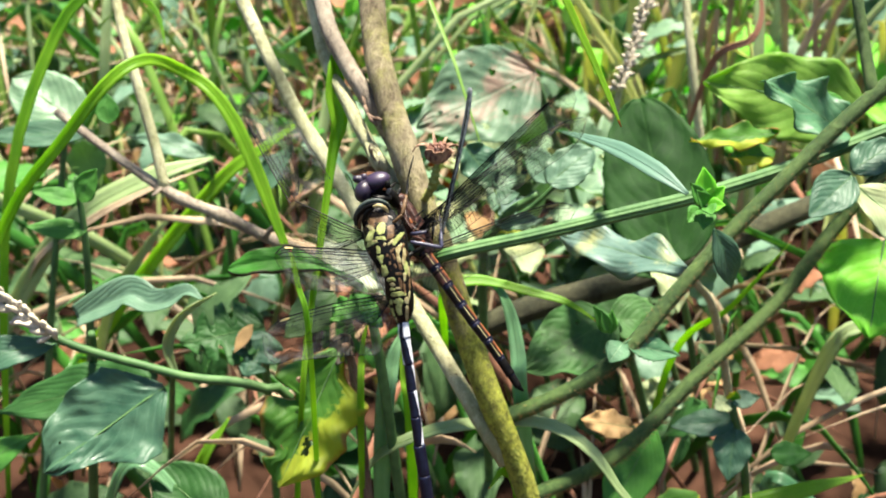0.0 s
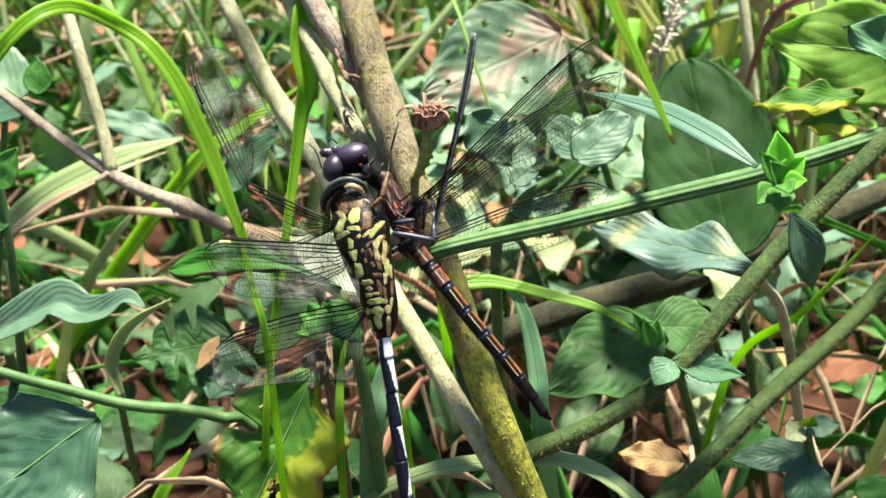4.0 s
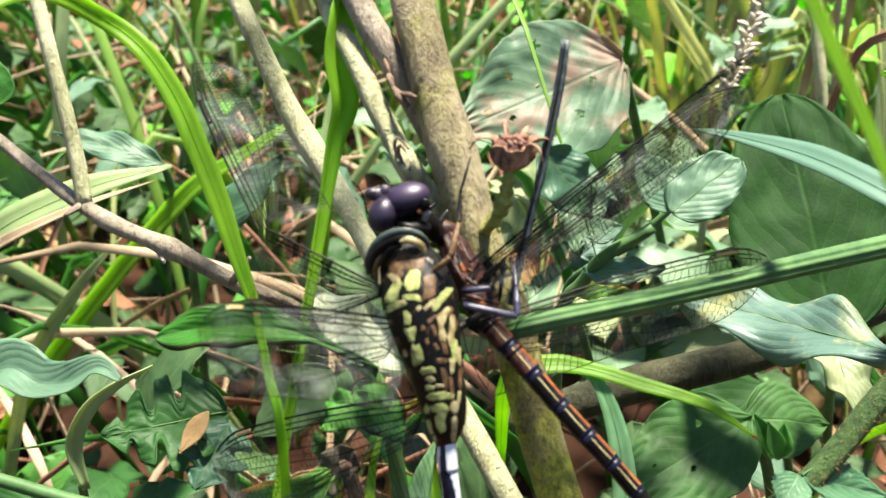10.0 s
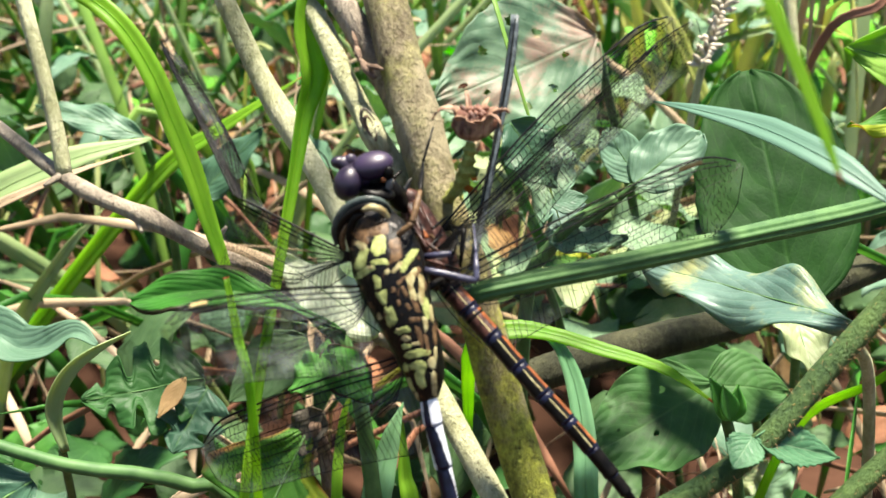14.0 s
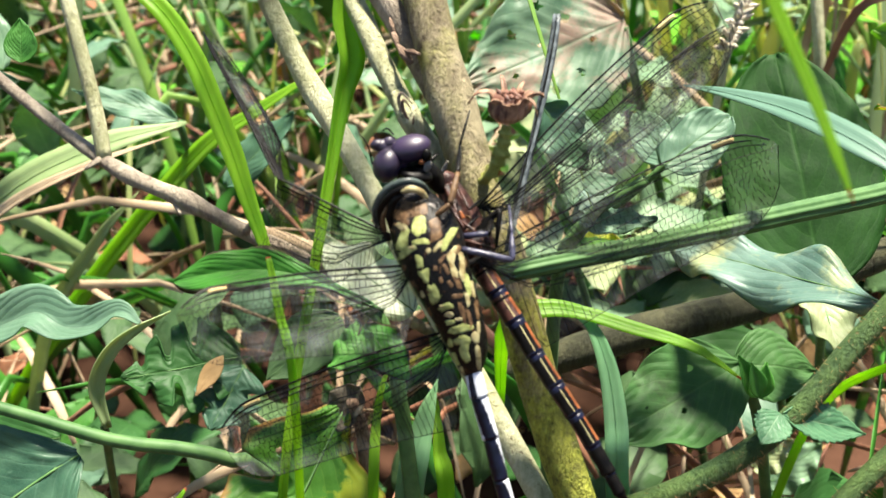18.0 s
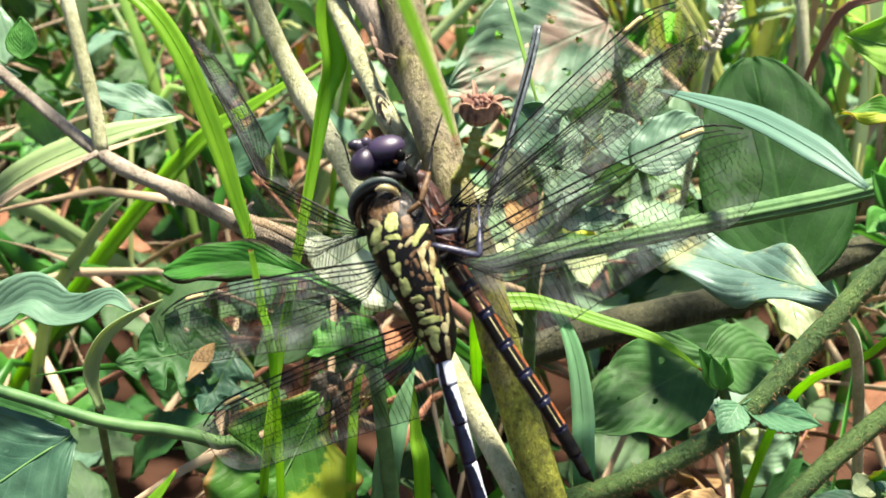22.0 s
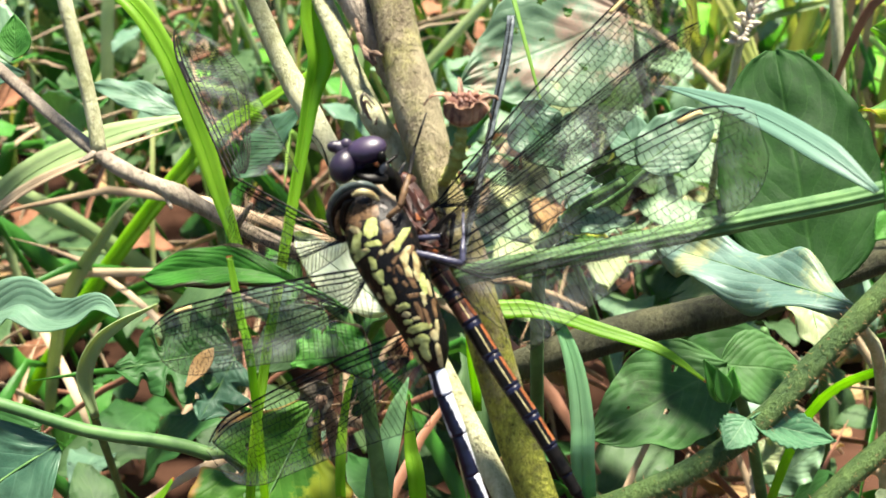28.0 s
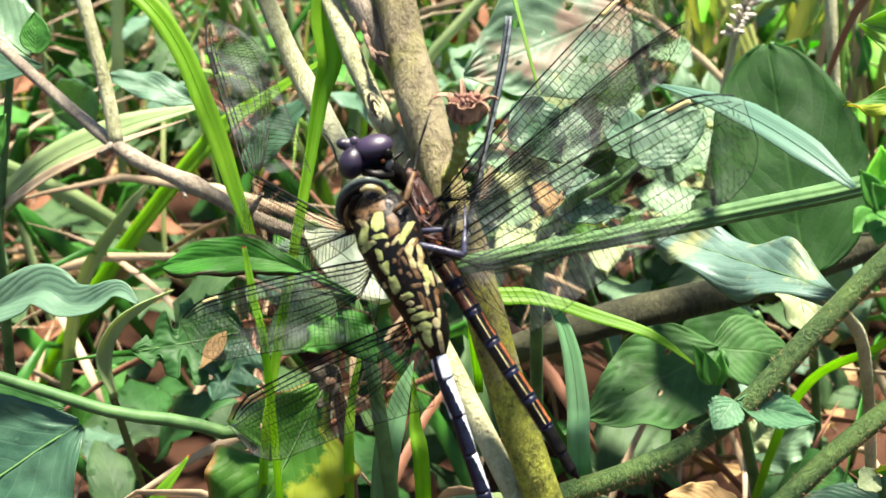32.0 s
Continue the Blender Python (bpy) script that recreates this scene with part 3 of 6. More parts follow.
# ---- the shrub ----
shrub = thing("shrub", "woody shrub with grey-green branching stems and sparse leaves", "shrub", (0.0137, 0.0713, 0.0735))
stem("trunk", [(0.0194, 0.0738, 0.0379), (0.0178, 0.0763, 0.0548), (0.0161, 0.0801, 0.0648), (0.0113, 0.0825, 0.0789), (0.0080, 0.0858, 0.0887), (0.0056, 0.0883, 0.0969), (0.0033, 0.0906, 0.1029), (0.0016, 0.0934, 0.1079), (0.0000, 0.0963, 0.1128), (-0.0013, 0.0997, 0.1168), (-0.0028, 0.1056, 0.1229), (-0.0036, 0.1193, 0.1366)],
     [0.0015, 0.0016, 0.00165, 0.00175, 0.0018, 0.0018, 0.0019, 0.0019, 0.00178, 0.0018, 0.0018, 0.0019], BARK, shrub, steps=110, sides=18, knots=((0.5, 0.1), (0.7, 0.12)))
stem("branch", [(-0.0004, 0.0982, 0.1092), (-0.0020, 0.0995, 0.1123), (-0.0036, 0.1007, 0.1152), (-0.0050, 0.1018, 0.1174), (-0.0064, 0.1035, 0.1193), (-0.0091, 0.1073, 0.1239), (-0.0108, 0.1152, 0.1295), (-0.0150, 0.1330, 0.1420)], [0.0008, 0.0011, 0.0012, 0.00115, 0.0011], GREY_BARK, shrub, steps=40, sides=12)
stem("branch", [(0.0042, 0.0903, 0.0985), (0.0026, 0.0913, 0.1012), (0.0003, 0.0938, 0.1045), (-0.0023, 0.0959, 0.1082), (-0.0035, 0.0966, 0.1101), (-0.0053, 0.0987, 0.1129), (-0.0067, 0.1012, 0.1153), (-0.0097, 0.1071, 0.1195), (-0.0116, 0.1147, 0.1247), (-0.0170, 0.1360, 0.1390)], [0.0011, 0.001, 0.00095, 0.00095, 0.0009], PALE_BARK, shrub, steps=60, sides=12)
stem("branch", [(0.0130, 0.0812, 0.0697), (0.0100, 0.0822, 0.0755), (0.0019, 0.0936, 0.0859), (-0.0019, 0.1001, 0.0895), (-0.0093, 0.1117, 0.0984), (-0.0143, 0.1175, 0.1047), (-0.0176, 0.1224, 0.1095), (-0.0197, 0.1246, 0.1136), (-0.0236, 0.1314, 0.1198), (-0.0330, 0.1470, 0.1345)], [0.0011, 0.0011, 0.00105, 0.00105], PALE_BARK, shrub, steps=50, sides=12, knots=((0.52, 0.25),))
stem("branch", [(0.0109, 0.0823, 0.0756), (0.0141, 0.0842, 0.0753), (0.0223, 0.0849, 0.0788), (0.0302, 0.0873, 0.0834), (0.0369, 0.0915, 0.0891), (0.0444, 0.0960, 0.0953), (0.0541, 0.1003, 0.1033), (0.0658, 0.1051, 0.1124), (0.0787, 0.1099, 0.1193), (0.1020, 0.1185, 0.1300)], [0.0012, 0.00108, 0.00108, 0.00112, 0.0011], GREEN_BARK, shrub, steps=60, sides=12)
stem("twig", [(0.0658, 0.1052, 0.1125), (0.0652, 0.1096, 0.1182), (0.0645, 0.1127, 0.1237), (0.0642, 0.1205, 0.1336), (0.0640, 0.1290, 0.1430)], [0.0009, 0.0008, 0.0007], GREEN_BARK, shrub, steps=20)
stem("branch", [(0.0167, 0.0801, 0.0641), (0.0290, 0.0842, 0.0677), (0.0416, 0.0904, 0.0770), (0.0526, 0.0956, 0.0846), (0.0618, 0.1008, 0.0943), (0.0706, 0.1058, 0.1015), (0.0852, 0.1119, 0.1107), (0.1080, 0.1215, 0.1235)], [0.0011, 0.00105, 0.001, 0.00095], GREEN_BARK, shrub, steps=60, sides=12)
stem("branch", [(0.0040, 0.0888, 0.0970), (0.0060, 0.0840, 0.1013), (0.0177, 0.0893, 0.1008), (0.0297, 0.0946, 0.1006), (0.0417, 0.1000, 0.1004), (0.0560, 0.1061, 0.1014), (0.0744, 0.1131, 0.1044)], [0.0007, 0.0008, 0.0009, 0.00095, 0.00095], GREEN_STEM, shrub, "ribbed green side stem", steps=50, sides=42, ribs=9)
stem("branch", [(-0.0167, 0.1899, -0.0211), (0.0014, 0.1515, 0.0364), (0.0089, 0.1355, 0.0546), (0.0160, 0.1327, 0.0598), (0.0250, 0.1341, 0.0623), (0.0411, 0.1377, 0.0645), (0.0601, 0.1437, 0.0689), (0.0792, 0.1498, 0.0735)], [0.0016, 0.0018, 0.0022, 0.0024, 0.0022, 0.002], SHADED_BARK, shrub, steps=60)

# ---- grass in front ----
blade([(-0.0700, 0.0990, 0.0500), (-0.0620, 0.0992, 0.0840), (-0.0536, 0.0990, 0.1017), (-0.0447, 0.0988, 0.1122), (-0.0375, 0.1000, 0.1200), (-0.0330, 0.1040, 0.1212), (-0.0288, 0.1079, 0.1175), (-0.0255, 0.1067, 0.1152), (-0.0228, 0.1048, 0.1116), (-0.0209, 0.1027, 0.1077), (-0.0192, 0.1007, 0.1038), (-0.0178, 0.0987, 0.1000), (-0.0163, 0.0967, 0.0961), (-0.0156, 0.0953, 0.0935)], 0.00195, BLADE, "long arching bright green grass blade", taper=(0.5, 0.7, 0.8, 0.8, 0.8, 0.8, 0.85, 0.9, 1, 1, 0.95, 0.75, 0.5, 0.25), steps=64, face=(0.2, -0.9, 0.5), fold=0.3)
blade([(-0.0139, 0.0833, 0.0443), (-0.0124, 0.0814, 0.0890), (-0.0135, 0.0839, 0.0974), (-0.0144, 0.0862, 0.1013)], 0.0007, BLADE, "green stalk of a grass blade", taper=(1, 1, 1, 0.6))
blade([(-0.0190, 0.0867, 0.0401), (-0.0148, 0.0846, 0.0765), (-0.0133, 0.0885, 0.0874), (-0.0117, 0.0922, 0.0957), (-0.0108, 0.0949, 0.1004), (-0.0099, 0.0977, 0.1051), (-0.0091, 0.1001, 0.1094), (-0.0083, 0.1014, 0.1125), (-0.0088, 0.1027, 0.1159), (-0.0085, 0.1042, 0.1188), (-0.0084, 0.1062, 0.1204)], 0.0026, BLADE, "upright bright green grass blade", taper=(0.3, 0.3, 0.32, 0.34, 0.36, 0.42, 0.6, 0.9, 1, 0.9, 0.5), steps=54, fold=0.6, face=(0.45, -0.85, 0.2))


def weed(label, roots, mat_stem=None, thick=0.0007, name="weed", category="weed"):
    """A small plant: its stem stands in the soil; leaves are added to it."""
    ob = thing(name, label, category, roots[0], "weeds under the shrub")
    stem("stem", roots, [thick * 1.25, thick, thick * 0.8], mat_stem or PALE_BARK, ob, steps=26, sides=8)
    return ob


def leaf(plant, mat, base, tip, width, stalk=None, label="", **more):
    one = part("leaf", leaf_mesh(base, tip, width, **more), mat, plant, label)
    if width > 0.0038 and mat not in (LEAF_SPOT, LEAF_SHADED, LEAF_SPOT2):
        a, b = Vector(base), Vector(tip)
        n = Vector(more.get("face", (0, -0.6, 0.8)))
        n = (n - (b - a) * n.dot(b - a) / (b - a).length_squared).normalized()
        bow = [a.lerp(b, f) + n * (more.get("sag", 0) * (b - a).length * math.sin(math.pi * f) + 0.05 * width * noise.noise(Vector((f * 3, 0, more.get("seed", 0))))) for f in (0, 0.2, 0.4, 0.6, 0.8, 0.97)]
        part("midrib", tube(bmesh.new(), bow, [width * 0.010, width * 0.008, width * 0.003], steps=15, sides=5, rough=0), RIB, one)
    if stalk:
        part("petiole", tube(bmesh.new(), [stalk, Vector(stalk).lerp(Vector(base), 0.5) + Vector((0, 0, 0.0008)), base], [0.0005, 0.0004, 0.00035], steps=8, sides=6), GREEN_STEM, plant)
    return one


# ---- leaves and buds of the shrub ----
leaf(shrub, LEAF_VEINY, (0.0295, 0.0870, 0.0848), (0.0273, 0.0841, 0.0837), 0.0034, shape="ovate", teeth=9, seed=1)
leaf(shrub, LEAF_VEINY, (0.0298, 0.0870, 0.0847), (0.0378, 0.0877, 0.0819), 0.0036, shape="lance", teeth=12, cup=0.25, seed=2)
for a, b, w, k in (((0.0274, 0.0877, 0.0860), (0.0254, 0.0879, 0.0903), 0.0020, 3), ((0.0278, 0.0877, 0.0858), (0.0281, 0.0885, 0.0892), 0.0017, 4), ((0.0274, 0.0869, 0.0866), (0.0265, 0.0876, 0.0898), 0.0016, 5)):
    leaf(shrub, LEAF_MID, a, b, w, shape="lance", cup=0.7, nu=10, nv=6, seed=k)
for a, b, w, k, m in (((0.0381, 0.0835, 0.1079), (0.0377, 0.0847, 0.1121), 0.0028, 6, LEAF_BRIGHT), ((0.0378, 0.0832, 0.1074), (0.0359, 0.0829, 0.1109), 0.0022, 7, LEAF_MID), ((0.0384, 0.0834, 0.1076), (0.0403, 0.0835, 0.1099), 0.0024, 8, LEAF_BRIGHT),
                      ((0.0372, 0.0813, 0.1081), (0.0351, 0.0796, 0.1071), 0.0024, 9, LEAF_MID), ((0.0376, 0.0812, 0.1079), (0.0368, 0.0783, 0.1068), 0.0026, 10, LEAF_MID), ((0.0378, 0.0814, 0.1082), (0.0399, 0.0806, 0.1089), 0.0020, 11, LEAF_BRIGHT),
                      ((0.0372, 0.0805, 0.1088), (0.0360, 0.0797, 0.1114), 0.0022, 12, LEAF_MID), ((0.0373, 0.0805, 0.1088), (0.0377, 0.0783, 0.1088), 0.0022, 13, LEAF_MID)):
    leaf(shrub, m, a, b, w, shape="lance", cup=0.5, nu=10, nv=6, seed=k)
leaf(shrub, LEAF_BLUE, (0.0393, 0.0827, 0.1044), (0.0426, 0.0833, 0.0951), 0.0040, shape="lance", sag=0.08, cup=0.2, seed=14)
leaf(shrub, LEAF_BLUE, (0.0626, 0.1000, 0.1027), (0.0559, 0.0957, 0.0987), 0.0062, shape="ovate", cup=0.2, seed=15)
leaf(shrub, LEAF_CREAM, (0.0636, 0.1001, 0.1010), (0.0762, 0.0933, 0.0914), 0.0070, label="fading cream and green leaf", shape="ovate", wave=0.08, seed=16)
leaf(shrub, LEAF_BLUE, (0.0644, 0.1047, 0.1011), (0.0720, 0.1084, 0.1041), 0.0055, shape="ovate", wave=0.06, seed=17)
leaf(shrub, LEAF_VEINY, (0.0653, 0.1110, 0.1042), (0.0517, 0.1097, 0.1134), 0.0100, shape="ovate", bite=0.35, wave=0.12, cup=0.25, seed=18)
leaf(shrub, LEAF_MID, (0.0667, 0.1141, 0.1057), (0.0601, 0.1161, 0.1089), 0.0036, shape="lance", seed=19)
leaf(shrub, LEAF_YELLOW, (0.0564, 0.1151, 0.1027), (0.0422, 0.1114, 0.1034), 0.0042, label="curled yellow withering leaf", shape="lance", wave=0.2, seed=20)
leaf(shrub, LEAF_YELLOW, (0.0565, 0.1155, 0.0994), (0.0482, 0.1118, 0.1003), 0.0045, shape="ovate", wave=0.12, seed=21)
leaf(shrub, LEAF_BACKLIT_TINT, (0.0766, 0.1345, 0.0978), (0.0498, 0.1359, 0.1029), 0.0165, label="broad leaf with backlight in its colour and eaten edge", shape="ovate", bite=0.3, wave=0.06, cup=0.1, face=(0.1, -0.9, 0.4), seed=22)
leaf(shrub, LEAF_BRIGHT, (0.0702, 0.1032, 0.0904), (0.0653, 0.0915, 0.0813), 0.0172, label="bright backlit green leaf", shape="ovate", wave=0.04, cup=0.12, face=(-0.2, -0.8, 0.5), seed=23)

luck = random.Random(3)
hairs = bmesh.new()
for line, count in (([(0.0141, 0.0842, 0.0753), (0.0223, 0.0849, 0.0788), (0.0302, 0.0873, 0.0834), (0.0369, 0.0915, 0.0891), (0.0444, 0.0960, 0.0953), (0.0541, 0.1003, 0.1033), (0.0658, 0.1051, 0.1124)], 1300), ([(0.0167, 0.0801, 0.0641), (0.0290, 0.0842, 0.0677), (0.0416, 0.0904, 0.0770), (0.0526, 0.0956, 0.0846), (0.0618, 0.1008, 0.0943), (0.0706, 0.1058, 0.1015)], 1300)):
    track = course(line, 200)
    for _ in range(count):
        p = track[luck.randrange(1, 199)]
        out = (Vector((luck.uniform(-1, 1), luck.uniform(-1, 0.4), luck.uniform(-1, 1))).normalized() + Vector((0.35, -0.2, -0.6))).normalized()
        a = p + out * 0.00102
        b = a + out * luck.uniform(0.0004, 0.0012) + Vector((luck.uniform(-1, 1), 0, luck.uniform(-1, 1))) * 0.0002
        side = out.orthogonal().normalized() * 0.00003
        v = [hairs.verts.new(q) for q in (a + side, a - side, a + out.cross(side), b)]
        for f in ((0, 1, 3), (1, 2, 3), (2, 0, 3)):
            hairs.faces.new([v[k] for k in f])
tagged(part("bristle", hairs, HAIR, shrub, "fine pale hairs along the branches"), kind="stuff")

def blob_like(centre, size):
    bm = bmesh.new()
    bmesh.ops.create_icosphere(bm, subdivisions=3, radius=1.0, matrix=Matrix.LocRotScale(Vector(centre), Euler((0, 0.4, 0)), size))
    for v in bm.verts:
        v.co += (v.co - Vector(centre)) * 0.4 * noise.noise(v.co * 700)
    return bm


MOSS = plain_material("yellow_green_moss", (0.14, 0.17, 0.02), (0.36, 0.36, 0.06), 0.9, 1500)
moss = bmesh.new()
track = course([(0.0161, 0.0801, 0.0648), (0.0113, 0.0825, 0.0789), (0.0080, 0.0858, 0.0887), (0.0056, 0.0883, 0.0969)], 200)
for _ in range(2600):
    f = luck.random() ** 0.7
    p = track[int(199 * (1 - f))]
    a = luck.gauss(0.35, 0.8)
    out = Vector((math.cos(0.25) * math.sin(a), -0.866 * math.cos(a), 0.5 * math.cos(a))).normalized()
    if noise.noise((p + out * 0.002) * 700) < 0.02:
        continue
    one, two = out.orthogonal().normalized(), out.cross(out.orthogonal().normalized())
    r = luck.uniform(0.00006, 0.00017)
    root = p + out * (0.00178 - 0.0001 * f)
    ring = [moss.verts.new(root + (one * math.cos(k * 1.2566) + two * math.sin(k * 1.2566)) * r * luck.uniform(0.7, 1.2)) for k in range(5)]
    top = moss.verts.new(root + out * r * luck.uniform(0.5, 1.3))
    for k in range(5):
        moss.faces.new((ring[k], ring[(k + 1) % 5], top))
tagged(part("moss", moss, MOSS, shrub, "yellow-green moss low on the trunk"), kind="stuff")


# dry seed capsule on a short green twig
capsule = part("twig", tube(bmesh.new(), [(0.0026, 0.0918, 0.1049), (0.0034, 0.0895, 0.1070), (0.0042, 0.0884, 0.1091), (0.0046, 0.0882, 0.1107), (0.0048, 0.0884, 0.1118)], [0.0006, 0.00036, 0.0004, 0.00034, 0.00034], steps=60, sides=12, rough=0.9, knots=((0.3, 0.5), (0.45, 0.35), (0.58, 0.6), (0.72, 0.4), (0.86, 0.5))), TWIG_GREEN, shrub, "knobbly green twig")


heart_of = Vector((0.0048, 0.0883, 0.1121))
UP = Vector((0.10, 0.05, 0.99)).normalized()
AWAY = UP.cross(Vector((1, 0, 0))).normalized()
pod = part("seed_capsule", tube(bmesh.new(), [heart_of, heart_of + UP * 0.0006, heart_of + UP * 0.0014, heart_of + UP * 0.0022], [0.0003, 0.0011, 0.0014, 0.0014, 0.001], steps=16, sides=22, rough=0.5), CAPSULE, shrub, "dry dark brown seed capsule")
# turn, length, breadth, how far the tip curls back
for turn, long, wide, curl in ((182, 1.7, 0.7, 0.9), (215, 0.5, 1.1, -0.3), (250, 0.4, 1.2, -0.4), (285, 0.5, 1.2, -0.2), (318, 1.3, 0.7, 1.3), (350, 1.2, 0.9, 0.3), (25, 0.6, 1.1, -0.3), (62, 0.9, 0.6, -0.4), (105, 1.4, 0.5, -0.2), (145, 0.6, 1.0, -0.3)):
    a = radians(turn)
    out = Vector((1, 0, 0)) * math.cos(a) + AWAY * math.sin(a)
    mm = 0.0008 * long
    lip = heart_of + out * 0.00138 + UP * 0.0017
    pts = [heart_of + out * 0.0005 + UP * 0.0001, heart_of + out * 0.0013 + UP * 0.0007, lip, lip + out * 0.25 * mm + UP * 0.6 * mm, lip + out * 0.95 * mm + UP * (1.0 - 0.5 * curl) * mm, lip + out * 1.3 * mm + UP * (0.95 - 1.1 * curl) * mm]
    part("bract", blade_mesh(bmesh.new(), pts, wide * 0.001, (UP - out * 0.6).normalized(), taper=(0.7, 1.0, 1.0, 0.75, 0.4, 0.08), fold=0.6, steps=18, nv=4, twist=0.7 * math.sin(turn)), BRACT, pod, "dry brown curled bract")
for k in range(12):
    a = 2.4 * k
    p = heart_of + UP * 0.0023 + (Vector((1, 0, 0)) * math.cos(a) + AWAY * math.sin(a)) * 0.001 * math.sqrt(k / 12)
    bm = bmesh.new()
    bmesh.ops.create_icosphere(bm, subdivisions=1, radius=0.00035, matrix=Matrix.LocRotScale(p, Euler((a, a * 2, 0)), (0.7, 0.5, 1.5)))
    part("seed", bm, CAPSULE, pod)
# old scar where the small stem ends behind the head
bm = tube(bmesh.new(), [(-0.0039, 0.0969, 0.1111), (-0.0030, 0.0953, 0.1098), (-0.0022, 0.0951, 0.1082)], [0.0008, 0.00115, 0.0009], steps=20, sides=16, rough=0.45)
part("knot", bm, PALE_BARK, shrub, "peeling knot of bark")
for k, (wide, long) in enumerate(((0.0006, 0.0018), (0.00035, 0.0012))):
    ring = [Vector((-0.0031, 0.0945, 0.1105)) + Vector((math.cos(b) * wide - 0.3 * math.sin(b) * long, -0.0002 * k, math.sin(b) * long * 0.9)) for b in (0.4, 1.5, 2.6, 3.7, 4.8, 5.9)]
    part("bark_lip", tube(bmesh.new(), ring, [0.00006, 0.00014, 0.00012, 0.00005], steps=24, sides=6, rough=0.4), (GREY_BARK, BROWN_BARK)[k], shrub, "torn edge of bark round an old scar")
part("knot", blob_like((0.0031, 0.0913, 0.1054), (0.0012, 0.0009, 0.0015)), TWIG_GREEN, shrub, "yellow-green swelling where the twig leaves the stem")
for a, b, r in (((-0.0045, 0.0997, 0.1158), (-0.0040, 0.0982, 0.1148), 0.0003), ((-0.0040, 0.0982, 0.1149), (-0.0028, 0.0965, 0.1139), 0.00035), ((-0.0034, 0.0972, 0.1148), (-0.0021, 0.0962, 0.1148), 0.00022), ((-0.0047, 0.1003, 0.1166), (-0.0043, 0.0991, 0.1156), 0.0002)):
    part("scar", tube(bmesh.new(), [a, Vector(a).lerp(Vector(b), 0.5) + Vector((0, -0.0002, 0.0001)), b], [r * 0.4, r, r * 0.5], steps=10, sides=8, rough=0.6), BROWN_BARK, shrub, "flaking brown scar")

# ---- weeds with leaves ----
w = weed("low weed with a drooping brown-tipped green leaf", [(0.0010, 0.0868, 0.0204), (-0.0033, 0.0877, 0.0778), (-0.0052, 0.0897, 0.0914), (-0.0075, 0.0907, 0.0941)], GREEN_STEM)
leaf(w, LEAF_TIP, (-0.0054, 0.0898, 0.0938), (-0.0237, 0.0921, 0.0955), 0.0044, label="green leaf with a brown curled tip", shape="obovate", sag=0.06, cup=0.45, wave=0.09, waves=4, side=-0.1, nu=60, nv=22, seed=31, bite=0.25, roll=0.25, notches=[(0.15, 1, 0.55, 0.28), (0.15, -1, 0.55, 0.28)])
leaf(w, LEAF_TIP, (-0.0070, 0.0884, 0.0931), (-0.0031, 0.0853, 0.0897), 0.0042, shape="ovate", wave=0.12, seed=32)
leaf(w, LEAF_MID, (-0.0062, 0.0872, 0.0930), (-0.0098, 0.0849, 0.0911), 0.0036, shape="lance", wave=0.15, seed=33)
leaf(w, LEAF_WHITE, (-0.0030, 0.1000, 0.0873), (-0.0130, 0.1070, 0.0915), 0.0066, label="bleached whitish leaf", shape="ovate", wave=0.14, bite=0.2, seed=34)
w = weed("weed with an undulating blue-green leaf", [(-0.0566, 0.1062, 0.0204), (-0.0491, 0.1012, 0.0630), (-0.0457, 0.0972, 0.0783), (-0.0445, 0.0948, 0.0842)], GREEN_STEM)
part("leaf", blade_mesh(bmesh.new(), [(-0.0484, 0.1019, 0.0824), (-0.0435, 0.1020, 0.0847), (-0.0401, 0.1017, 0.0862), (-0.0371, 0.1002, 0.0855), (-0.0342, 0.0994, 0.0862), (-0.0313, 0.0992, 0.0878), (-0.0290, 0.0978, 0.0874)], 0.0050, (0.05, -0.6, 0.8), taper=(0.7, 1, 1, 0.85, 0.7, 0.45, 0.08), fold=0.55, steps=60, nv=12, twist=-0.35), LEAF_SAGE, w, "arched blue-green leaf with wavy edges")
vine = weed("creeping spiked weed with broad blue-green leaves", [(-0.0118, 0.1077, -0.0020), (-0.0162, 0.0944, 0.0668), (-0.0213, 0.0917, 0.0761), (-0.0306, 0.0911, 0.0786), (-0.0370, 0.0914, 0.0807), (-0.0462, 0.0922, 0.0838), (-0.0520, 0.0932, 0.0873), (-0.0579, 0.0960, 0.0919), (-0.0632, 0.0994, 0.0957)], GREEN_STEM, 0.00062)
leaf(vine, LEAF_BLUE, (-0.0344, 0.0906, 0.0775), (-0.0506, 0.0823, 0.0697), 0.0150, label="broad blue-green leaf with a straight eaten end", shape="oblong", wave=0.05, bite=0.2, face=(0, -0.75, 0.65), notches=[(0.75, 1, 0.5, 0.22), (0.98, -1, 0.3, 0.1)], holes=[(0.6, 0.4, 0.016), (0.7, 0.55, 0.014), (0.85, 0.5, 0.014), (0.8, 0.3, 0.02)], nu=110, nv=70, seed=36)
leaf(vine, LEAF_DARK, (-0.0365, 0.0922, 0.0782), (-0.0602, 0.0949, 0.0711), 0.0085, shape="ovate", wave=0.05, seed=37)
leaf(vine, LEAF_BLUE, (-0.0488, 0.0934, 0.0837), (-0.0654, 0.0900, 0.0805), 0.0048, shape="lance", sag=0.12, wave=0.1, seed=38)
luck = random.Random(8)
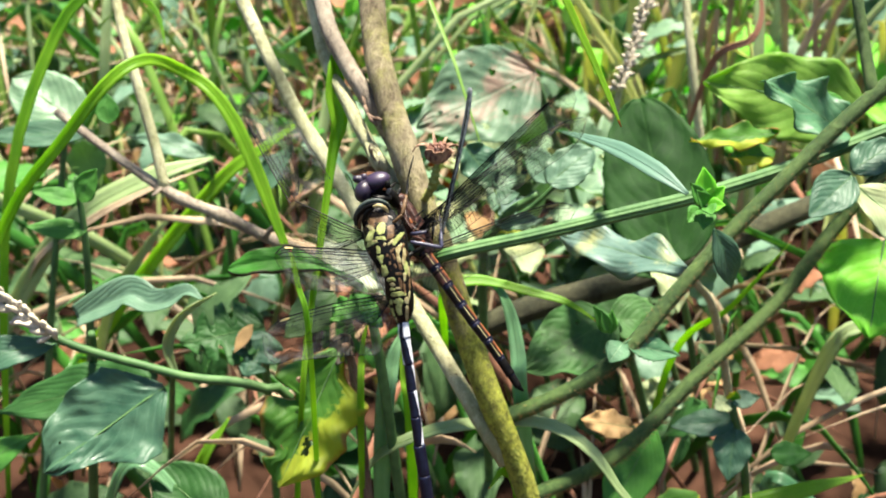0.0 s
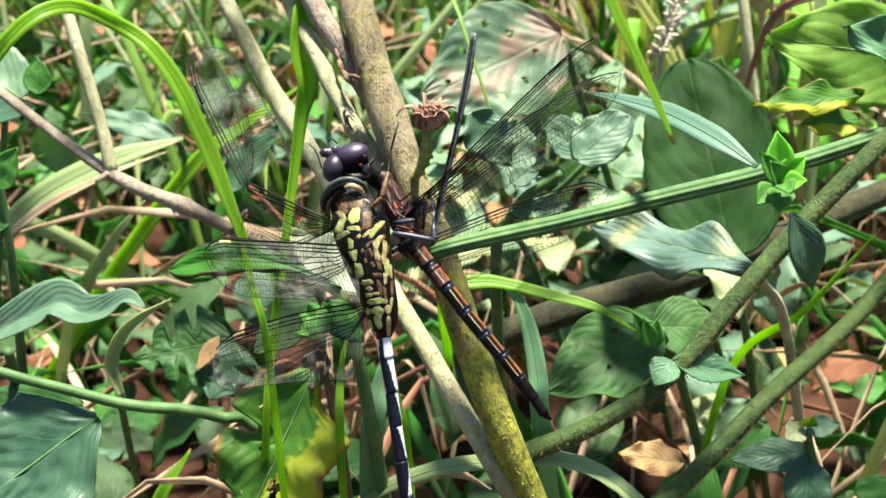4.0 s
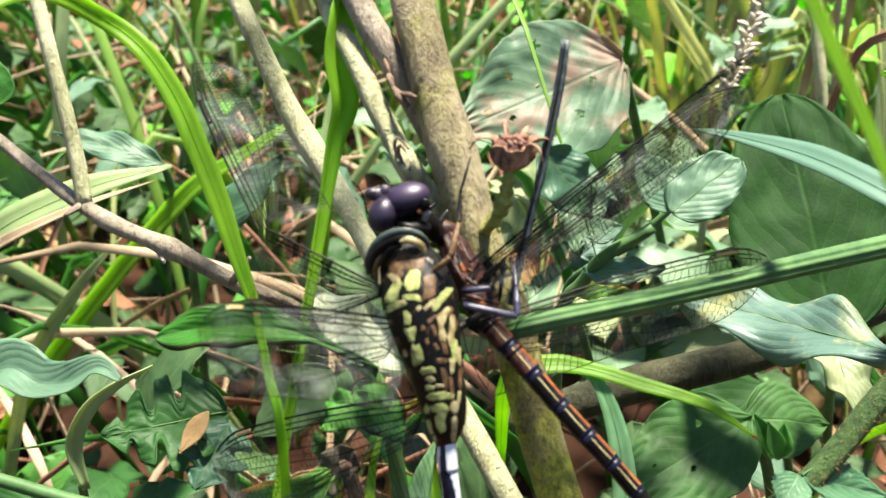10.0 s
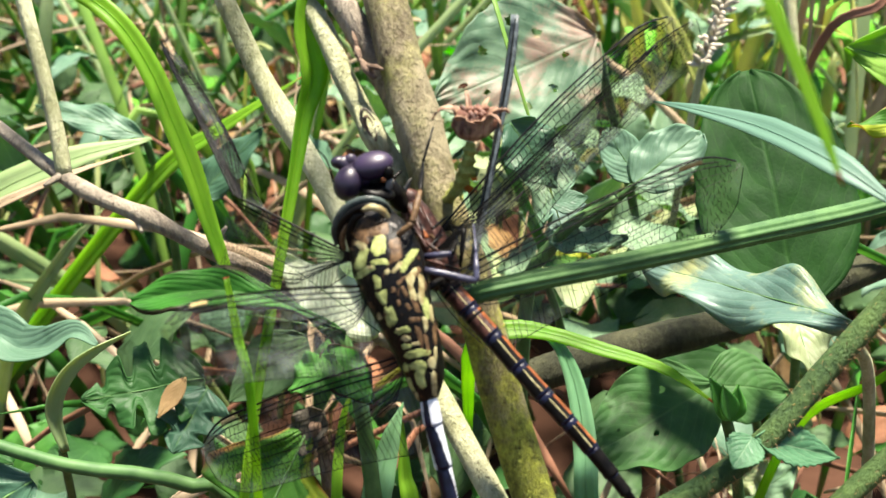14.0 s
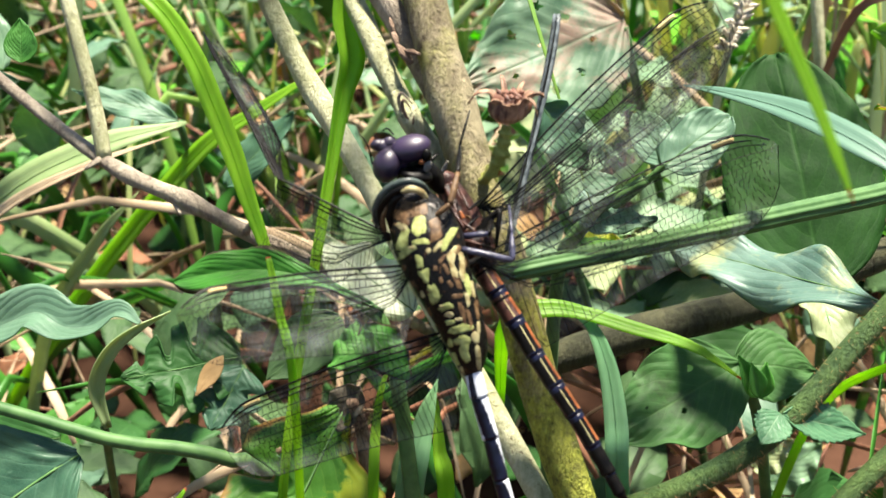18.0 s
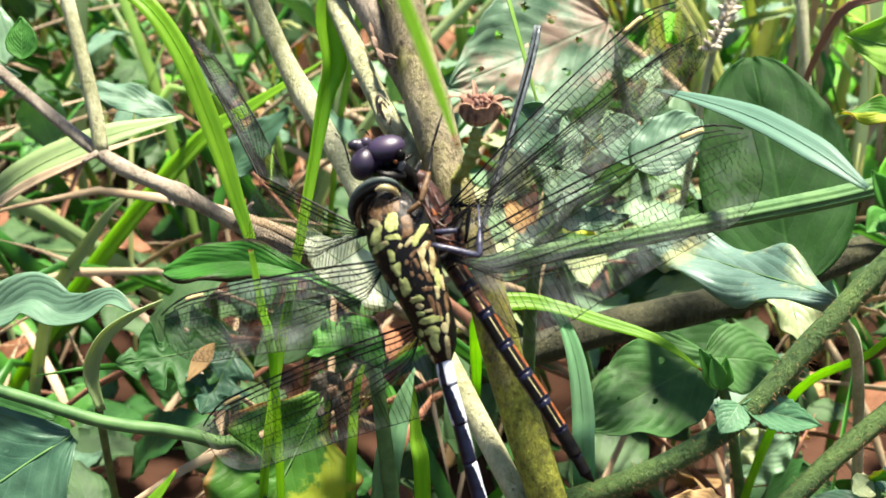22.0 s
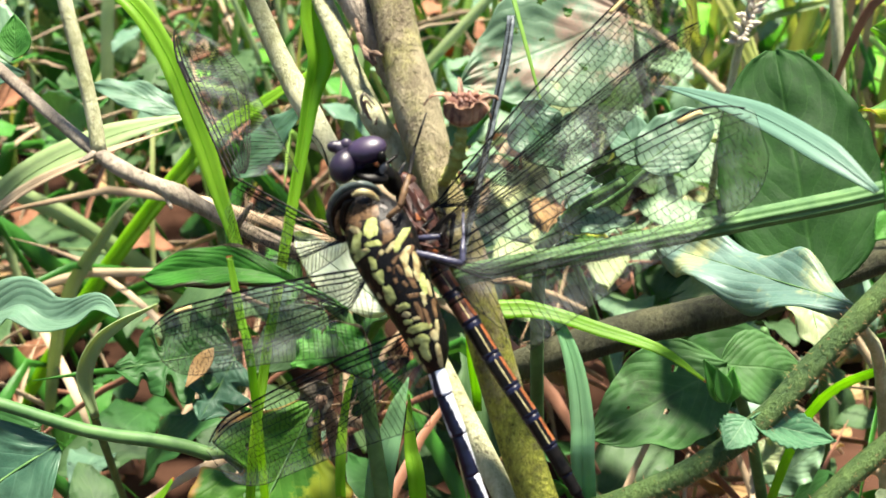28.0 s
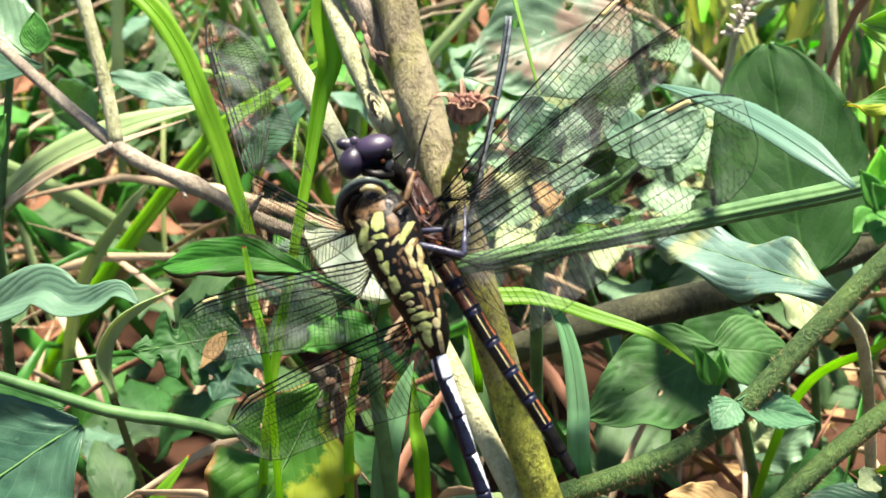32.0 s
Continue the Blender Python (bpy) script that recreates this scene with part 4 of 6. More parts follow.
for k in range(80):
    f = k / 79
    p = Vector((-0.0485, 0.0927, 0.0845)).lerp(Vector((-0.0629, 0.0983, 0.0957)), f) + Vector((0, -0.0006, 0.0006))
    a = luck.uniform(0, 6.28)
    out = Vector((math.cos(a), -0.6, math.sin(a))) * luck.uniform(0.0012, 0.0022) + Vector((-0.0008, 0, 0.0008))
    part("floret", tube(bmesh.new(), [p, p + out * 0.6, p + out], [0.00025, 0.0005, 0.0002], steps=4, sides=5), FLORET, vine)
w = weed("leafy weed with a broad pointed green leaf", [(-0.0359, 0.0987, 0.0008), (-0.0314, 0.0909, 0.0449), (-0.0319, 0.0878, 0.0518)], GREEN_STEM)
leaf(w, LEAF_MID, (-0.0324, 0.0878, 0.0518), (-0.0652, 0.0866, 0.0558), 0.0085, shape="lance", sag=0.06, cup=0.15, seed=39)
leaf(w, LEAF_DARK, (-0.0294, 0.0917, 0.0507), (-0.0410, 0.0999, 0.0565), 0.0110, shape="ovate", seed=40)
w = weed("weed with a light green lance leaf", [(-0.0867, 0.0938, 0.0094), (-0.0730, 0.0890, 0.0514), (-0.0704, 0.0896, 0.0609)], GREEN_STEM)
leaf(w, LEAF_MID, (-0.0709, 0.0896, 0.0609), (-0.0551, 0.0947, 0.0670), 0.0065, shape="lance", cup=0.2, seed=41)
leaf(w, LEAF_BRIGHT, (-0.0709, 0.0891, 0.0600), (-0.0664, 0.0839, 0.0591), 0.0050, shape="ovate", seed=42)
w = weed("weed with a large yellowing eaten leaf", [(-0.0057, 0.0974, 0.0003), (-0.0066, 0.0884, 0.0586), (-0.0076, 0.0904, 0.0787), (-0.0085, 0.0899, 0.0841)], BROWN_BARK)
leaf(w, LEAF_YELLOW, (-0.0091, 0.0906, 0.0831), (-0.0183, 0.0800, 0.0675), 0.0140, label="yellowing green leaf with eaten holes", shape="oblong", wave=0.08, waves=4, bite=0.3, face=(0.25, -0.62, 0.75), seed=43, holes=[(0.66, 0.6, 0.07), (0.72, 0.62, 0.05), (0.3, 0.25, 0.04), (0.75, 0.3, 0.02), (0.5, 0.35, 0.02)], notches=[(0.42, -1, 0.55, 0.05), (0.42, 1, 0.0, 0.05), (0.8, -1, 0.45, 0.045), (0.12, 1, 0.5, 0.12)], roll=0.15, nu=100, nv=70)
leaf(w, LEAF_BROWN, (-0.0077, 0.0905, 0.0851), (-0.0118, 0.0901, 0.0800), 0.0036, label="dark withered leaf end", shape="ovate", wave=0.12, seed=45)
w = weed("weed with a large pale spotted leaf", [(0.0623, 0.1794, -0.0593), (0.0406, 0.1790, 0.0400), (0.0272, 0.1618, 0.0862), (0.0247, 0.1600, 0.0951)], GREEN_STEM)
leaf(w, LEAF_SPOT, (0.0247, 0.1604, 0.0958), (0.0023, 0.1501, 0.0900), 0.0195, label="broad pale leaf with holes and brown spots", shape="ovate", bite=0.2, wave=0.03, face=(0, -0.8, 0.6), seed=46, holes=[(0.3, 0.3, 0.05), (0.36, 0.72, 0.04), (0.5, 0.42, 0.035), (0.55, 0.8, 0.05), (0.62, 0.25, 0.045), (0.7, 0.6, 0.03), (0.42, 0.16, 0.04), (0.8, 0.42, 0.05), (0.22, 0.55, 0.03)], nu=110, nv=76)
w = weed("weed with small heart-shaped leaves", [(0.0153, 0.1310, -0.0095), (0.0118, 0.1123, 0.0763), (0.0138, 0.1080, 0.0921), (0.0197, 0.1075, 0.0977)], GREEN_STEM)
leaf(w, LEAF_SAGE, (0.0212, 0.1072, 0.0993), (0.0278, 0.1103, 0.1033), 0.0068, label="small heart-shaped sage green leaf", shape="round", cup=0.12, wave=0.04, seed=47)
leaf(w, LEAF_SAGE, (0.0217, 0.1083, 0.0992), (0.0186, 0.1104, 0.1035), 0.0052, shape="round", cup=0.1, seed=48)
leaf(w, LEAF_BLUE, (0.0092, 0.1079, 0.1053), (0.0138, 0.1061, 0.0994), 0.0058, shape="ovate", wave=0.1, seed=49)
leaf(w, LEAF_BLUE, (0.0135, 0.1071, 0.0971), (0.0169, 0.1075, 0.0978), 0.0026, shape="ovate", seed=50)
leaf(w, LEAF_SAGE, (0.0134, 0.1074, 0.0931), (0.0210, 0.1066, 0.0937), 0.0030, shape="ovate", wave=0.15, seed=51)
w = weed("weed with a very broad dark green leaf", [(0.0758, 0.1704, -0.0539), (0.0545, 0.1428, 0.0412), (0.0447, 0.1229, 0.0756)], GREEN_STEM)
leaf(w, LEAF_SHADED, (0.0442, 0.1213, 0.0769), (0.0405, 0.1420, 0.0978), 0.0210, label="broad dark green glossy leaf with shade in its colour", shape="round", cup=0.08, face=(-0.1, -0.85, 0.5), seed=52)
leaf(w, LEAF_SHADED, (0.0439, 0.1229, 0.0756), (0.0312, 0.1290, 0.0829), 0.0130, shape="round", seed=53)
w = weed("weed with a pale crinkled leaf", [(0.0790, 0.1509, -0.0479), (0.0506, 0.1102, 0.0650), (0.0410, 0.0981, 0.0888)], PALE_BARK)
leaf(w, LEAF_FROST, (0.0405, 0.0976, 0.0899), (0.0241, 0.1167, 0.0856), 0.0074, label="pale crinkled leaf with wavy edge", shape="oblong", wave=0.24, waves=2.2, cup=0.1, nu=60, nv=22, bite=0.25, roll=0.2, seed=54)
leaf(w, LEAF_CREAM, (0.0405, 0.1146, 0.0819), (0.0415, 0.1056, 0.0776), 0.0062, label="hanging pale cream leaf", shape="ovate", wave=0.1, cup=0.3, face=(0.2, -0.9, 0.3), seed=55)
w = weed("weed with a dark holed leaf near the soil", [(0.0564, 0.1474, -0.0124), (0.0385, 0.1163, 0.0557), (0.0327, 0.1100, 0.0734)], GREEN_STEM)
leaf(w, LEAF_SPOT2, (0.0324, 0.1103, 0.0740), (0.0171, 0.1013, 0.0706), 0.0120, label="dark green leaf with eaten holes", shape="ovate", bite=0.2, wave=0.05, seed=56, holes=[(0.3, 0.3, 0.04), (0.5, 0.62, 0.03), (0.7, 0.4, 0.025)], nu=110, nv=76)
leaf(w, LEAF_SPOT2, (0.0321, 0.1120, 0.0729), (0.0418, 0.1133, 0.0708), 0.0085, shape="ovate", seed=57)
w = weed("lobed weed with dark blue-green leaves", [(-0.0310, 0.1518, -0.0271), (-0.0256, 0.1252, 0.0469), (-0.0237, 0.1171, 0.0688)], GREEN_STEM)
leaf(w, LEAF_DARK, (-0.0237, 0.1177, 0.0699), (-0.0370, 0.1148, 0.0688), 0.0115, label="dark lobed leaf", shape="ovate", wave=0.06, nu=90, nv=40, notches=[(0.3, 1, 0.6, 0.05), (0.55, 1, 0.65, 0.045), (0.78, 1, 0.5, 0.035), (0.36, -1, 0.6, 0.05), (0.6, -1, 0.65, 0.045), (0.82, -1, 0.5, 0.035)], seed=58)
leaf(w, LEAF_BLUE, (-0.0232, 0.1163, 0.0694), (-0.0265, 0.1103, 0.0650), 0.0085, shape="ovate", wave=0.06, nu=60, nv=30, notches=[(0.35, 1, 0.55, 0.06), (0.65, 1, 0.5, 0.05), (0.4, -1, 0.6, 0.06), (0.7, -1, 0.5, 0.05)], seed=59)
leaf(w, LEAF_DEAD, (-0.0253, 0.1153, 0.0717), (-0.0281, 0.1122, 0.0684), 0.0022, label="dry orange leaf scrap", shape="lance", seed=60)
leaf(w, LEAF_DULL, (-0.0113, 0.1116, 0.0793), (-0.0190, 0.1066, 0.0746), 0.0070, shape="ovate", bite=0.3, seed=61)
w = weed("upright weed with small bright leaves", [(-0.0600, 0.1099, -0.0012), (-0.0502, 0.1100, 0.0701), (-0.0481, 0.1105, 0.0878), (-0.0481, 0.1128, 0.1002)], GREEN_STEM, 0.0006)
for a, b, wd, k in (((-0.0482, 0.1111, 0.0971), (-0.0541, 0.1102, 0.0992), 0.0030, 63), ((-0.0479, 0.1111, 0.0971), (-0.0446, 0.1114, 0.1020), 0.0042, 64), ((-0.0475, 0.1107, 0.0922), (-0.0558, 0.1095, 0.0938), 0.0034, 65), ((-0.0452, 0.1238, 0.1038), (-0.0453, 0.1261, 0.1079), 0.0036, 66)):
    leaf(w, LEAF_MID, a, b, wd, shape="ovate", seed=k)
w = weed("tall weed with pale blurred leaves", [(-0.0820, 0.1294, -0.0292), (-0.0680, 0.1411, 0.0507), (-0.0600, 0.1497, 0.0917)], GREEN_STEM)
leaf(w, LEAF_PALE, (-0.0566, 0.1482, 0.0935), (-0.0689, 0.1546, 0.1000), 0.0130, shape="round", seed=67)
leaf(w, LEAF_BLUE, (-0.0539, 0.1456, 0.0931), (-0.0739, 0.1461, 0.0926), 0.0055, shape="lance", seed=68)
leaf(w, LEAF_BRIGHT, (-0.0768, 0.1510, 0.0930), (-0.0816, 0.1557, 0.1013), 0.0120, shape="round", seed=69)
w = weed("small weed with a yellow bud", [(0.0639, 0.1086, -0.0162), (0.0536, 0.1000, 0.0463), (0.0493, 0.0990, 0.0648)], GREEN_STEM)
for a, b, wd, k, m in (((0.0488, 0.0993, 0.0653), (0.0462, 0.0971, 0.0654), 0.0030, 70, LEAF_CREAM), ((0.0493, 0.0992, 0.0653), (0.0534, 0.0993, 0.0656), 0.0030, 71, LEAF_SAGE), ((0.0493, 0.0992, 0.0653), (0.0494, 0.0983, 0.0677), 0.0022, 72, LEAF_YELLOW),
                       ((0.0501, 0.0988, 0.0605), (0.0483, 0.0933, 0.0544), 0.0060, 73, LEAF_BLUE), ((0.0501, 0.0993, 0.0614), (0.0402, 0.0993, 0.0606), 0.0045, 74, LEAF_BLUE), ((0.0561, 0.0982, 0.0555), (0.0624, 0.0979, 0.0554), 0.0040, 75, LEAF_MID)):
    leaf(w, m, a, b, wd, shape="ovate", wave=0.05, seed=k)
w = weed("weed with a dry folded leaf", [(0.0442, 0.1167, -0.0236), (0.0361, 0.1006, 0.0399), (0.0334, 0.0963, 0.0631)], GREEN_STEM)
leaf(w, LEAF_DEAD, (0.0331, 0.0947, 0.0643), (0.0253, 0.0940, 0.0666), 0.0045, label="dry folded leaf", shape="ovate", wave=0.15, seed=76)
leaf(w, LEAF_MID, (0.0373, 0.0978, 0.0618), (0.0298, 0.0900, 0.0515), 0.0080, shape="oblong", seed=77)
leaf(w, LEAF_YELLOW, (0.0440, 0.0941, 0.0515), (0.0361, 0.0894, 0.0465), 0.0080, shape="oblong", bite=0.3, seed=78)

w = weed("weed with a pale frosted leaf among grass", [(-0.0422, 0.1899, -0.0211), (-0.0365, 0.1664, 0.0581), (-0.0372, 0.1591, 0.0815)], GREEN_STEM)
leaf(w, LEAF_SAGE, (-0.0370, 0.1582, 0.0820), (-0.0524, 0.1614, 0.0855), 0.0046, label="pale frosted lance leaf", shape="lance", wave=0.12, sag=0.05, seed=81)
leaf(w, LEAF_BLUE, (-0.0321, 0.1618, 0.0702), (-0.0218, 0.1653, 0.0804), 0.0060, shape="ovate", wave=0.08, seed=82)
w = weed("weed with mint green leaves behind the wings", [(0.0408, 0.1767, -0.0239), (0.0202, 0.1441, 0.0596), (0.0150, 0.1313, 0.0775), (0.0215, 0.1270, 0.0859), (0.0286, 0.1269, 0.0938)], GREEN_STEM, 0.0005)
leaf(w, LEAF_SAGE, (0.0158, 0.1279, 0.0955), (0.0141, 0.1193, 0.0887), 0.0060, label="ragged blue-green leaf", shape="ovate", bite=0.5, wave=0.1, seed=83)
leaf(w, LEAF_FROST, (0.0147, 0.1192, 0.0884), (0.0187, 0.1204, 0.0906), 0.0030, shape="ovate", wave=0.15, seed=84)
leaf(w, LEAF_YELLOW, (0.0140, 0.1226, 0.0823), (0.0202, 0.1210, 0.0836), 0.0026, shape="lance", wave=0.2, seed=85)
w = weed("low weed with dull green leaves, one coloured as in shade", [(0.0738, 0.1783, -0.0412), (0.0526, 0.1531, 0.0352), (0.0444, 0.1442, 0.0558)], GREEN_STEM)
leaf(w, LEAF_SHADED, (0.0448, 0.1440, 0.0554), (0.0305, 0.1338, 0.0497), 0.0125, shape="ovate", wave=0.05, bite=0.2, seed=86)
leaf(w, LEAF_PALE, (0.0535, 0.1409, 0.0580), (0.0538, 0.1424, 0.0687), 0.0062, shape="ovate", wave=0.08, seed=87)
leaf(w, LEAF_PALE, (0.0447, 0.1319, 0.0384), (0.0519, 0.1331, 0.0445), 0.0070, shape="ovate", wave=0.12, seed=88)
leaf(w, LEAF_CREAM, (0.0426, 0.1315, 0.0418), (0.0472, 0.1311, 0.0470), 0.0050, shape="ovate", wave=0.2, seed=89)
w = weed("seedling with a folded pale leaf", [(-0.0566, 0.1620, -0.0094), (-0.0386, 0.1109, 0.0620), (-0.0364, 0.1049, 0.0697)], GREEN_STEM, 0.0005)
part("leaf", blade_mesh(bmesh.new(), [(-0.0358, 0.1040, 0.0702), (-0.0369, 0.1054, 0.0746), (-0.0354, 0.1064, 0.0783), (-0.0328, 0.1076, 0.0803), (-0.0292, 0.1102, 0.0809)], 0.0017, (0.3, -0.9, 0.3), taper=(0.4, 1, 1, 0.8, 0.1), fold=0.7, twist=0.8), BLADE_PALE, w, "curled pale folded leaf")

# ---- stems behind ----
stem_thing = thing("fallen_branch", "brown knotty branch leaning among the grass", "branch", (-0.0170, 0.1303, 0.0757))
stem("branch", [(-0.0022, 0.1677, 0.0404), (-0.0165, 0.1268, 0.0776), (-0.0224, 0.1231, 0.0832), (-0.0289, 0.1223, 0.0879), (-0.0359, 0.1239, 0.0906), (-0.0444, 0.1309, 0.0928), (-0.0588, 0.1432, 0.0980)], [0.0009, 0.0009, 0.00095, 0.0008, 0.0007], GREY_BARK, stem_thing, steps=50, sides=12, knots=((0.5, 0.35), (0.66, 0.2)), rough=0.12)
for a, b in (((-0.0227, 0.1223, 0.0838), (-0.0203, 0.1210, 0.0875)), ((-0.0308, 0.1229, 0.0888), (-0.0294, 0.1207, 0.0870)), ((-0.0387, 0.1256, 0.0916), (-0.0400, 0.1232, 0.0915))):
    stem("twig", [a, Vector(a).lerp(Vector(b), 0.6), b], [0.0005, 0.00035, 0.0002], GREY_BARK, stem_thing, steps=6, sides=7)
dry = thing("dry_stalk", "pale dry upright stalk behind the grass", "stalk", (-0.0385, 0.1258, 0.0913))
stem("stalk", [(-0.0385, 0.1258, 0.0913), (-0.0396, 0.1286, 0.0974), (-0.0428, 0.1343, 0.1095), (-0.0451, 0.1402, 0.1165), (-0.0469, 0.1461, 0.1234), (-0.0502, 0.1556, 0.1345)], [0.0009, 0.00085, 0.0008, 0.0008], PALE_BARK, dry, steps=24)
stem("stalk", [(0.0650, 0.1806, 0.0522), (0.0600, 0.1882, 0.0864), (0.0583, 0.2019, 0.1112)], [0.001, 0.001, 0.0008], PALE_BARK, dry, steps=14)

# ---- grass blades one by one ----
blade([(0.0355, 0.0822, 0.1097), (0.0324, 0.0862, 0.1109), (0.0287, 0.0930, 0.1109), (0.0251, 0.1002, 0.1096), (0.0221, 0.1062, 0.1081)], 0.0024, BLADE_FROST, "pale blue-green grass blade lying across leaves", taper=(0.2, 1, 1, 0.5, 0.02), face=(0, -0.7, 0.7))
blade([(0.0056, 0.1007, 0.0745), (0.0055, 0.0944, 0.0895), (0.0091, 0.0942, 0.0912), (0.0127, 0.0940, 0.0908), (0.0166, 0.0925, 0.0903), (0.0221, 0.0908, 0.0893), (0.0263, 0.0885, 0.0873)], 0.0013, BLADE, "arching green grass blade", taper=(0.6, 1.2, 1.4, 1, 1, 0.7, 0.05), face=(0, -0.5, 0.8))
blade([(0.0198, 0.0900, 0.0359), (0.0157, 0.0864, 0.0756), (0.0153, 0.0881, 0.0827), (0.0146, 0.0907, 0.0871), (0.0134, 0.0933, 0.0896), (0.0118, 0.0950, 0.0905)], 0.0021, BLADE_BLUE, "hanging blue-green grass blade", taper=(0.8, 1, 1, 0.8, 0.5, 0.3))
blade([(-0.0138, 0.0968, 0.0402), (-0.0064, 0.0887, 0.0633), (0.0016, 0.0859, 0.0712), (0.0102, 0.0847, 0.0737), (0.0187, 0.0843, 0.0736), (0.0252, 0.0822, 0.0701), (0.0311, 0.0807, 0.0615), (0.0448, 0.0806, 0.0457)], 0.0021, BLADE_PALE, "pale green arching grass blade", taper=(0.3, 0.8, 1, 1, 1, 0.9, 0.5, 0.3), face=(0, -0.3, 1))
blade([(0.0151, 0.0838, 0.0351), (0.0152, 0.0810, 0.0632), (0.0130, 0.0814, 0.0678), (0.0107, 0.0787, 0.0670)], 0.0018, BLADE, "short curled green grass blade")
blade([(-0.0087, 0.0933, 0.0316), (-0.0067, 0.0856, 0.0742), (-0.0061, 0.0889, 0.0840), (-0.0048, 0.0912, 0.0880)], 0.0009, BLADE, "thin upright green grass blade")
blade([(-0.0061, 0.0933, 0.0316), (-0.0037, 0.0886, 0.0715), (-0.0021, 0.0913, 0.0802), (-0.0007, 0.0935, 0.0839)], 0.0026, BLADE_BLUE, "pale green grass blade behind the tail")
blade([(-0.0003, 0.0933, 0.0316), (0.0001, 0.0902, 0.0702), (-0.0006, 0.0919, 0.0771), (-0.0008, 0.0943, 0.0813)], 0.0016, BLADE, "bright green grass blade behind the tail")
blade([(-0.1107, 0.1671, -0.0006), (-0.0755, 0.1534, 0.0557), (-0.0604, 0.1482, 0.0747), (-0.0467, 0.1500, 0.0818), (-0.0350, 0.1535, 0.0839)], 0.0042, BLADE_PALE, "broad pale grass blade", face=(0.2, -0.6, 0.8), taper=(0.6, 1, 1, 0.9, 0.1))
blade([(-0.1056, 0.1671, -0.0006), (-0.0755, 0.1543, 0.0572), (-0.0582, 0.1421, 0.0762), (-0.0465, 0.1433, 0.0822), (-0.0360, 0.1471, 0.0847)], 0.0016, STRAW, "pale dry straw blade lying over grass", face=(0.2, -0.6, 0.8))
blade([(-0.0944, 0.1747, -0.0074), (-0.0635, 0.1677, 0.0404), (-0.0371, 0.1596, 0.0745), (-0.0267, 0.1598, 0.0827), (-0.0155, 0.1634, 0.0890)], 0.0030, BLADE, "green grass blade leaning to one side", face=(0.2, -0.6, 0.8))
blade([(-0.0760, 0.1671, -0.0006), (-0.0621, 0.1589, 0.0451), (-0.0513, 0.1576, 0.0630), (-0.0445, 0.1596, 0.0704)], 0.0022, BLADE_PALE, "short pale green grass blade")
blade([(-0.0760, 0.1222, 0.0202), (-0.0676, 0.1338, 0.0833), (-0.0572, 0.1441, 0.1109), (-0.0481, 0.1480, 0.1184), (-0.0406, 0.1458, 0.1149), (-0.0383, 0.1403, 0.1093)], 0.0019, BLADE, "long thin arching grass blade")
blade([(0.0400, 0.1248, 0.0116), (0.0434, 0.1171, 0.0600), (0.0507, 0.1096, 0.0758), (0.0594, 0.1107, 0.0868)], 0.0012, BLADE, "thin green stalk among the branches")
blade([(0.0625, 0.1238, 0.0113), (0.0690, 0.1159, 0.0595), (0.0734, 0.1123, 0.0697), (0.0814, 0.1112, 0.0725), (0.0887, 0.1087, 0.0685), (0.0945, 0.1060, 0.0597)], 0.0028, BLADE_PALE, "arching grass blade over bare soil", face=(0, -0.4, 0.9))
blade([(0.0431, 0.0982, 0.0258), (0.0473, 0.0930, 0.0455), (0.0585, 0.0934, 0.0512), (0.0707, 0.0960, 0.0525)], 0.0040, BLADE, "broad grass blade near the soil", face=(0, -0.4, 0.9))
blade([(0.0962, 0.1069, 0.0241), (0.0864, 0.1092, 0.0485), (0.0801, 0.1144, 0.0574)], 0.0028, BLADE, "bright green grass blade near soil")
blade([(0.0821, 0.1065, 0.0639), (0.0781, 0.1029, 0.0903), (0.0800, 0.1049, 0.1024), (0.0833, 0.1099, 0.1117)], 0.0026, BLADE, "upright light green grass blade")
blade([(0.0566, 0.1786, 0.0688), (0.0614, 0.1768, 0.0907), (0.0688, 0.1768, 0.0953), (0.0709, 0.1801, 0.1014), (0.0675, 0.1852, 0.1105)], 0.0014, STRAW_RED, "curled reddish dry blade")
for a, b, c, mat in (((-0.0561, 0.1005, 0.0235), (-0.0437, 0.0984, 0.0578), (-0.0303, 0.0949, 0.0441), BLADE_BLUE), ((-0.0457, 0.1075, 0.0163), (-0.0344, 0.1018, 0.0521), (-0.0286, 0.1045, 0.0615), BLADE), ((0.0656, 0.1026, 0.0144), (0.0575, 0.1009, 0.0481), (0.0742, 0.0939, 0.0365), BLADE_BLUE)):
    blade([a, b, c], 0.0026, mat, "bent grass blade near the soil", taper=(0.4, 1, 0.1), face=(0, -0.4, 0.9))
near_blade = blade([(0.1112, 0.0717, 0.0242), (0.0801, 0.0832, 0.1041), (0.0476, 0.0848, 0.1469), (0.0219, 0.0800, 0.1566), (0.0092, 0.0742, 0.1525), (0.0077, 0.0690, 0.1454), (0.0095, 0.0639, 0.1387), (0.0113, 0.0603, 0.1345), (0.0131, 0.0581, 0.1306), (0.0147, 0.0562, 0.1273), (0.0160, 0.0545, 0.1244), (0.0169, 0.0532, 0.1222)], 0.00068, BLADE, "bright green grass blade drooping before the dragonflies", taper=(0.8, 1, 1, 1, 1, 1, 1, 1, 1, 0.9, 0.7, 0.1), steps=44)
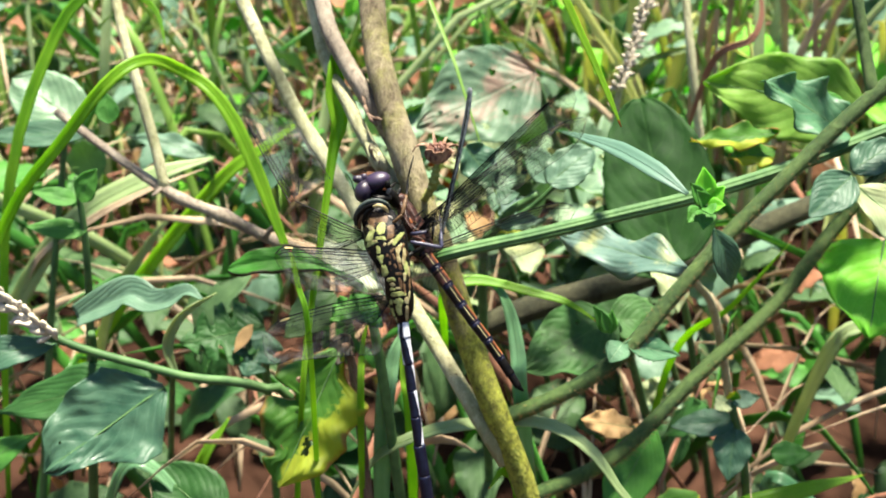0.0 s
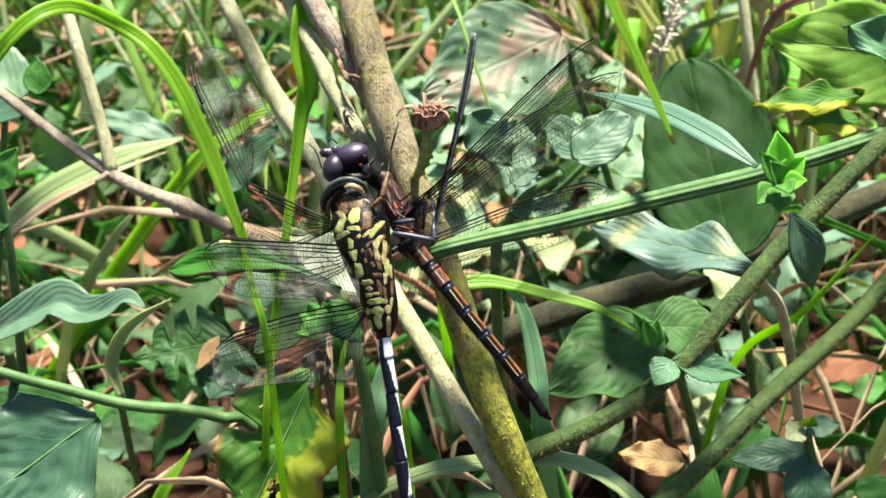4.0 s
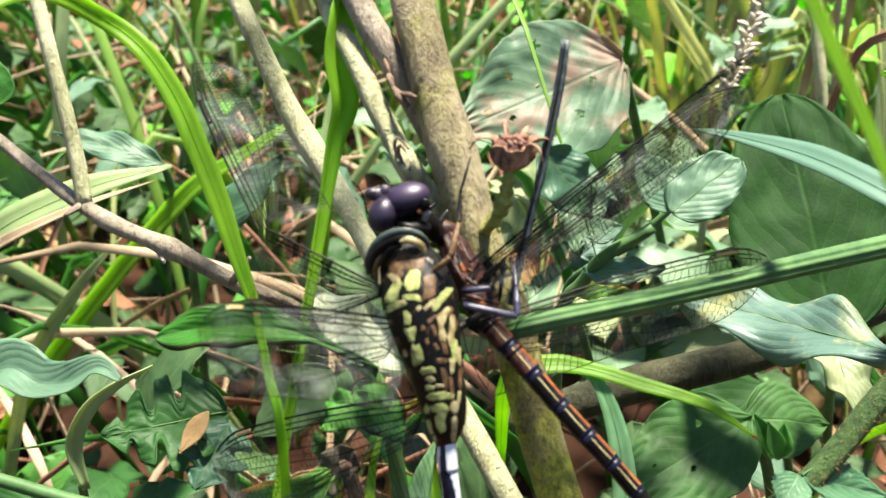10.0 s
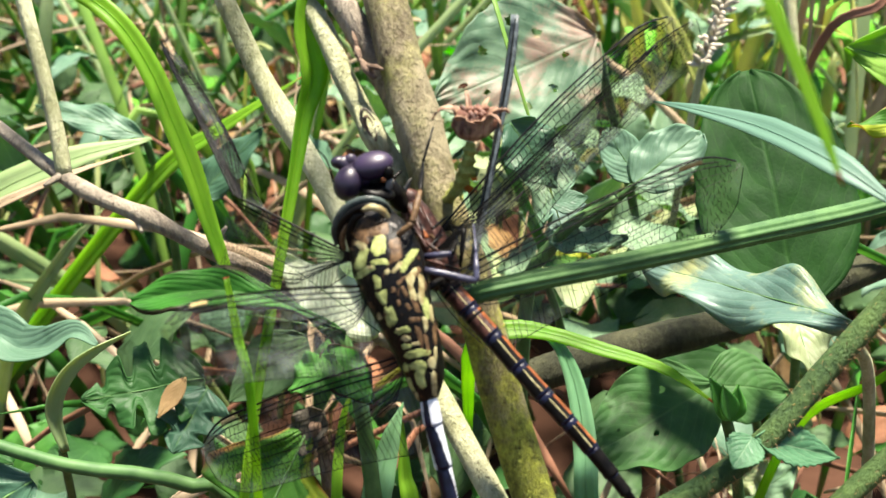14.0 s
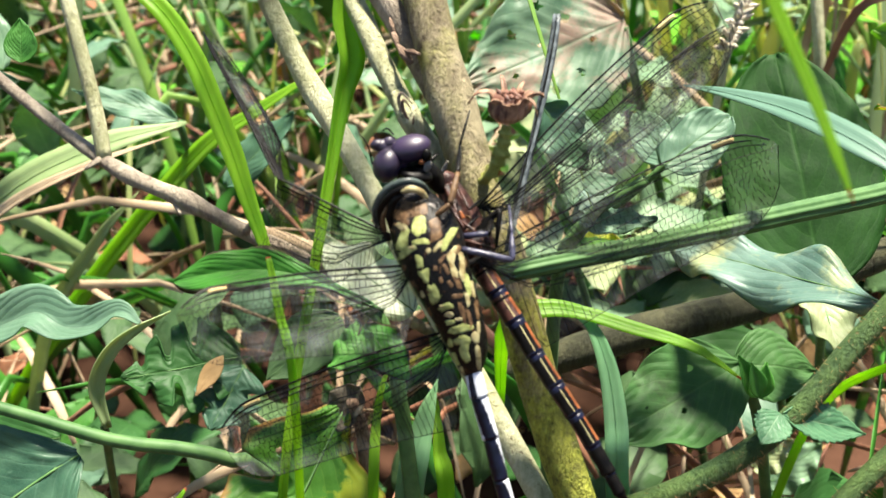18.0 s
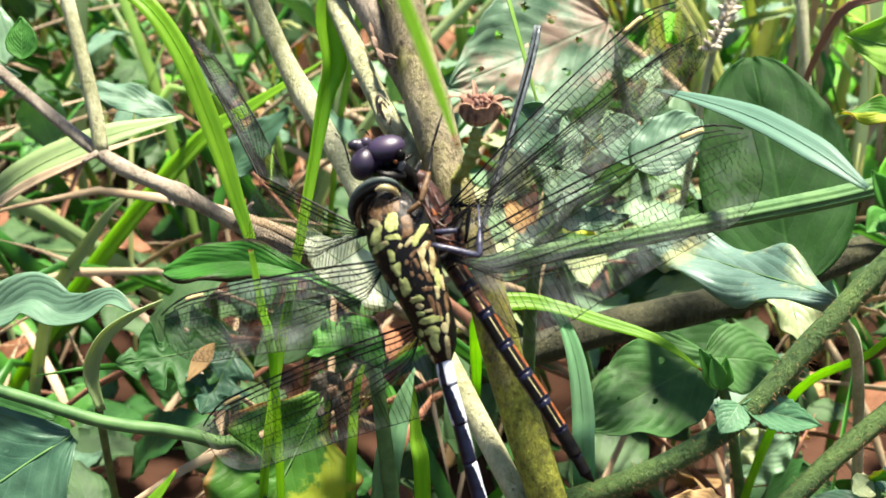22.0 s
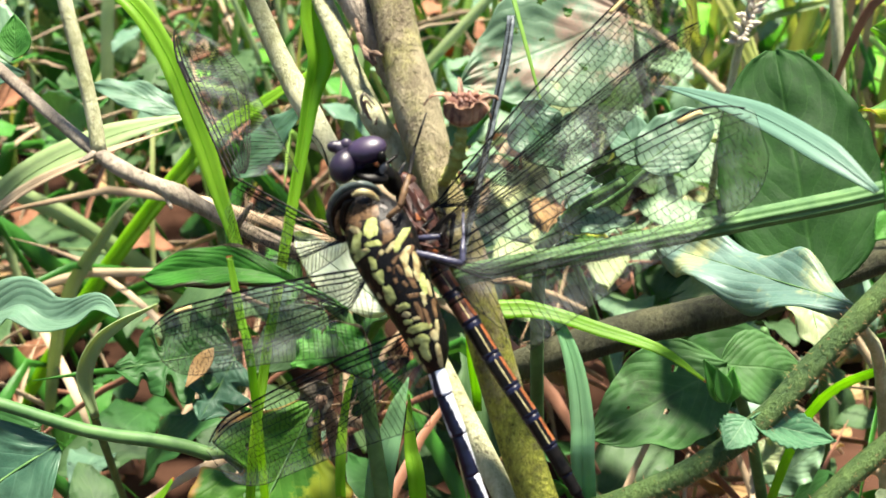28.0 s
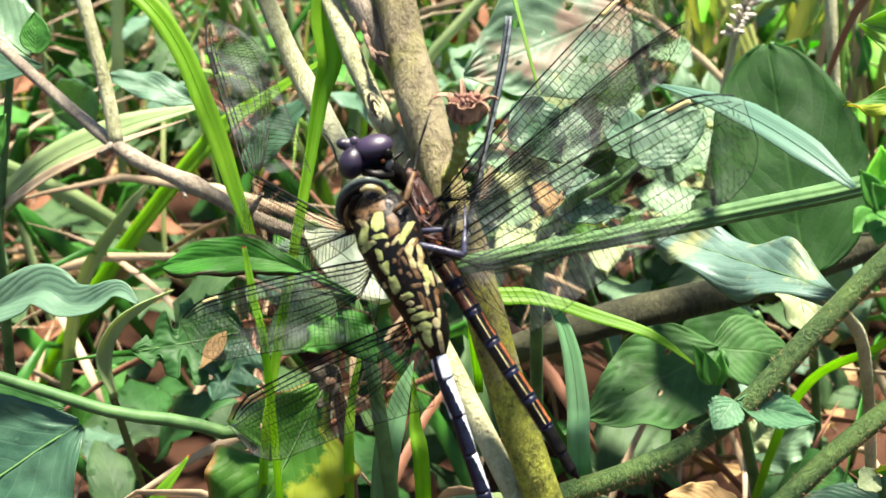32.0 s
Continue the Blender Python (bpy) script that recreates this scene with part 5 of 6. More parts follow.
# pale spike of a seeding grass
spike = thing("seed_spike", "pale dry seeding spike of a weed", "weed", (0.0398, 0.1715, 0.0549))
stem("stalk", [(0.0398, 0.1715, 0.0549), (0.0429, 0.1739, 0.0884), (0.0500, 0.1835, 0.1063)], [0.0006, 0.0006, 0.0005], PALE_BARK, spike, steps=12, sides=6)
for k in range(80):
    f = k / 79
    p = Vector((0.0420, 0.1721, 0.0871)).lerp(Vector((0.0501, 0.1825, 0.1066)), f)
    a = luck.uniform(0, 6.28)
    out = Vector((math.cos(a) * 0.9, -0.4, 0.4 + 0.4 * math.sin(a))) * luck.uniform(0.0016, 0.0028)
    part("floret", tube(bmesh.new(), [p, p + out * 0.6, p + out], [0.0003, 0.0005, 0.0001], steps=4, sides=5), FLORET, spike)

# ---- the dragonflies ----
from mathutils.bvhtree import BVHTree

EYE = plain_material("dark_purple_eye", (0.006, 0.003, 0.011), (0.028, 0.014, 0.044), 0.46, 300, height=0.00002, shine=0.6)
BLACK = plain_material("black_chitin", (0.0008, 0.0008, 0.0009), (0.006, 0.005, 0.004), 0.4, 900, height=0.0002, shine=0.12)
YELLOW = plain_material("yellow_green_chitin", (0.13, 0.14, 0.035), (0.42, 0.47, 0.17), 0.42, 1900, height=0.0001, shine=0.3)
TAN = plain_material("tan_chitin", (0.03, 0.014, 0.006), (0.17, 0.1, 0.045), 0.5, 2500, height=0.0002, shine=0.3)
COLLAR = plain_material("grey_green_chitin", (0.002, 0.003, 0.003), (0.07, 0.09, 0.08), 0.35, 900, height=0.0001, shine=0.3)
CREAM = plain_material("cream_chitin", (0.14, 0.09, 0.03), (0.45, 0.42, 0.22), 0.45, 1900, height=0.0001, shine=0.3)
WHITE = plain_material("white_chitin", (0.42, 0.44, 0.5), (0.62, 0.63, 0.67), 0.5, 1200, height=0.00005, shine=0.3)
NAVY = plain_material("blue_black_chitin", (0.0015, 0.002, 0.007), (0.008, 0.01, 0.03), 0.35, 1200, height=0.00008, shine=0.25)
PALE_MARK = plain_material("pale_chitin", (0.05, 0.045, 0.04), (0.26, 0.24, 0.22), 0.5, 2200, height=0.0002, shine=0.3)
STEEL = plain_material("blue_grey_leg", (0.004, 0.004, 0.014), (0.06, 0.06, 0.1), 0.35, 1800, height=0.0001, shine=0.4)
ORANGE = plain_material("orange_brown_chitin", (0.08, 0.02, 0.006), (0.26, 0.085, 0.025), 0.4, 1200, height=0.0001, shine=0.3)
MAROON = plain_material("dark_maroon_chitin", (0.006, 0.003, 0.0025), (0.075, 0.03, 0.022), 0.4, 1600, height=0.0003, shine=0.25)
STIGMA = plain_material("pale_wing_spot", (0.34, 0.26, 0.1), (0.5, 0.41, 0.2), 0.5, 1200, height=0.00005, shine=0.3)
VEIN = plain_material("black_wing_vein", (0.001, 0.001, 0.001), (0.007, 0.006, 0.005), 0.4, 900, height=0.00002, shine=0.15)
DUSK = plain_material("dusky_folded_wing", (0.03, 0.04, 0.045), (0.18, 0.21, 0.22), 0.4, 1500, height=0.0001, shine=0.3)


def thorax_material():
    """Black shell with ragged brown and cream flecks."""
    m, t, s = material("flecked_black_chitin")
    fleck = noise_of(t, 1100, 4, rough=0.7, stretch=(1.6, 1, 0.8))
    t.links.new(ramp(t, fleck, [(0.0, (0.001, 0.001, 0.001)), (0.6, (0.003, 0.0025, 0.002)), (0.66, (0.05, 0.025, 0.011)), (0.73, (0.1, 0.06, 0.026)), (0.78, (0.26, 0.25, 0.11))]), s.inputs["Base Color"])
    s.inputs["Roughness"].default_value, s.inputs["Specular IOR Level"].default_value = 0.42, 0.2
    bump(t, s, fleck, 0.5, 0.0003)
    return m


FLECKED = thorax_material()


def membrane_material():
    m, t, s = material("clear_wing")
    clear = node(t, "ShaderNodeBsdfTransparent")
    clear.inputs[0].default_value = (0.97, 0.955, 0.93, 1)
    # blue-white diffuse patches imitate light reflected by the membrane
    painted_sheen = node(t, "ShaderNodeBsdfDiffuse")
    painted_sheen.inputs[0].default_value = (0.78, 0.86, 0.9, 1)
    patchy = sums(t, "MULTIPLY", sums(t, "MAXIMUM", sums(t, "SUBTRACT", noise_of(t, 260, 3), 0.42), 0.0), 0.14)
    blend = node(t, "ShaderNodeMixShader")
    t.links.new(patchy, blend.inputs[0])
    t.links.new(clear.outputs[0], blend.inputs[1])
    t.links.new(painted_sheen.outputs[0], blend.inputs[2])
    t.links.new(blend.outputs[0], t.nodes["Material Output"].inputs[0])
    return m


MEMBRANE = membrane_material()


# fixed line from the insects towards the camera, roughly their upper side
TO_CAMERA = Vector((0, -0.866, 0.5))


def rod(bm, a, b, r):
    way = (b - a)
    if way.length < 1e-7:
        return
    side = way.orthogonal().normalized() * r
    over = way.cross(side).normalized() * r
    ring = [[bm.verts.new(p + side * math.cos(k * 2.0944) + over * math.sin(k * 2.0944)) for k in range(3)] for p in (a, b)]
    for k in range(3):
        bm.faces.new((ring[0][k], ring[0][(k + 1) % 3], ring[1][(k + 1) % 3], ring[1][k]))


def wing_shape(u, broad):
    rise = min(1, (u / 0.10) ** 0.7 * (0.55 if not broad else 0.75) + u * 0.9)
    end = math.sqrt(max(0, 1 - ((u - 0.82) / 0.18) ** 2)) if u > 0.82 else 1
    return max(rise * end * (1 - 0.22 * u * (1 if broad else 0.4)), 0.02)


def wing(owner, root, tip, trail, chord, broad=True, dark=False, u0=0.0, u1=1.0, seed=1, label="clear wing with black veins", fade=1.0, skin=None):
    """One wing: membrane with veins and a coloured spot. u0, u1: the stretch of it that is there."""
    root, tip, trail = Vector(root), Vector(tip), Vector(trail)
    axis = tip - root
    down = trail - root
    down = (down - axis * down.dot(axis) / axis.length_squared).normalized()
    n = axis.cross(down).normalized()
    luck = random.Random(seed)

    def at(u, v):
        ripple = 0.0005 * math.sin(v * 9 + u * 3 + seed) * v + 0.0008 * math.sin(3 * u + seed) * u
        front = 0.05 * chord * math.sin(math.pi * min(u / 0.9, 1)) - 0.2 * chord * max(0, (u - 0.84) / 0.16) ** 2
        return root + axis * (u - u0) / (u1 - u0) + down * (v * wing_shape(u, broad) * chord - front) + n * ripple
    bm = bmesh.new()
    nu, nv = 26, 6
    sheet(bm, [[at(u0 + (u1 - u0) * i / nu, j / nv) for j in range(nv + 1)] for i in range(nu + 1)],
          [[(i / nu, j / nv) for j in range(nv + 1)] for i in range(nu + 1)], 0.00001)
    film = part("wing", bm, skin or MEMBRANE, owner, label)
    film.data["axis"], film.data["chord"] = axis, down
    bm = bmesh.new()

    def line(f, a, b, r, steps=26):
        pts = [at(u0 + (u1 - u0) * (a + (b - a) * k / steps), f(a + (b - a) * k / steps)) for k in range(steps + 1)]
        for k in range(steps):
            rod(bm, pts[k], pts[k + 1], fade * (r[0] + (r[1] - r[0]) * k / steps))
    line(lambda u: 0.0, 0, 0.985, (0.00012, 0.00008))
    line(lambda u: 0.07, 0, 0.93, (0.00008, 0.00006))
    line(lambda u: 0.13, 0, 0.97, (0.000085, 0.00005))
    line(lambda u: -0.004, 0.74, 0.92, (0.00011, 0.00009))
    line(lambda u: 0.072, 0.76, 0.91, (0.00009, 0.00008))
    fans = [0.24, 0.36, 0.5, 0.64, 0.78, 0.9]
    for k, f in enumerate(fans):
        line(lambda u, f=f, k=k: 0.13 + (f - 0.13) * min(1, (u / (0.30 + 0.07 * k)) ** 0.6), 0.02, 0.99 - 0.05 * k, (0.00006, 0.00003))
    line(lambda u: 1.0, 0.0, 1.0, (0.00004, 0.000035), 40)
    rows = [0, 0.07, 0.13] + [f for pair in zip(fans, [(a + b) / 2 for a, b in zip(fans, fans[1:] + [1.0])]) for f in pair] + [1.0]
    many = 46
    for j in range(len(rows) - 1):
        every = 2 if j < 2 else 1
        for i in range(0, many, every):
            u = (i + 0.5 * (j % 2) + luck.uniform(-0.2, 0.2)) / many
            if not 0.03 < u < 0.97:
                continue
            spread = min(1, (u / (0.30 + 0.035 * max(0, j - 3))) ** 0.6)
            a = rows[j] if j < 3 else 0.13 + (rows[j] - 0.13) * spread
            b = rows[j + 1] if j < 2 else 0.13 + (rows[j + 1] - 0.13) * spread
            if j >= len(rows) - 2:
                b = 1.0
            if (b - a) * wing_shape(u0 + (u1 - u0) * u, broad) < 0.012:
                continue
            lean = luck.uniform(-0.006, 0.006)
            rod(bm, at(u0 + (u1 - u0) * u, a), at(u0 + (u1 - u0) * min(max(u + lean, 0), 1), b), 0.000029 * fade)
    for j in range(4, len(rows) - 1, 2):
        line(lambda u, j=j: 0.13 + (rows[j] - 0.13) * min(1, (u / 0.5) ** 0.8) + 0.012 * math.sin(u * 150 + j), 0.25, 0.93, (0.000016, 0.000014), 60)
    tagged(part("venation", bm, VEIN, film, "network of black veins"), kind="stuff")
    if u1 > 0.9:
        bm = bmesh.new()
        cells = [[at(0.80 + 0.075 * i / 6, 0.012 + 0.048 * j / 2) + TO_CAMERA * 0.00004 for j in range(3)] for i in range(7)]
        sheet(bm, cells, [[(0, 0)] * 3] * 7, 0.00005)
        part("wing_spot", bm, BLACK if dark else STIGMA, film, "black wing spot" if dark else "pale yellow wing spot")
    return film


def blob(centre, size, turn=(0, 0, 0), bumps=0.0, detail=3):
    bm = bmesh.new()
    bmesh.ops.create_icosphere(bm, subdivisions=detail, radius=1.0, matrix=Matrix.LocRotScale(Vector(centre), Euler([radians(a) for a in turn]), size))
    if bumps:
        for v in bm.verts:
            v.co += (v.co - Vector(centre)) * bumps * noise.noise(v.co * 900)
    return bm


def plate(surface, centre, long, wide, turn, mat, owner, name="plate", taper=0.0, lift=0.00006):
    """A coloured plate that lies on a body, cast onto it along the view. turn: degrees from the upright, as the camera
    sees it; taper: how much narrower its upper end is.
    """
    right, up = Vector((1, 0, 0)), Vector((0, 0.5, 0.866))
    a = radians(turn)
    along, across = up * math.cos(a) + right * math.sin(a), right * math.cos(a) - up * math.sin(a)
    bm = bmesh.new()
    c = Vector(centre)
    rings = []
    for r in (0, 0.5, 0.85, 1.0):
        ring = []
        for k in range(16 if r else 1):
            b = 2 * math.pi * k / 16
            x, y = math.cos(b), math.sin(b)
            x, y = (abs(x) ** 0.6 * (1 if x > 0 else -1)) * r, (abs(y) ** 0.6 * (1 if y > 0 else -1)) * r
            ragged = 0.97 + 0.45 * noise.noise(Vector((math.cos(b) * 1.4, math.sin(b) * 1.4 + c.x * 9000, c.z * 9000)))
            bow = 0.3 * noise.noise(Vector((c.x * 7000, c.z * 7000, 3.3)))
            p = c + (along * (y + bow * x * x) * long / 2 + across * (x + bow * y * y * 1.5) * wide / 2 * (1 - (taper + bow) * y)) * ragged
            hit, normal, _, _ = surface.ray_cast(p + TO_CAMERA * 0.02, -TO_CAMERA)
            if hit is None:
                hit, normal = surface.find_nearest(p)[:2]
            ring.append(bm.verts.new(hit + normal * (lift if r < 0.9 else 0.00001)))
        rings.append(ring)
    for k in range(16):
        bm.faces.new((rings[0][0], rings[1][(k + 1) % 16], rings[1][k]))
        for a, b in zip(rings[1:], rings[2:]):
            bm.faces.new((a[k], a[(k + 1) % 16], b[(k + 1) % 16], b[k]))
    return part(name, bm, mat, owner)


hunter = thing("dragonfly", "yellow-green and black striped dragonfly clinging to a stem with its prey", "dragonfly", (-0.0017, 0.0847, 0.1067))
# head
head = part("head", blob((-0.0033, 0.0887, 0.1088), (0.0019, 0.0017, 0.0017), bumps=0.05), BLACK, hunter, "black face with pale marks")
part("eye", blob((-0.0028, 0.0875, 0.1103), (0.00172, 0.0013, 0.00105), (0, -16, 0)), EYE, head, "large glossy dark purple compound eye")
part("eye", blob((-0.0046, 0.0869, 0.1091), (0.00112, 0.0013, 0.00142), (0, 18, 0)), EYE, head, "large glossy dark purple compound eye")
part("brow", blob((-0.0039, 0.0875, 0.1095), (0.0012, 0.0009, 0.0010), (0, 40, 0)), EYE, head, "purple seam where the eyes meet")
for x, y, r in ((0, 0, 0.00075), (-0.00036, 0.00012, 0.0006), (0.0004, 0.00034, 0.00055), (0.00005, -0.0004, 0.0005)):
    part("crown", blob(Vector((-0.0048, 0.0878, 0.1103)) + Vector((x, 0, y)), (r, r * 0.9, r * 0.85), bumps=0.6, detail=3), EYE, head)
part("face_mark", blob((-0.0014, 0.0865, 0.1092), (0.0003, 0.00016, 0.0005), (0, 18, 0), bumps=0.35, detail=2), PALE_MARK, head, "pale mark beside the jaws")
part("face_mark", blob((-0.0019, 0.0864, 0.1096), (0.00022, 0.00013, 0.0002), bumps=0.3, detail=2), ORANGE, head, "small orange mark")
part("face_mark", blob((-0.0002, 0.0879, 0.1082), (0.00016, 0.00012, 0.0009), (0, 24, 0), bumps=0.3, detail=2), PALE_MARK, head, "pale streak on the jaw")
# black patch laid over the lower right of the eye
part("cheek", blob((-0.0015, 0.0866, 0.1101), (0.00042, 0.0003, 0.00055), bumps=0.2, detail=2), BLACK, head)
part("jaw", blob((-0.0010, 0.0876, 0.1078), (0.0008, 0.0008, 0.0014), (0, -25, 0), bumps=0.35), BLACK, head)
part("jaw", blob((-0.0024, 0.0865, 0.1085), (0.0013, 0.0008, 0.0005), (0, 12, 0), bumps=0.3), BLACK, head)
part("antenna", tube(bmesh.new(), [(-0.0057, 0.0863, 0.1095), (-0.0059, 0.0860, 0.1109), (-0.0063, 0.0864, 0.1116), (-0.0068, 0.0866, 0.1120)], [0.00008, 0.00007, 0.00005], steps=10, sides=5), BLACK, head)
part("antenna", tube(bmesh.new(), [(-0.0041, 0.0875, 0.1115), (-0.0045, 0.0868, 0.1123), (-0.0049, 0.0867, 0.1121)], [0.00007, 0.00006, 0.00004], steps=8, sides=5), BLACK, head)
# thorax
thorax_bm = tube(bmesh.new(), [(-0.0034, 0.0856, 0.1078), (-0.0028, 0.0842, 0.1070), (-0.0017, 0.0823, 0.1058), (-0.0009, 0.0809, 0.1041), (0.0000, 0.0797, 0.1021), (0.0009, 0.0788, 0.1001), (0.0016, 0.0781, 0.0982), (0.0019, 0.0775, 0.0966), (0.0021, 0.0772, 0.0956)],
                 [0.0010, 0.0018, 0.0024, 0.0027, 0.0025, 0.0022, 0.0019, 0.0017, 0.0014, 0.0009, 0.00045], steps=60, sides=36, rough=0.05, ref=TO_CAMERA, flat=0.92)
thorax_bm.normal_update()
thorax_tree = BVHTree.FromBMesh(thorax_bm)
thorax = part("thorax", thorax_bm, FLECKED, hunter, "black thorax with yellow-green plates")
for p, mat, r in (([(-0.0055, 0.0829, 0.1056), (-0.0057, 0.0830, 0.1069), (-0.0051, 0.0828, 0.1086), (-0.0039, 0.0827, 0.1097), (-0.0025, 0.0828, 0.1099), (-0.0014, 0.0833, 0.1090), (-0.0011, 0.0836, 0.1079)], COLLAR, 0.00036), ([(-0.0051, 0.0827, 0.1053), (-0.0052, 0.0826, 0.1071), (-0.0046, 0.0823, 0.1085), (-0.0035, 0.0822, 0.1094), (-0.0021, 0.0824, 0.1095), (-0.0013, 0.0829, 0.1087)], BLACK, 0.00034),
                  ([(-0.0034, 0.0820, 0.1094), (-0.0026, 0.0819, 0.1097), (-0.0018, 0.0820, 0.1094), (-0.0012, 0.0823, 0.1086)], CREAM, 0.00026), ([(-0.0048, 0.0826, 0.1051), (-0.0050, 0.0823, 0.1066), (-0.0046, 0.0823, 0.1080)], TAN, 0.00022), ([(-0.0041, 0.0819, 0.1055), (-0.0044, 0.0819, 0.1071), (-0.0040, 0.0820, 0.1085), (-0.0032, 0.0820, 0.1091)], BLACK, 0.0003)):
    p = [Vector((-0.0030, 0.0832, 0.1074)).lerp(Vector(q), 0.9) for q in p]
    part("collar", tube(bmesh.new(), p, [r * 0.5, r, r, r, r * 0.4], steps=22, sides=10, rough=0.25, ref=TO_CAMERA, flat=0.6), mat, thorax, "grey-green collar band" if mat is COLLAR else "")
part("bead", blob((-0.0012, 0.0821, 0.1078), (0.00046, 0.0003, 0.00042), (0, 20, 0), bumps=0.4, detail=2), PALE_MARK, thorax, "pale bead behind the collar")
# centre, length, width, turn, taper
PLATES = [
    ((-0.0028, 0.0802, 0.1088), 30, 46, 12, 0.1, TAN), ((-0.0018, 0.0802, 0.1088), 22, 20, 0, 0, TAN), ((-0.0033, 0.0798, 0.1082), 16, 30, 40, 0, TAN),
    ((-0.0020, 0.0795, 0.1077), 33, 25, 4, -0.1, YELLOW), ((-0.0032, 0.0790, 0.1068), 40, 22, 14, 0.3, YELLOW), ((-0.0033, 0.0795, 0.1077), 14, 24, 35, 0, CREAM), 
    ((-0.0019, 0.0789, 0.1067), 11, 29, -4, 0.1, YELLOW), ((-0.0030, 0.0785, 0.1060), 12, 40, -32, 0, YELLOW), ((-0.0008, 0.0795, 0.1076), 40, 24, -8, 0, TAN), ((0.0002, 0.0791, 0.1070), 44, 15, 32, 0, YELLOW), ((-0.0006, 0.0788, 0.1064), 26, 9, 35, 0, CREAM),
    ((-0.0020, 0.0782, 0.1054), 25, 14, -10, 0, YELLOW), ((-0.0016, 0.0777, 0.1045), 24, 19, -18, -0.2, YELLOW), ((-0.0010, 0.0770, 0.1034), 37, 18, -18, 0.2, YELLOW), ((-0.0004, 0.0765, 0.1025), 6, 8, 0, 0, CREAM),
    ((0.0005, 0.0785, 0.1060), 34, 14, 30, 0.2, CREAM), ((0.0012, 0.0780, 0.1052), 46, 12, -6, 0, CREAM), ((0.0005, 0.0780, 0.1050), 40, 10, -20, 0.3, CREAM), ((0.0016, 0.0773, 0.1040), 44, 11, -10, 0, YELLOW), ((0.0008, 0.0774, 0.1041), 30, 9, -30, 0, TAN),
    ((0.0000, 0.0779, 0.1049), 20, 8, -30, 0, TAN), ((0.0008, 0.0769, 0.1032), 9, 22, -8, 0, TAN), ((0.0003, 0.0773, 0.1040), 14, 8, -40, 0, TAN), ((0.0016, 0.0768, 0.1029), 26, 9, -12, 0, CREAM), ((0.0012, 0.0763, 0.1021), 40, 9, -14, 0, TAN), ((0.0018, 0.0760, 0.1016), 40, 8, -14, 0, TAN),
    ((-0.0001, 0.0765, 0.1024), 12, 28, -22, 0.1, YELLOW), ((0.0002, 0.0762, 0.1020), 11, 16, 30, 0, CREAM), ((0.0003, 0.0759, 0.1015), 9, 20, -14, 0, YELLOW), ((0.0008, 0.0756, 0.1010), 14, 42, -16, -0.1, YELLOW),
    ((0.0012, 0.0752, 0.1003), 16, 28, -10, 0.1, YELLOW), ((0.0022, 0.0753, 0.1005), 20, 14, -6, 0, CREAM), ((0.0003, 0.0751, 0.1001), 18, 10, -18, 0, YELLOW), ((0.0014, 0.0747, 0.0994), 32, 18, -12, -0.3, YELLOW), ((0.0007, 0.0745, 0.0990), 28, 8, -22, 0, YELLOW),
    ((0.0024, 0.0746, 0.0992), 44, 10, -6, 0, CREAM), ((0.0012, 0.0740, 0.0982), 20, 7, -14, 0, CREAM),
    ((0.0009, 0.0786, 0.1062), 20, 10, 20, 0, TAN), ((0.0014, 0.0782, 0.1054), 18, 8, -10, 0, TAN), ((0.0012, 0.0776, 0.1045), 20, 9, -25, 0, CREAM), ((0.0020, 0.0771, 0.1036), 30, 7, -8, 0, CREAM), ((0.0023, 0.0764, 0.1023), 34, 7, -8, 0, TAN), ((0.0024, 0.0757, 0.1011), 24, 7, -6, 0, CREAM), ((-0.0003, 0.0783, 0.1056), 18, 7, 40, 0, TAN), ((-0.0008, 0.0779, 0.1050), 10, 8, 10, 0, TAN), ((-0.0004, 0.0775, 0.1042), 12, 7, -10, 0, TAN),
    ((-0.0013, 0.0786, 0.1061), 10, 8, 30, 0, CREAM), ((-0.0026, 0.0787, 0.1063), 7, 14, -30, 0, CREAM), ((0.0007, 0.0751, 0.1002), 10, 7, -10, 0, YELLOW), ((0.0018, 0.0757, 0.1011), 10, 14, -10, 0, YELLOW), ((0.0010, 0.0760, 0.1017), 7, 16, -10, 0, CREAM),
    ((-0.0032, 0.0780, 0.1050), 10, 8, -20, 0, TAN), ((-0.0025, 0.0773, 0.1040), 12, 9, -20, 0, TAN), ((-0.0018, 0.0770, 0.1033), 14, 8, -20, 0, CREAM), ((-0.0013, 0.0763, 0.1021), 16, 7, -20, 0, TAN), ((-0.0023, 0.0768, 0.1029), 8, 10, -20, 0, TAN),
]
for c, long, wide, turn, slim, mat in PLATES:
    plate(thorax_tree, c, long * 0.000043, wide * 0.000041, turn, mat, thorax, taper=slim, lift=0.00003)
luck = random.Random(21)
down = bmesh.new()
for _ in range(700):
    p = Vector((-0.0028, 0.0802, 0.1088)) + Vector((luck.gauss(0, 0.0010), 0, luck.gauss(0, 0.0008)))
    hit, normal, _, _ = thorax_tree.ray_cast(p + TO_CAMERA * 0.02, -TO_CAMERA)
    if hit is None:
        continue
    b = hit + normal * luck.uniform(0.0002, 0.0005) + Vector((luck.uniform(-1, 1), 0, luck.uniform(-1, 1))) * 0.0002
    side = normal.orthogonal().normalized() * 0.000012
    v = [down.verts.new(q) for q in (hit + side, hit - side, b)]
    down.faces.new(v)
tagged(part("hair", down, TAN, thorax, "fine brown hairs behind the collar"), kind="stuff")
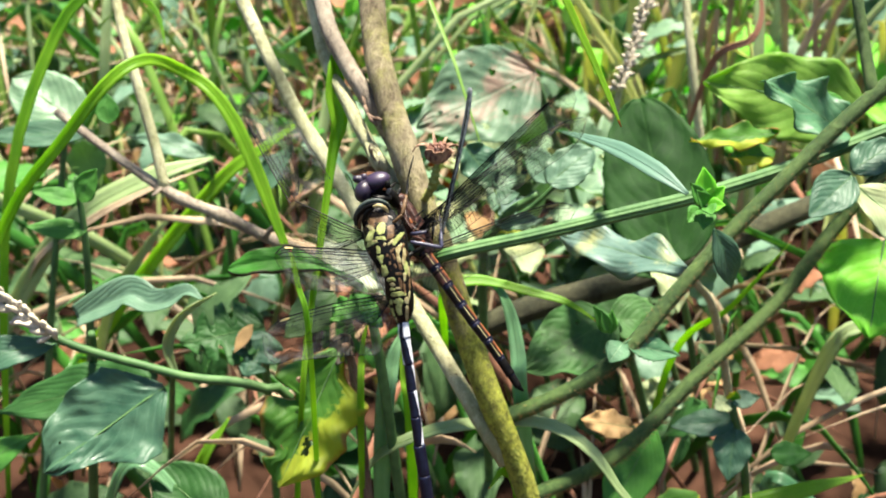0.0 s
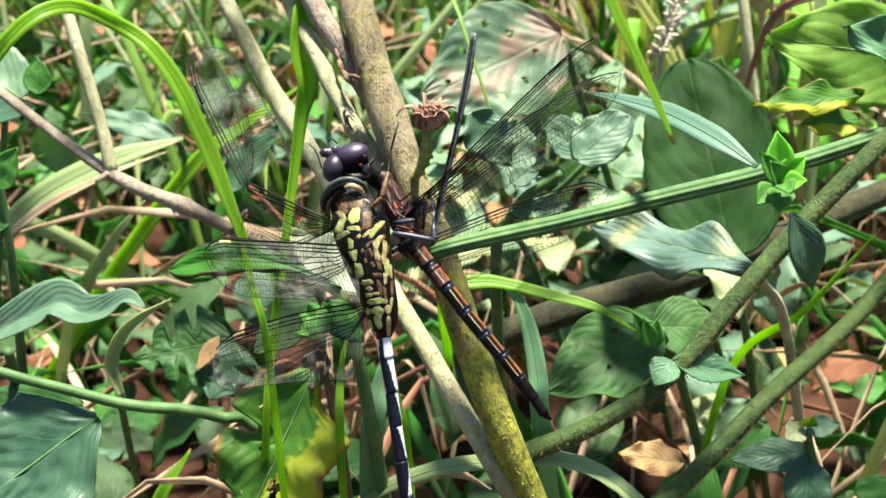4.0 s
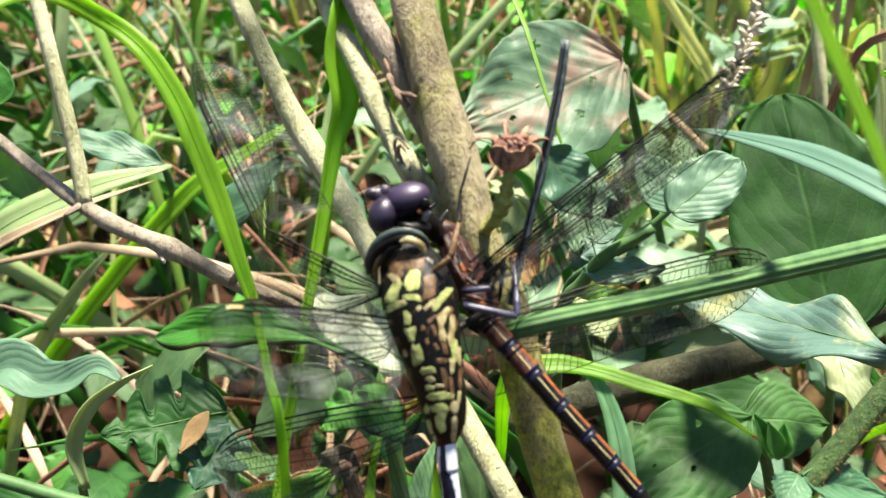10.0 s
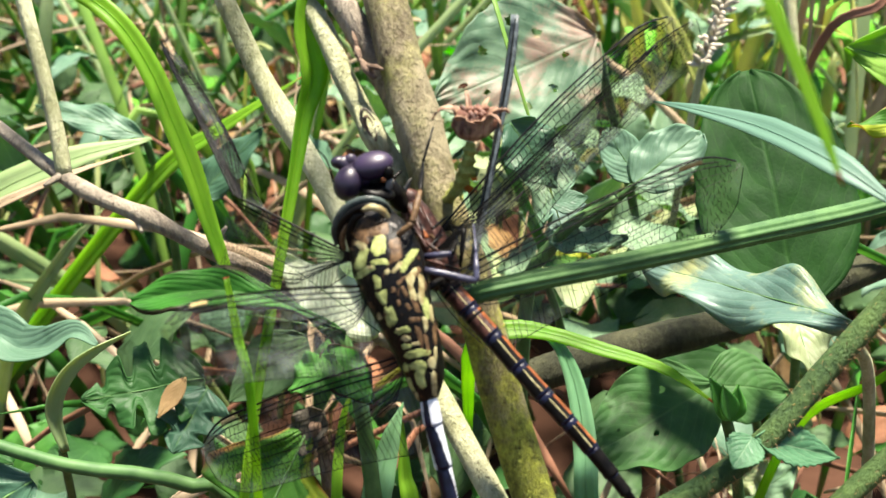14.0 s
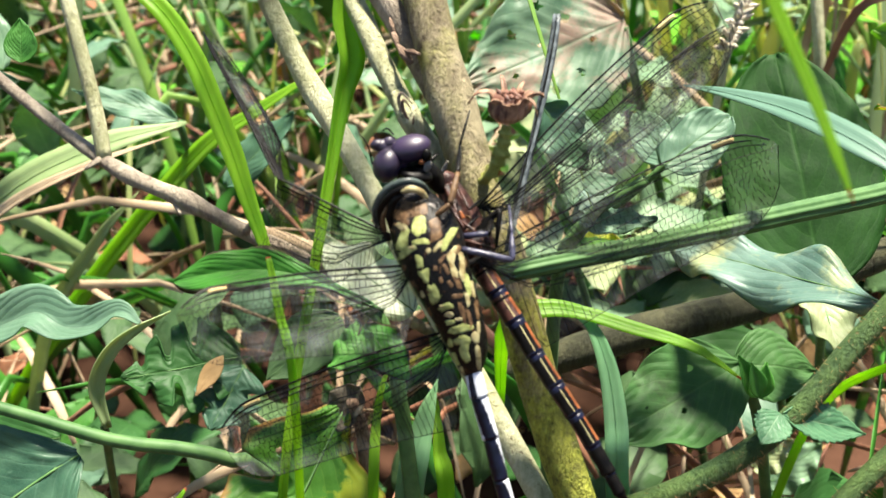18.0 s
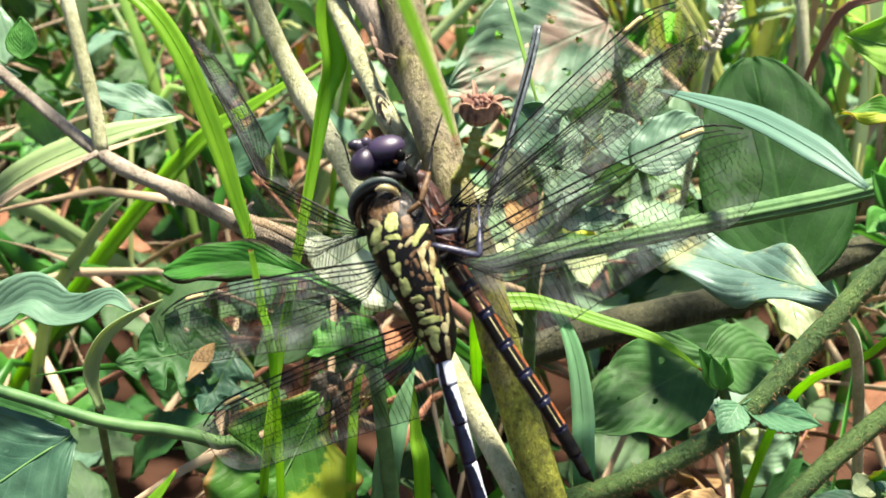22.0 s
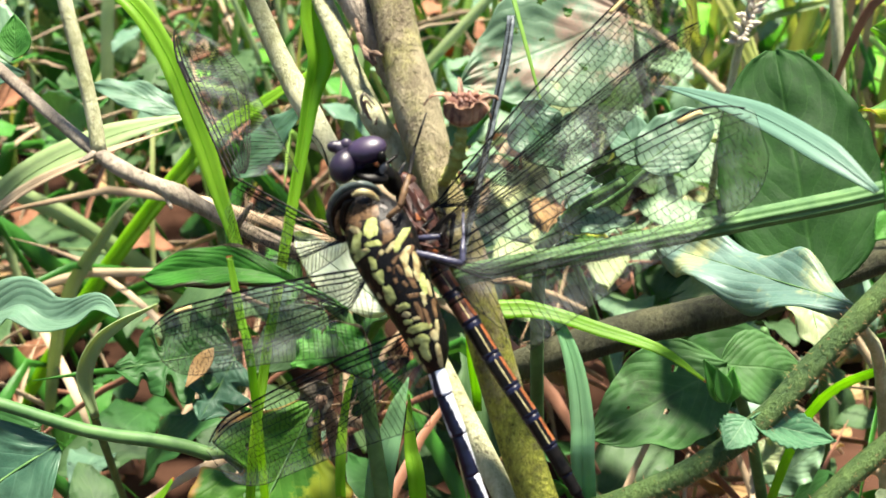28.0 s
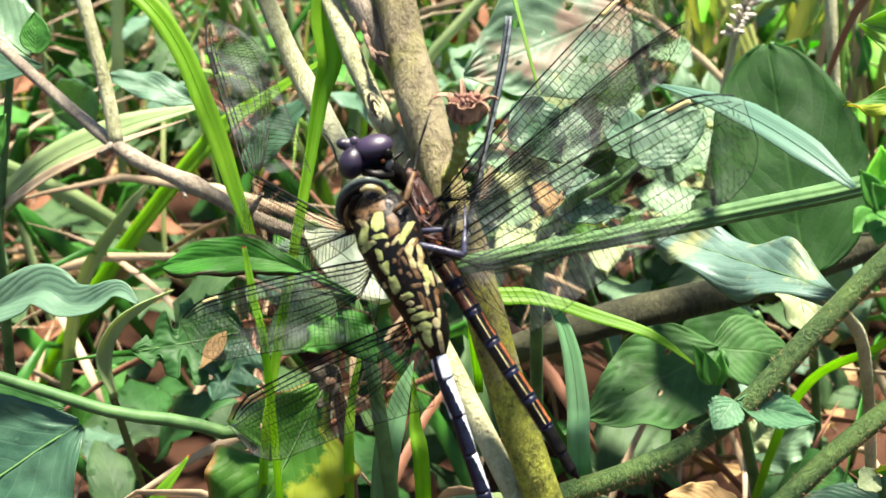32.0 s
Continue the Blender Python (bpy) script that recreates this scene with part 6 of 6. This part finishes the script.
# hind body: a chain of slender segments
TAIL = [(0.0018, 0.0777, 0.0972), (0.0025, 0.0765, 0.0944), (0.0034, 0.0754, 0.0913), (0.0042, 0.0742, 0.0882), (0.0051, 0.0731, 0.0850), (0.0060, 0.0720, 0.0815), (0.0071, 0.0708, 0.0778), (0.0083, 0.0695, 0.0735), (0.0092, 0.0684, 0.0704)]
abdomen = part("abdomen", tube(bmesh.new(), TAIL, [0.0005, 0.00055, 0.0006, 0.0006, 0.0005], steps=30, sides=10, ref=TO_CAMERA), NAVY, hunter, "slender blue-black abdomen with white marks")
for k in range(8):
    a, b = Vector(TAIL[k]), Vector(TAIL[k + 1])
    wide = (0.00072, 0.00066, 0.00062, 0.00062, 0.00066, 0.00078, 0.0008, 0.0007)[k]
    ends = (0.99, 1.0, 1.0, 1.01) if k else (0.75, 0.92, 1.0, 1.0)

    def paint(f, r, k=k):
        if k == 0:
            return 0 if 0.02 < r < 0.10 + 0.06 * f else 1
        if k < 5:
            wedge = (0.03 + 0.1 * f, 0.10 + 0.15 * f, 0.06 + 0.13 * f, 0.25 - 0.2 * f)[k - 1]
            return 1 if 0.5 < r < 1 - wedge else (1 if k == 1 and 0.22 - 0.1 * f < r < 0.5 - 0.25 * f else 0)
        return 1 if k == 7 and f > 0.75 else 0
    bm = tube(bmesh.new(), [a, a.lerp(b, 0.33), a.lerp(b, 0.66), a.lerp(b, 0.995)], [wide * e for e in ends], steps=14, sides=40, rough=0.03, ref=TO_CAMERA, paint=paint)
    part("segment", bm, [NAVY, WHITE], abdomen)
for dx in (-8, 8):
    p = Vector(TAIL[-1])
    part("claspers", tube(bmesh.new(), [p, p + Vector((0.0003 + dx * 0.00002, -0.0002, -0.0009)), p + Vector((0.0005 + dx * 0.00003, -0.0003, -0.0016))], [0.0003, 0.00028, 0.00012], steps=6, sides=7), WHITE, abdomen, "pale tail clasper")


def leg(owner, points, radii, mats, name="leg"):
    """A jointed leg: thigh, shin and foot."""
    first = None
    for k in range(len(points) - 1):
        a, b = Vector(points[k]), Vector(points[k + 1])
        bm = tube(bmesh.new(), [a, a.lerp(b, 0.5) + TO_CAMERA * 0.0002, b], [radii[k], radii[k] * 1.1, radii[k + 1]], steps=8, sides=8, rough=0.1)
        one = part(name if first is None else ("shin" if k == 1 else "foot"), bm, mats[min(k, len(mats) - 1)], first or owner)
        first = first or one
    return first


leg(hunter, [(-0.0009, 0.0814, 0.1074), (0.0003, 0.0812, 0.1086), (0.0009, 0.0833, 0.1102), (0.0011, 0.0870, 0.1108), (0.0019, 0.0893, 0.1127)], [0.0002, 0.00024, 0.00018, 0.0001, 0.00006], [TAN, TAN, BLACK, BLACK])
leg(hunter, [(-0.0008, 0.0805, 0.1063), (-0.0001, 0.0805, 0.1071), (0.0005, 0.0818, 0.1077)], [0.00009, 0.00008, 0.00006], [BLACK, BLACK])
leg(hunter, [(0.0012, 0.0804, 0.1052), (0.0050, 0.0800, 0.1045), (0.0050, 0.0819, 0.1058), (0.0049, 0.0847, 0.1067)], [0.00025, 0.00024, 0.00011, 0.00008], [STEEL, STEEL, STEEL])
leg(hunter, [(0.0012, 0.0826, 0.1051), (0.0032, 0.0823, 0.1055), (0.0037, 0.0851, 0.1054), (0.0030, 0.0874, 0.1054)], [0.00022, 0.00022, 0.00012, 0.0001], [STEEL, BLACK])
leg(hunter, [(0.0007, 0.0812, 0.1027), (0.0029, 0.0836, 0.1028), (0.0040, 0.0860, 0.1030)], [0.00028, 0.00022, 0.0001], [BLACK, BLACK])
leg(hunter, [(-0.0037, 0.0863, 0.1074), (-0.0022, 0.0888, 0.1077), (-0.0006, 0.0899, 0.1087)], [0.00022, 0.0002, 0.0001], [BLACK, BLACK])
prey = thing("dragonfly", "brown dragonfly with an orange abdomen held by the hunter", "dragonfly", (0.0024, 0.0849, 0.1031))
prey_bm = tube(bmesh.new(), [(0.0002, 0.0881, 0.1066), (0.0010, 0.0870, 0.1056), (0.0019, 0.0858, 0.1043), (0.0026, 0.0848, 0.1029), (0.0030, 0.0840, 0.1015)], [0.0008, 0.0011, 0.0014, 0.0014, 0.0012, 0.0011], steps=44, sides=30, rough=0.45, ref=TO_CAMERA)
prey_bm.normal_update()
prey_tree = BVHTree.FromBMesh(prey_bm)
prey_thorax = part("thorax", prey_bm, MAROON, prey, "dark brown hairy thorax")
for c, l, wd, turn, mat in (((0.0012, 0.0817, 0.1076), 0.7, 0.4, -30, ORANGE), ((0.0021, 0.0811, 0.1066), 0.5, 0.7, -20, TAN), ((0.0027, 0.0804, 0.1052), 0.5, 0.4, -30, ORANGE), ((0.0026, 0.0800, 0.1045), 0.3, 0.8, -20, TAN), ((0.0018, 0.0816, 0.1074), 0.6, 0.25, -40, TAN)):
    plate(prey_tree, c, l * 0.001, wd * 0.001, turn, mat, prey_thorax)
part("head", blob((0.0001, 0.0885, 0.1069), (0.0009, 0.0009, 0.0009), bumps=0.2), MAROON, prey)
PTAIL = [(0.0026, 0.0839, 0.1018), (0.0039, 0.0825, 0.1001), (0.0053, 0.0810, 0.0983), (0.0068, 0.0794, 0.0962), (0.0083, 0.0778, 0.0943), (0.0097, 0.0765, 0.0925), (0.0111, 0.0753, 0.0904), (0.0123, 0.0742, 0.0885), (0.0131, 0.0734, 0.0872)]
pabdomen = part("abdomen", tube(bmesh.new(), PTAIL, [0.0006, 0.0006, 0.00055, 0.0005, 0.0004], steps=30, sides=10, ref=TO_CAMERA), MAROON, prey, "orange-brown abdomen with black rings")
for k in range(8):
    a, b = Vector(PTAIL[k]), Vector(PTAIL[k + 1])
    wide = (0.00086, 0.0008, 0.00076, 0.00072, 0.0007, 0.00066, 0.0006, 0.0005)[k]

    def paint(f, r, k=k):
        if k >= 6:
            return 1 if f < 0.06 else 4
        if f < 0.1 or f > 0.88:
            return 1
        if k < 2 and 0.2 < f < 0.26:
            return 4
        if 0.785 < r < 0.88:
            return 2
        if 0.96 < r < 0.985:
            return 3
        if 0.15 < r < 0.5:
            return 0
        return 4 if k > 1 else 0
    bm = tube(bmesh.new(), [a, a.lerp(b, 0.33), a.lerp(b, 0.66), a.lerp(b, 0.995)], [wide * 1.0, wide, wide * 0.98, wide * 1.02], steps=12, sides=48, rough=0.03, ref=TO_CAMERA, paint=paint)
    part("segment", bm, [MAROON, NAVY, ORANGE, CREAM, BLACK], pabdomen)
part("claspers", tube(bmesh.new(), [PTAIL[-1], (0.0137, 0.0731, 0.0866)], [0.00045, 0.00012], steps=6, sides=8), BLACK, pabdomen)
# wings of both
wing(prey, (-0.0036, 0.0821, 0.1052), (-0.0137, 0.0875, 0.1075), (-0.0064, 0.0818, 0.0997), 0.0062, u0=0.0, u1=0.5, broad=False, seed=2)
prey_bent = wing(prey, (-0.0136, 0.0874, 0.1075), (-0.0224, 0.1042, 0.1145), (-0.0195, 0.1159, 0.1067), 0.0062, broad=False, dark=True, u0=0.5, u1=1.0, seed=3, label="wing bent upright at its joint")
left_fore = wing(hunter, (-0.0021, 0.0810, 0.1035), (-0.0206, 0.0759, 0.1035), (-0.0148, 0.0738, 0.0978), 0.0068, seed=4)
prey_right = wing(prey, (0.0010, 0.0832, 0.1041), (0.0223, 0.0941, 0.1188), (0.0104, 0.0890, 0.1061), 0.0034, dark=True, seed=5, broad=False, fade=0.95)
right_hind = wing(hunter, (0.0020, 0.0825, 0.1029), (0.0273, 0.0847, 0.1134), (0.0097, 0.0813, 0.0969), 0.0105, seed=6)

right_fore = wing(hunter, (0.0023, 0.0863, 0.1054), (0.0215, 0.0972, 0.1204), (0.0102, 0.0912, 0.1040), 0.0085, seed=7)
left_hind = wing(hunter, (0.0007, 0.0795, 0.0987), (-0.0185, 0.0733, 0.0930), (-0.0037, 0.0752, 0.0903), 0.0078, seed=8)
prey_edge = wing(prey, (0.0048, 0.0847, 0.1027), (0.0086, 0.0961, 0.1185), (0.0079, 0.1043, 0.0986), 0.0003, dark=True, seed=9, broad=False, label="dusky wing folded edge-on", skin=DUSK, fade=0.45)
leg(prey, [(0.0029, 0.0849, 0.1051), (0.0042, 0.0845, 0.1064), (0.0039, 0.0831, 0.1039)], [0.0002, 0.00018, 0.0001], [BLACK, BLACK])

for pts in ([(0.0003, 0.0847, 0.1067), (0.0014, 0.0829, 0.1056), (0.0026, 0.0843, 0.1060)], [(0.0007, 0.0842, 0.1059), (0.0023, 0.0824, 0.1056), (0.0037, 0.0838, 0.1051)], [(0.0010, 0.0863, 0.1074), (0.0018, 0.0842, 0.1066), (0.0030, 0.0868, 0.1063)], [(0.0012, 0.0825, 0.1049), (0.0027, 0.0818, 0.1048), (0.0039, 0.0830, 0.1037)]):
    leg(prey, pts, [0.00012, 0.00011, 0.00006], [MAROON, BLACK])


def swing(p, degrees_):
    """A turn about the view line through p."""
    return Matrix.Translation(p) @ Matrix.Rotation(radians(degrees_), 4, TO_CAMERA) @ Matrix.Translation(-Vector(p))


def wing_frame(axis, chord):
    """The turn that lays x along a wing and y along its chord."""
    x = Vector(axis).normalized()
    y = (Vector(chord) - x * x.dot(Vector(chord))).normalized()
    return Matrix((x, y, x.cross(y))).transposed()


def motions():
    neck, grip = Vector((-0.0022, 0.0849, 0.1071)), Vector((0.0023, 0.0849, 0.1031))
    rows = [(0, -9), (2.5, -9), (5, -10), (8, -9.4), (10, -8.8), (11, -7.5), (12, -5), (12.5, -1), (13, -2), (15.5, -3), (16, -4.5), (16.5, -1), (17, 0), (19, 0), (21, 0.4), (24, 0.7), (25, 4.6), (26.5, 4.2), (30, 4), (32, 3.5)]
    for one in (thorax, abdomen):
        walk(one, [(t, swing(neck, a)) for t, a in rows])
    walk(pabdomen, [(t, swing(grip, a)) for t, a in [(0, 3), (2.5, 4), (5, 6.5), (9, 9.5), (13, 11), (15.5, 7), (16, 5.5), (17, 2), (18, 1), (19, 0), (21, 1.5), (23, 3), (26, 2), (30, 3), (32, 2.5)]])
    # wing, joint, to which side its rear edge lies, whether the joint goes with the body, turns about the wing's own line,
    # and (seconds, way from joint to tip in mm)
    flights = [
        (left_fore, (-0.0021, 0.081, 0.1035), (0, 0, -1), True, {0: 30, 5: 30, 9: 20, 11: 10},
         [(0, -11.7, -12.7, 8.3), (5, -11.7, -12.7, 8.3), (9, -11.9, -12.2, 8.8), (11, -12.9, -11.6, 8.3), (13, -13.4, -12.5, 5.8), (16, -13.4, -12.4, 6), (19, -17.9, -6.8, 1.4), (23, -18.7, -0.8, -4.1), (26, -18.6, -0.4, -4.6), (30, -18.4, 1.1, -5.3), (32, -18, 2, -6.3)]),
        (left_hind, (0.0007, 0.0795, 0.0987), (0.4, 0, -1), True, {0: 25, 5: 25},
         [(0, -18.2, 6.9, -7.8), (5, -18.2, 6.9, -7.8), (9, -18.1, 6.5, -8.3), (11, -18.5, 5.4, -8.2), (13, -17.9, 3.5, -10.3), (16, -18.5, 3.5, -9.2), (19, -19.6, -3.3, -6.6), (23, -19.2, -3.3, -7.7), (26, -18.4, -0.4, -10), (30, -18.4, -1.4, -10), (32, -18, 0.4, -10.7)]),
        (right_hind, (0.002, 0.0825, 0.1029), (0.2, 0, -1), True, {0: 55, 5: 55, 9: 50, 11: 50, 13: 45, 16: 35, 19: 20},
         [(0, 22.3, 14.2, -0.4), (5, 22.3, 14.2, -0.4), (9, 24.1, 10.9, 0.4), (11, 25, 8.6, 2.3), (13, 23.7, 9.4, 7.4), (16, 24.3, 8.4, 6.6), (19, 23.4, 9.6, 7.9), (20, 23.6, 8.4, 8.5), (23, 23.4, 6, 10.8), (26, 23, 8.8, 9.7), (30, 22.7, 4.6, 12.9), (32, 22.1, 2.2, 14.4)]),
        (right_fore, (0.0023, 0.0863, 0.1054), (1, 0, -1), True, {0: 60, 9: 60, 13: 50, 16: 40},
         [(0, 22, 10.5, 10.7), (9, 22, 10.5, 10.7), (13, 18, 13.1, 14.8), (16, 19, 12.8, 13.7), (19, 18.5, 12.5, 14.6), (20, 18.5, 12.3, 14.8), (23, 18.7, 11, 15.6), (26, 17.7, 10.7, 16.9), (30, 17.3, 13.7, 15), (32, 17.3, 12.4, 16.1)]),
        (prey_right, (0.001, 0.0832, 0.1041), (1, 0, -1), False, {},
         [(0, 18.1, 0, 19), (5, 16.7, -5.4, 19.5), (9, 19.7, 2.7, 17.1), (11, 19.4, 6.8, 16.3), (13, 18.7, 8.6, 16.2), (16, 19.9, 9.2, 14.4), (19, 19.9, 10.4, 13.5), (20, 20.2, 9, 14.1), (23, 20.3, 6.6, 15.2), (26, 20.3, 7.3, 14.9), (30, 19.9, 5.3, 16.2), (32, 19.8, 5.5, 16.3)]),
        (prey_bent, (-0.0136, 0.0874, 0.1075), (1, 0, 0), False, {11: 45, 13: 75, 16: 80, 19: 75, 23: 72, 26: 65, 30: 10, 32: 35},
         [(0, -8.7, 16.7, 7.3), (5, -8.3, 17, 7), (9, -8.3, 17, 7), (11, -8.8, 16.7, 7.1), (13, -8.8, 16.4, 7.9), (16, -8.6, 17, 6.8), (19, -8.8, 16.6, 7.3), (23, -9.4, 16.4, 7.1), (26, -9.1, 16.6, 7.2), (30, -9.4, 16.9, 5.9), (32, -7.6, 17.2, 7.6)]),
        (prey_edge, (0.0048, 0.0847, 0.1027), (1, 0, 0), False, {0: 60, 5: 60, 9: 60, 11: 62, 13: 65, 16: 65, 19: 68, 23: 68, 26: 68, 30: 68, 32: 68},
         [(0, 4.1, 6.9, 18.1), (5, 4.5, 6, 18.4), (9, 3.6, 5.2, 18.8), (11, 3.3, 5.6, 18.7), (13, 2.6, 7.6, 18.2), (16, 3.8, 10, 16.7), (19, 4, 12.5, 14.9), (23, 5.1, 11.6, 15.3), (26, 3.6, 12.7, 14.8), (30, 3.1, 11.3, 16), (32, 3.2, 11.5, 15.9)]),
    ]
    turned = [r[0] for r in rows], [r[1] for r in rows]
    for one, joint, rear, with_body, rolls, ways in flights:
        joint = Vector(joint)
        rest = wing_frame(one.data["axis"], one.data["chord"])
        path = []
        when, turns = [row[0] for row in ways], [rolls.get(row[0], 0) for row in ways]
        for t in np.arange(0, 32.1, 0.5):
            way = Vector([float(np.interp(t, when, [row[k] for row in ways])) for k in (1, 2, 3)]).normalized()
            flat = TO_CAMERA.cross(way)
            flat = -flat if flat.dot(Vector(rear)) < 0 else flat
            root = swing(neck, float(np.interp(t, *turned))) @ joint if with_body else joint
            turn = Matrix.Rotation(radians(float(np.interp(t, when, turns))), 3, way) @ wing_frame(way, flat) @ rest.inverted()
            path.append((float(t), Matrix.Translation(root) @ turn.to_4x4() @ Matrix.Translation(-joint)))
        walk(one, path)
    sway = [(0, (0.0054, 0.0042, 0.0077)), (1, (0.0041, 0.0063, 0.0117)), (2.5, (0.0048, 0.0027, 0.0049)), (4.5, (0.0054, 0.0013, 0.0022)), (5, (0.0051, 0.0008, 0.0013)), (6, (0.0032, 0.002, 0.0039)), (9, (0.0044, 0.0003, 0.0007)), (11, (0.0031, 0.0023, 0.0017)), (13, (0.0036, 0.0019, 0.0027)), (16, (0.0043, 0.0004, 0.0005)), (17, (0.0025, 0.0004, 0.0001)), (18, (0.0031, 0.0007, 0.0005)), (19, (0.0, 0.0, 0.0)), (19.5, (-0.002, 0.0002, 0.0009)), (20, (-0.0058, -0.0005, 0.0013)), (20.5, (-0.0063, -0.0008, 0.0012)), (21, (-0.0039, -0.0004, 0.0045)), (21.5, (-0.0102, -0.0013, 0.0029)), (22, (-0.0139, -0.0006, 0.0046)), (22.5, (-0.0133, -0.0007, 0.0044)), (23, (-0.0065, -0.0004, 0.0047)), (23.5, (-0.0079, 0.0005, 0.0027)), (24, (-0.0109, 0.0006, 0.0034)), (24.5, (-0.0102, 0.0013, 0.0039)), (25, (-0.004, 0.0087, 0.0155)), (26, (-0.0009, 0.0089, 0.0158)), (28, (0.0031, 0.0069, 0.0099)), (28.5, (0.0005, 0.0043, 0.0058)), (29, (0.0073, 0.0034, 0.0046)), (29.5, (0.007, 0.0022, 0.0037)), (30, (0.0071, 0.0072, 0.0136)), (32, (0.0081, 0.0055, 0.0139))]
    here = near_blade.location.copy()
    walk(near_blade, [(t, Matrix.Translation(here + Vector(d))) for t, d in sway])


motions()
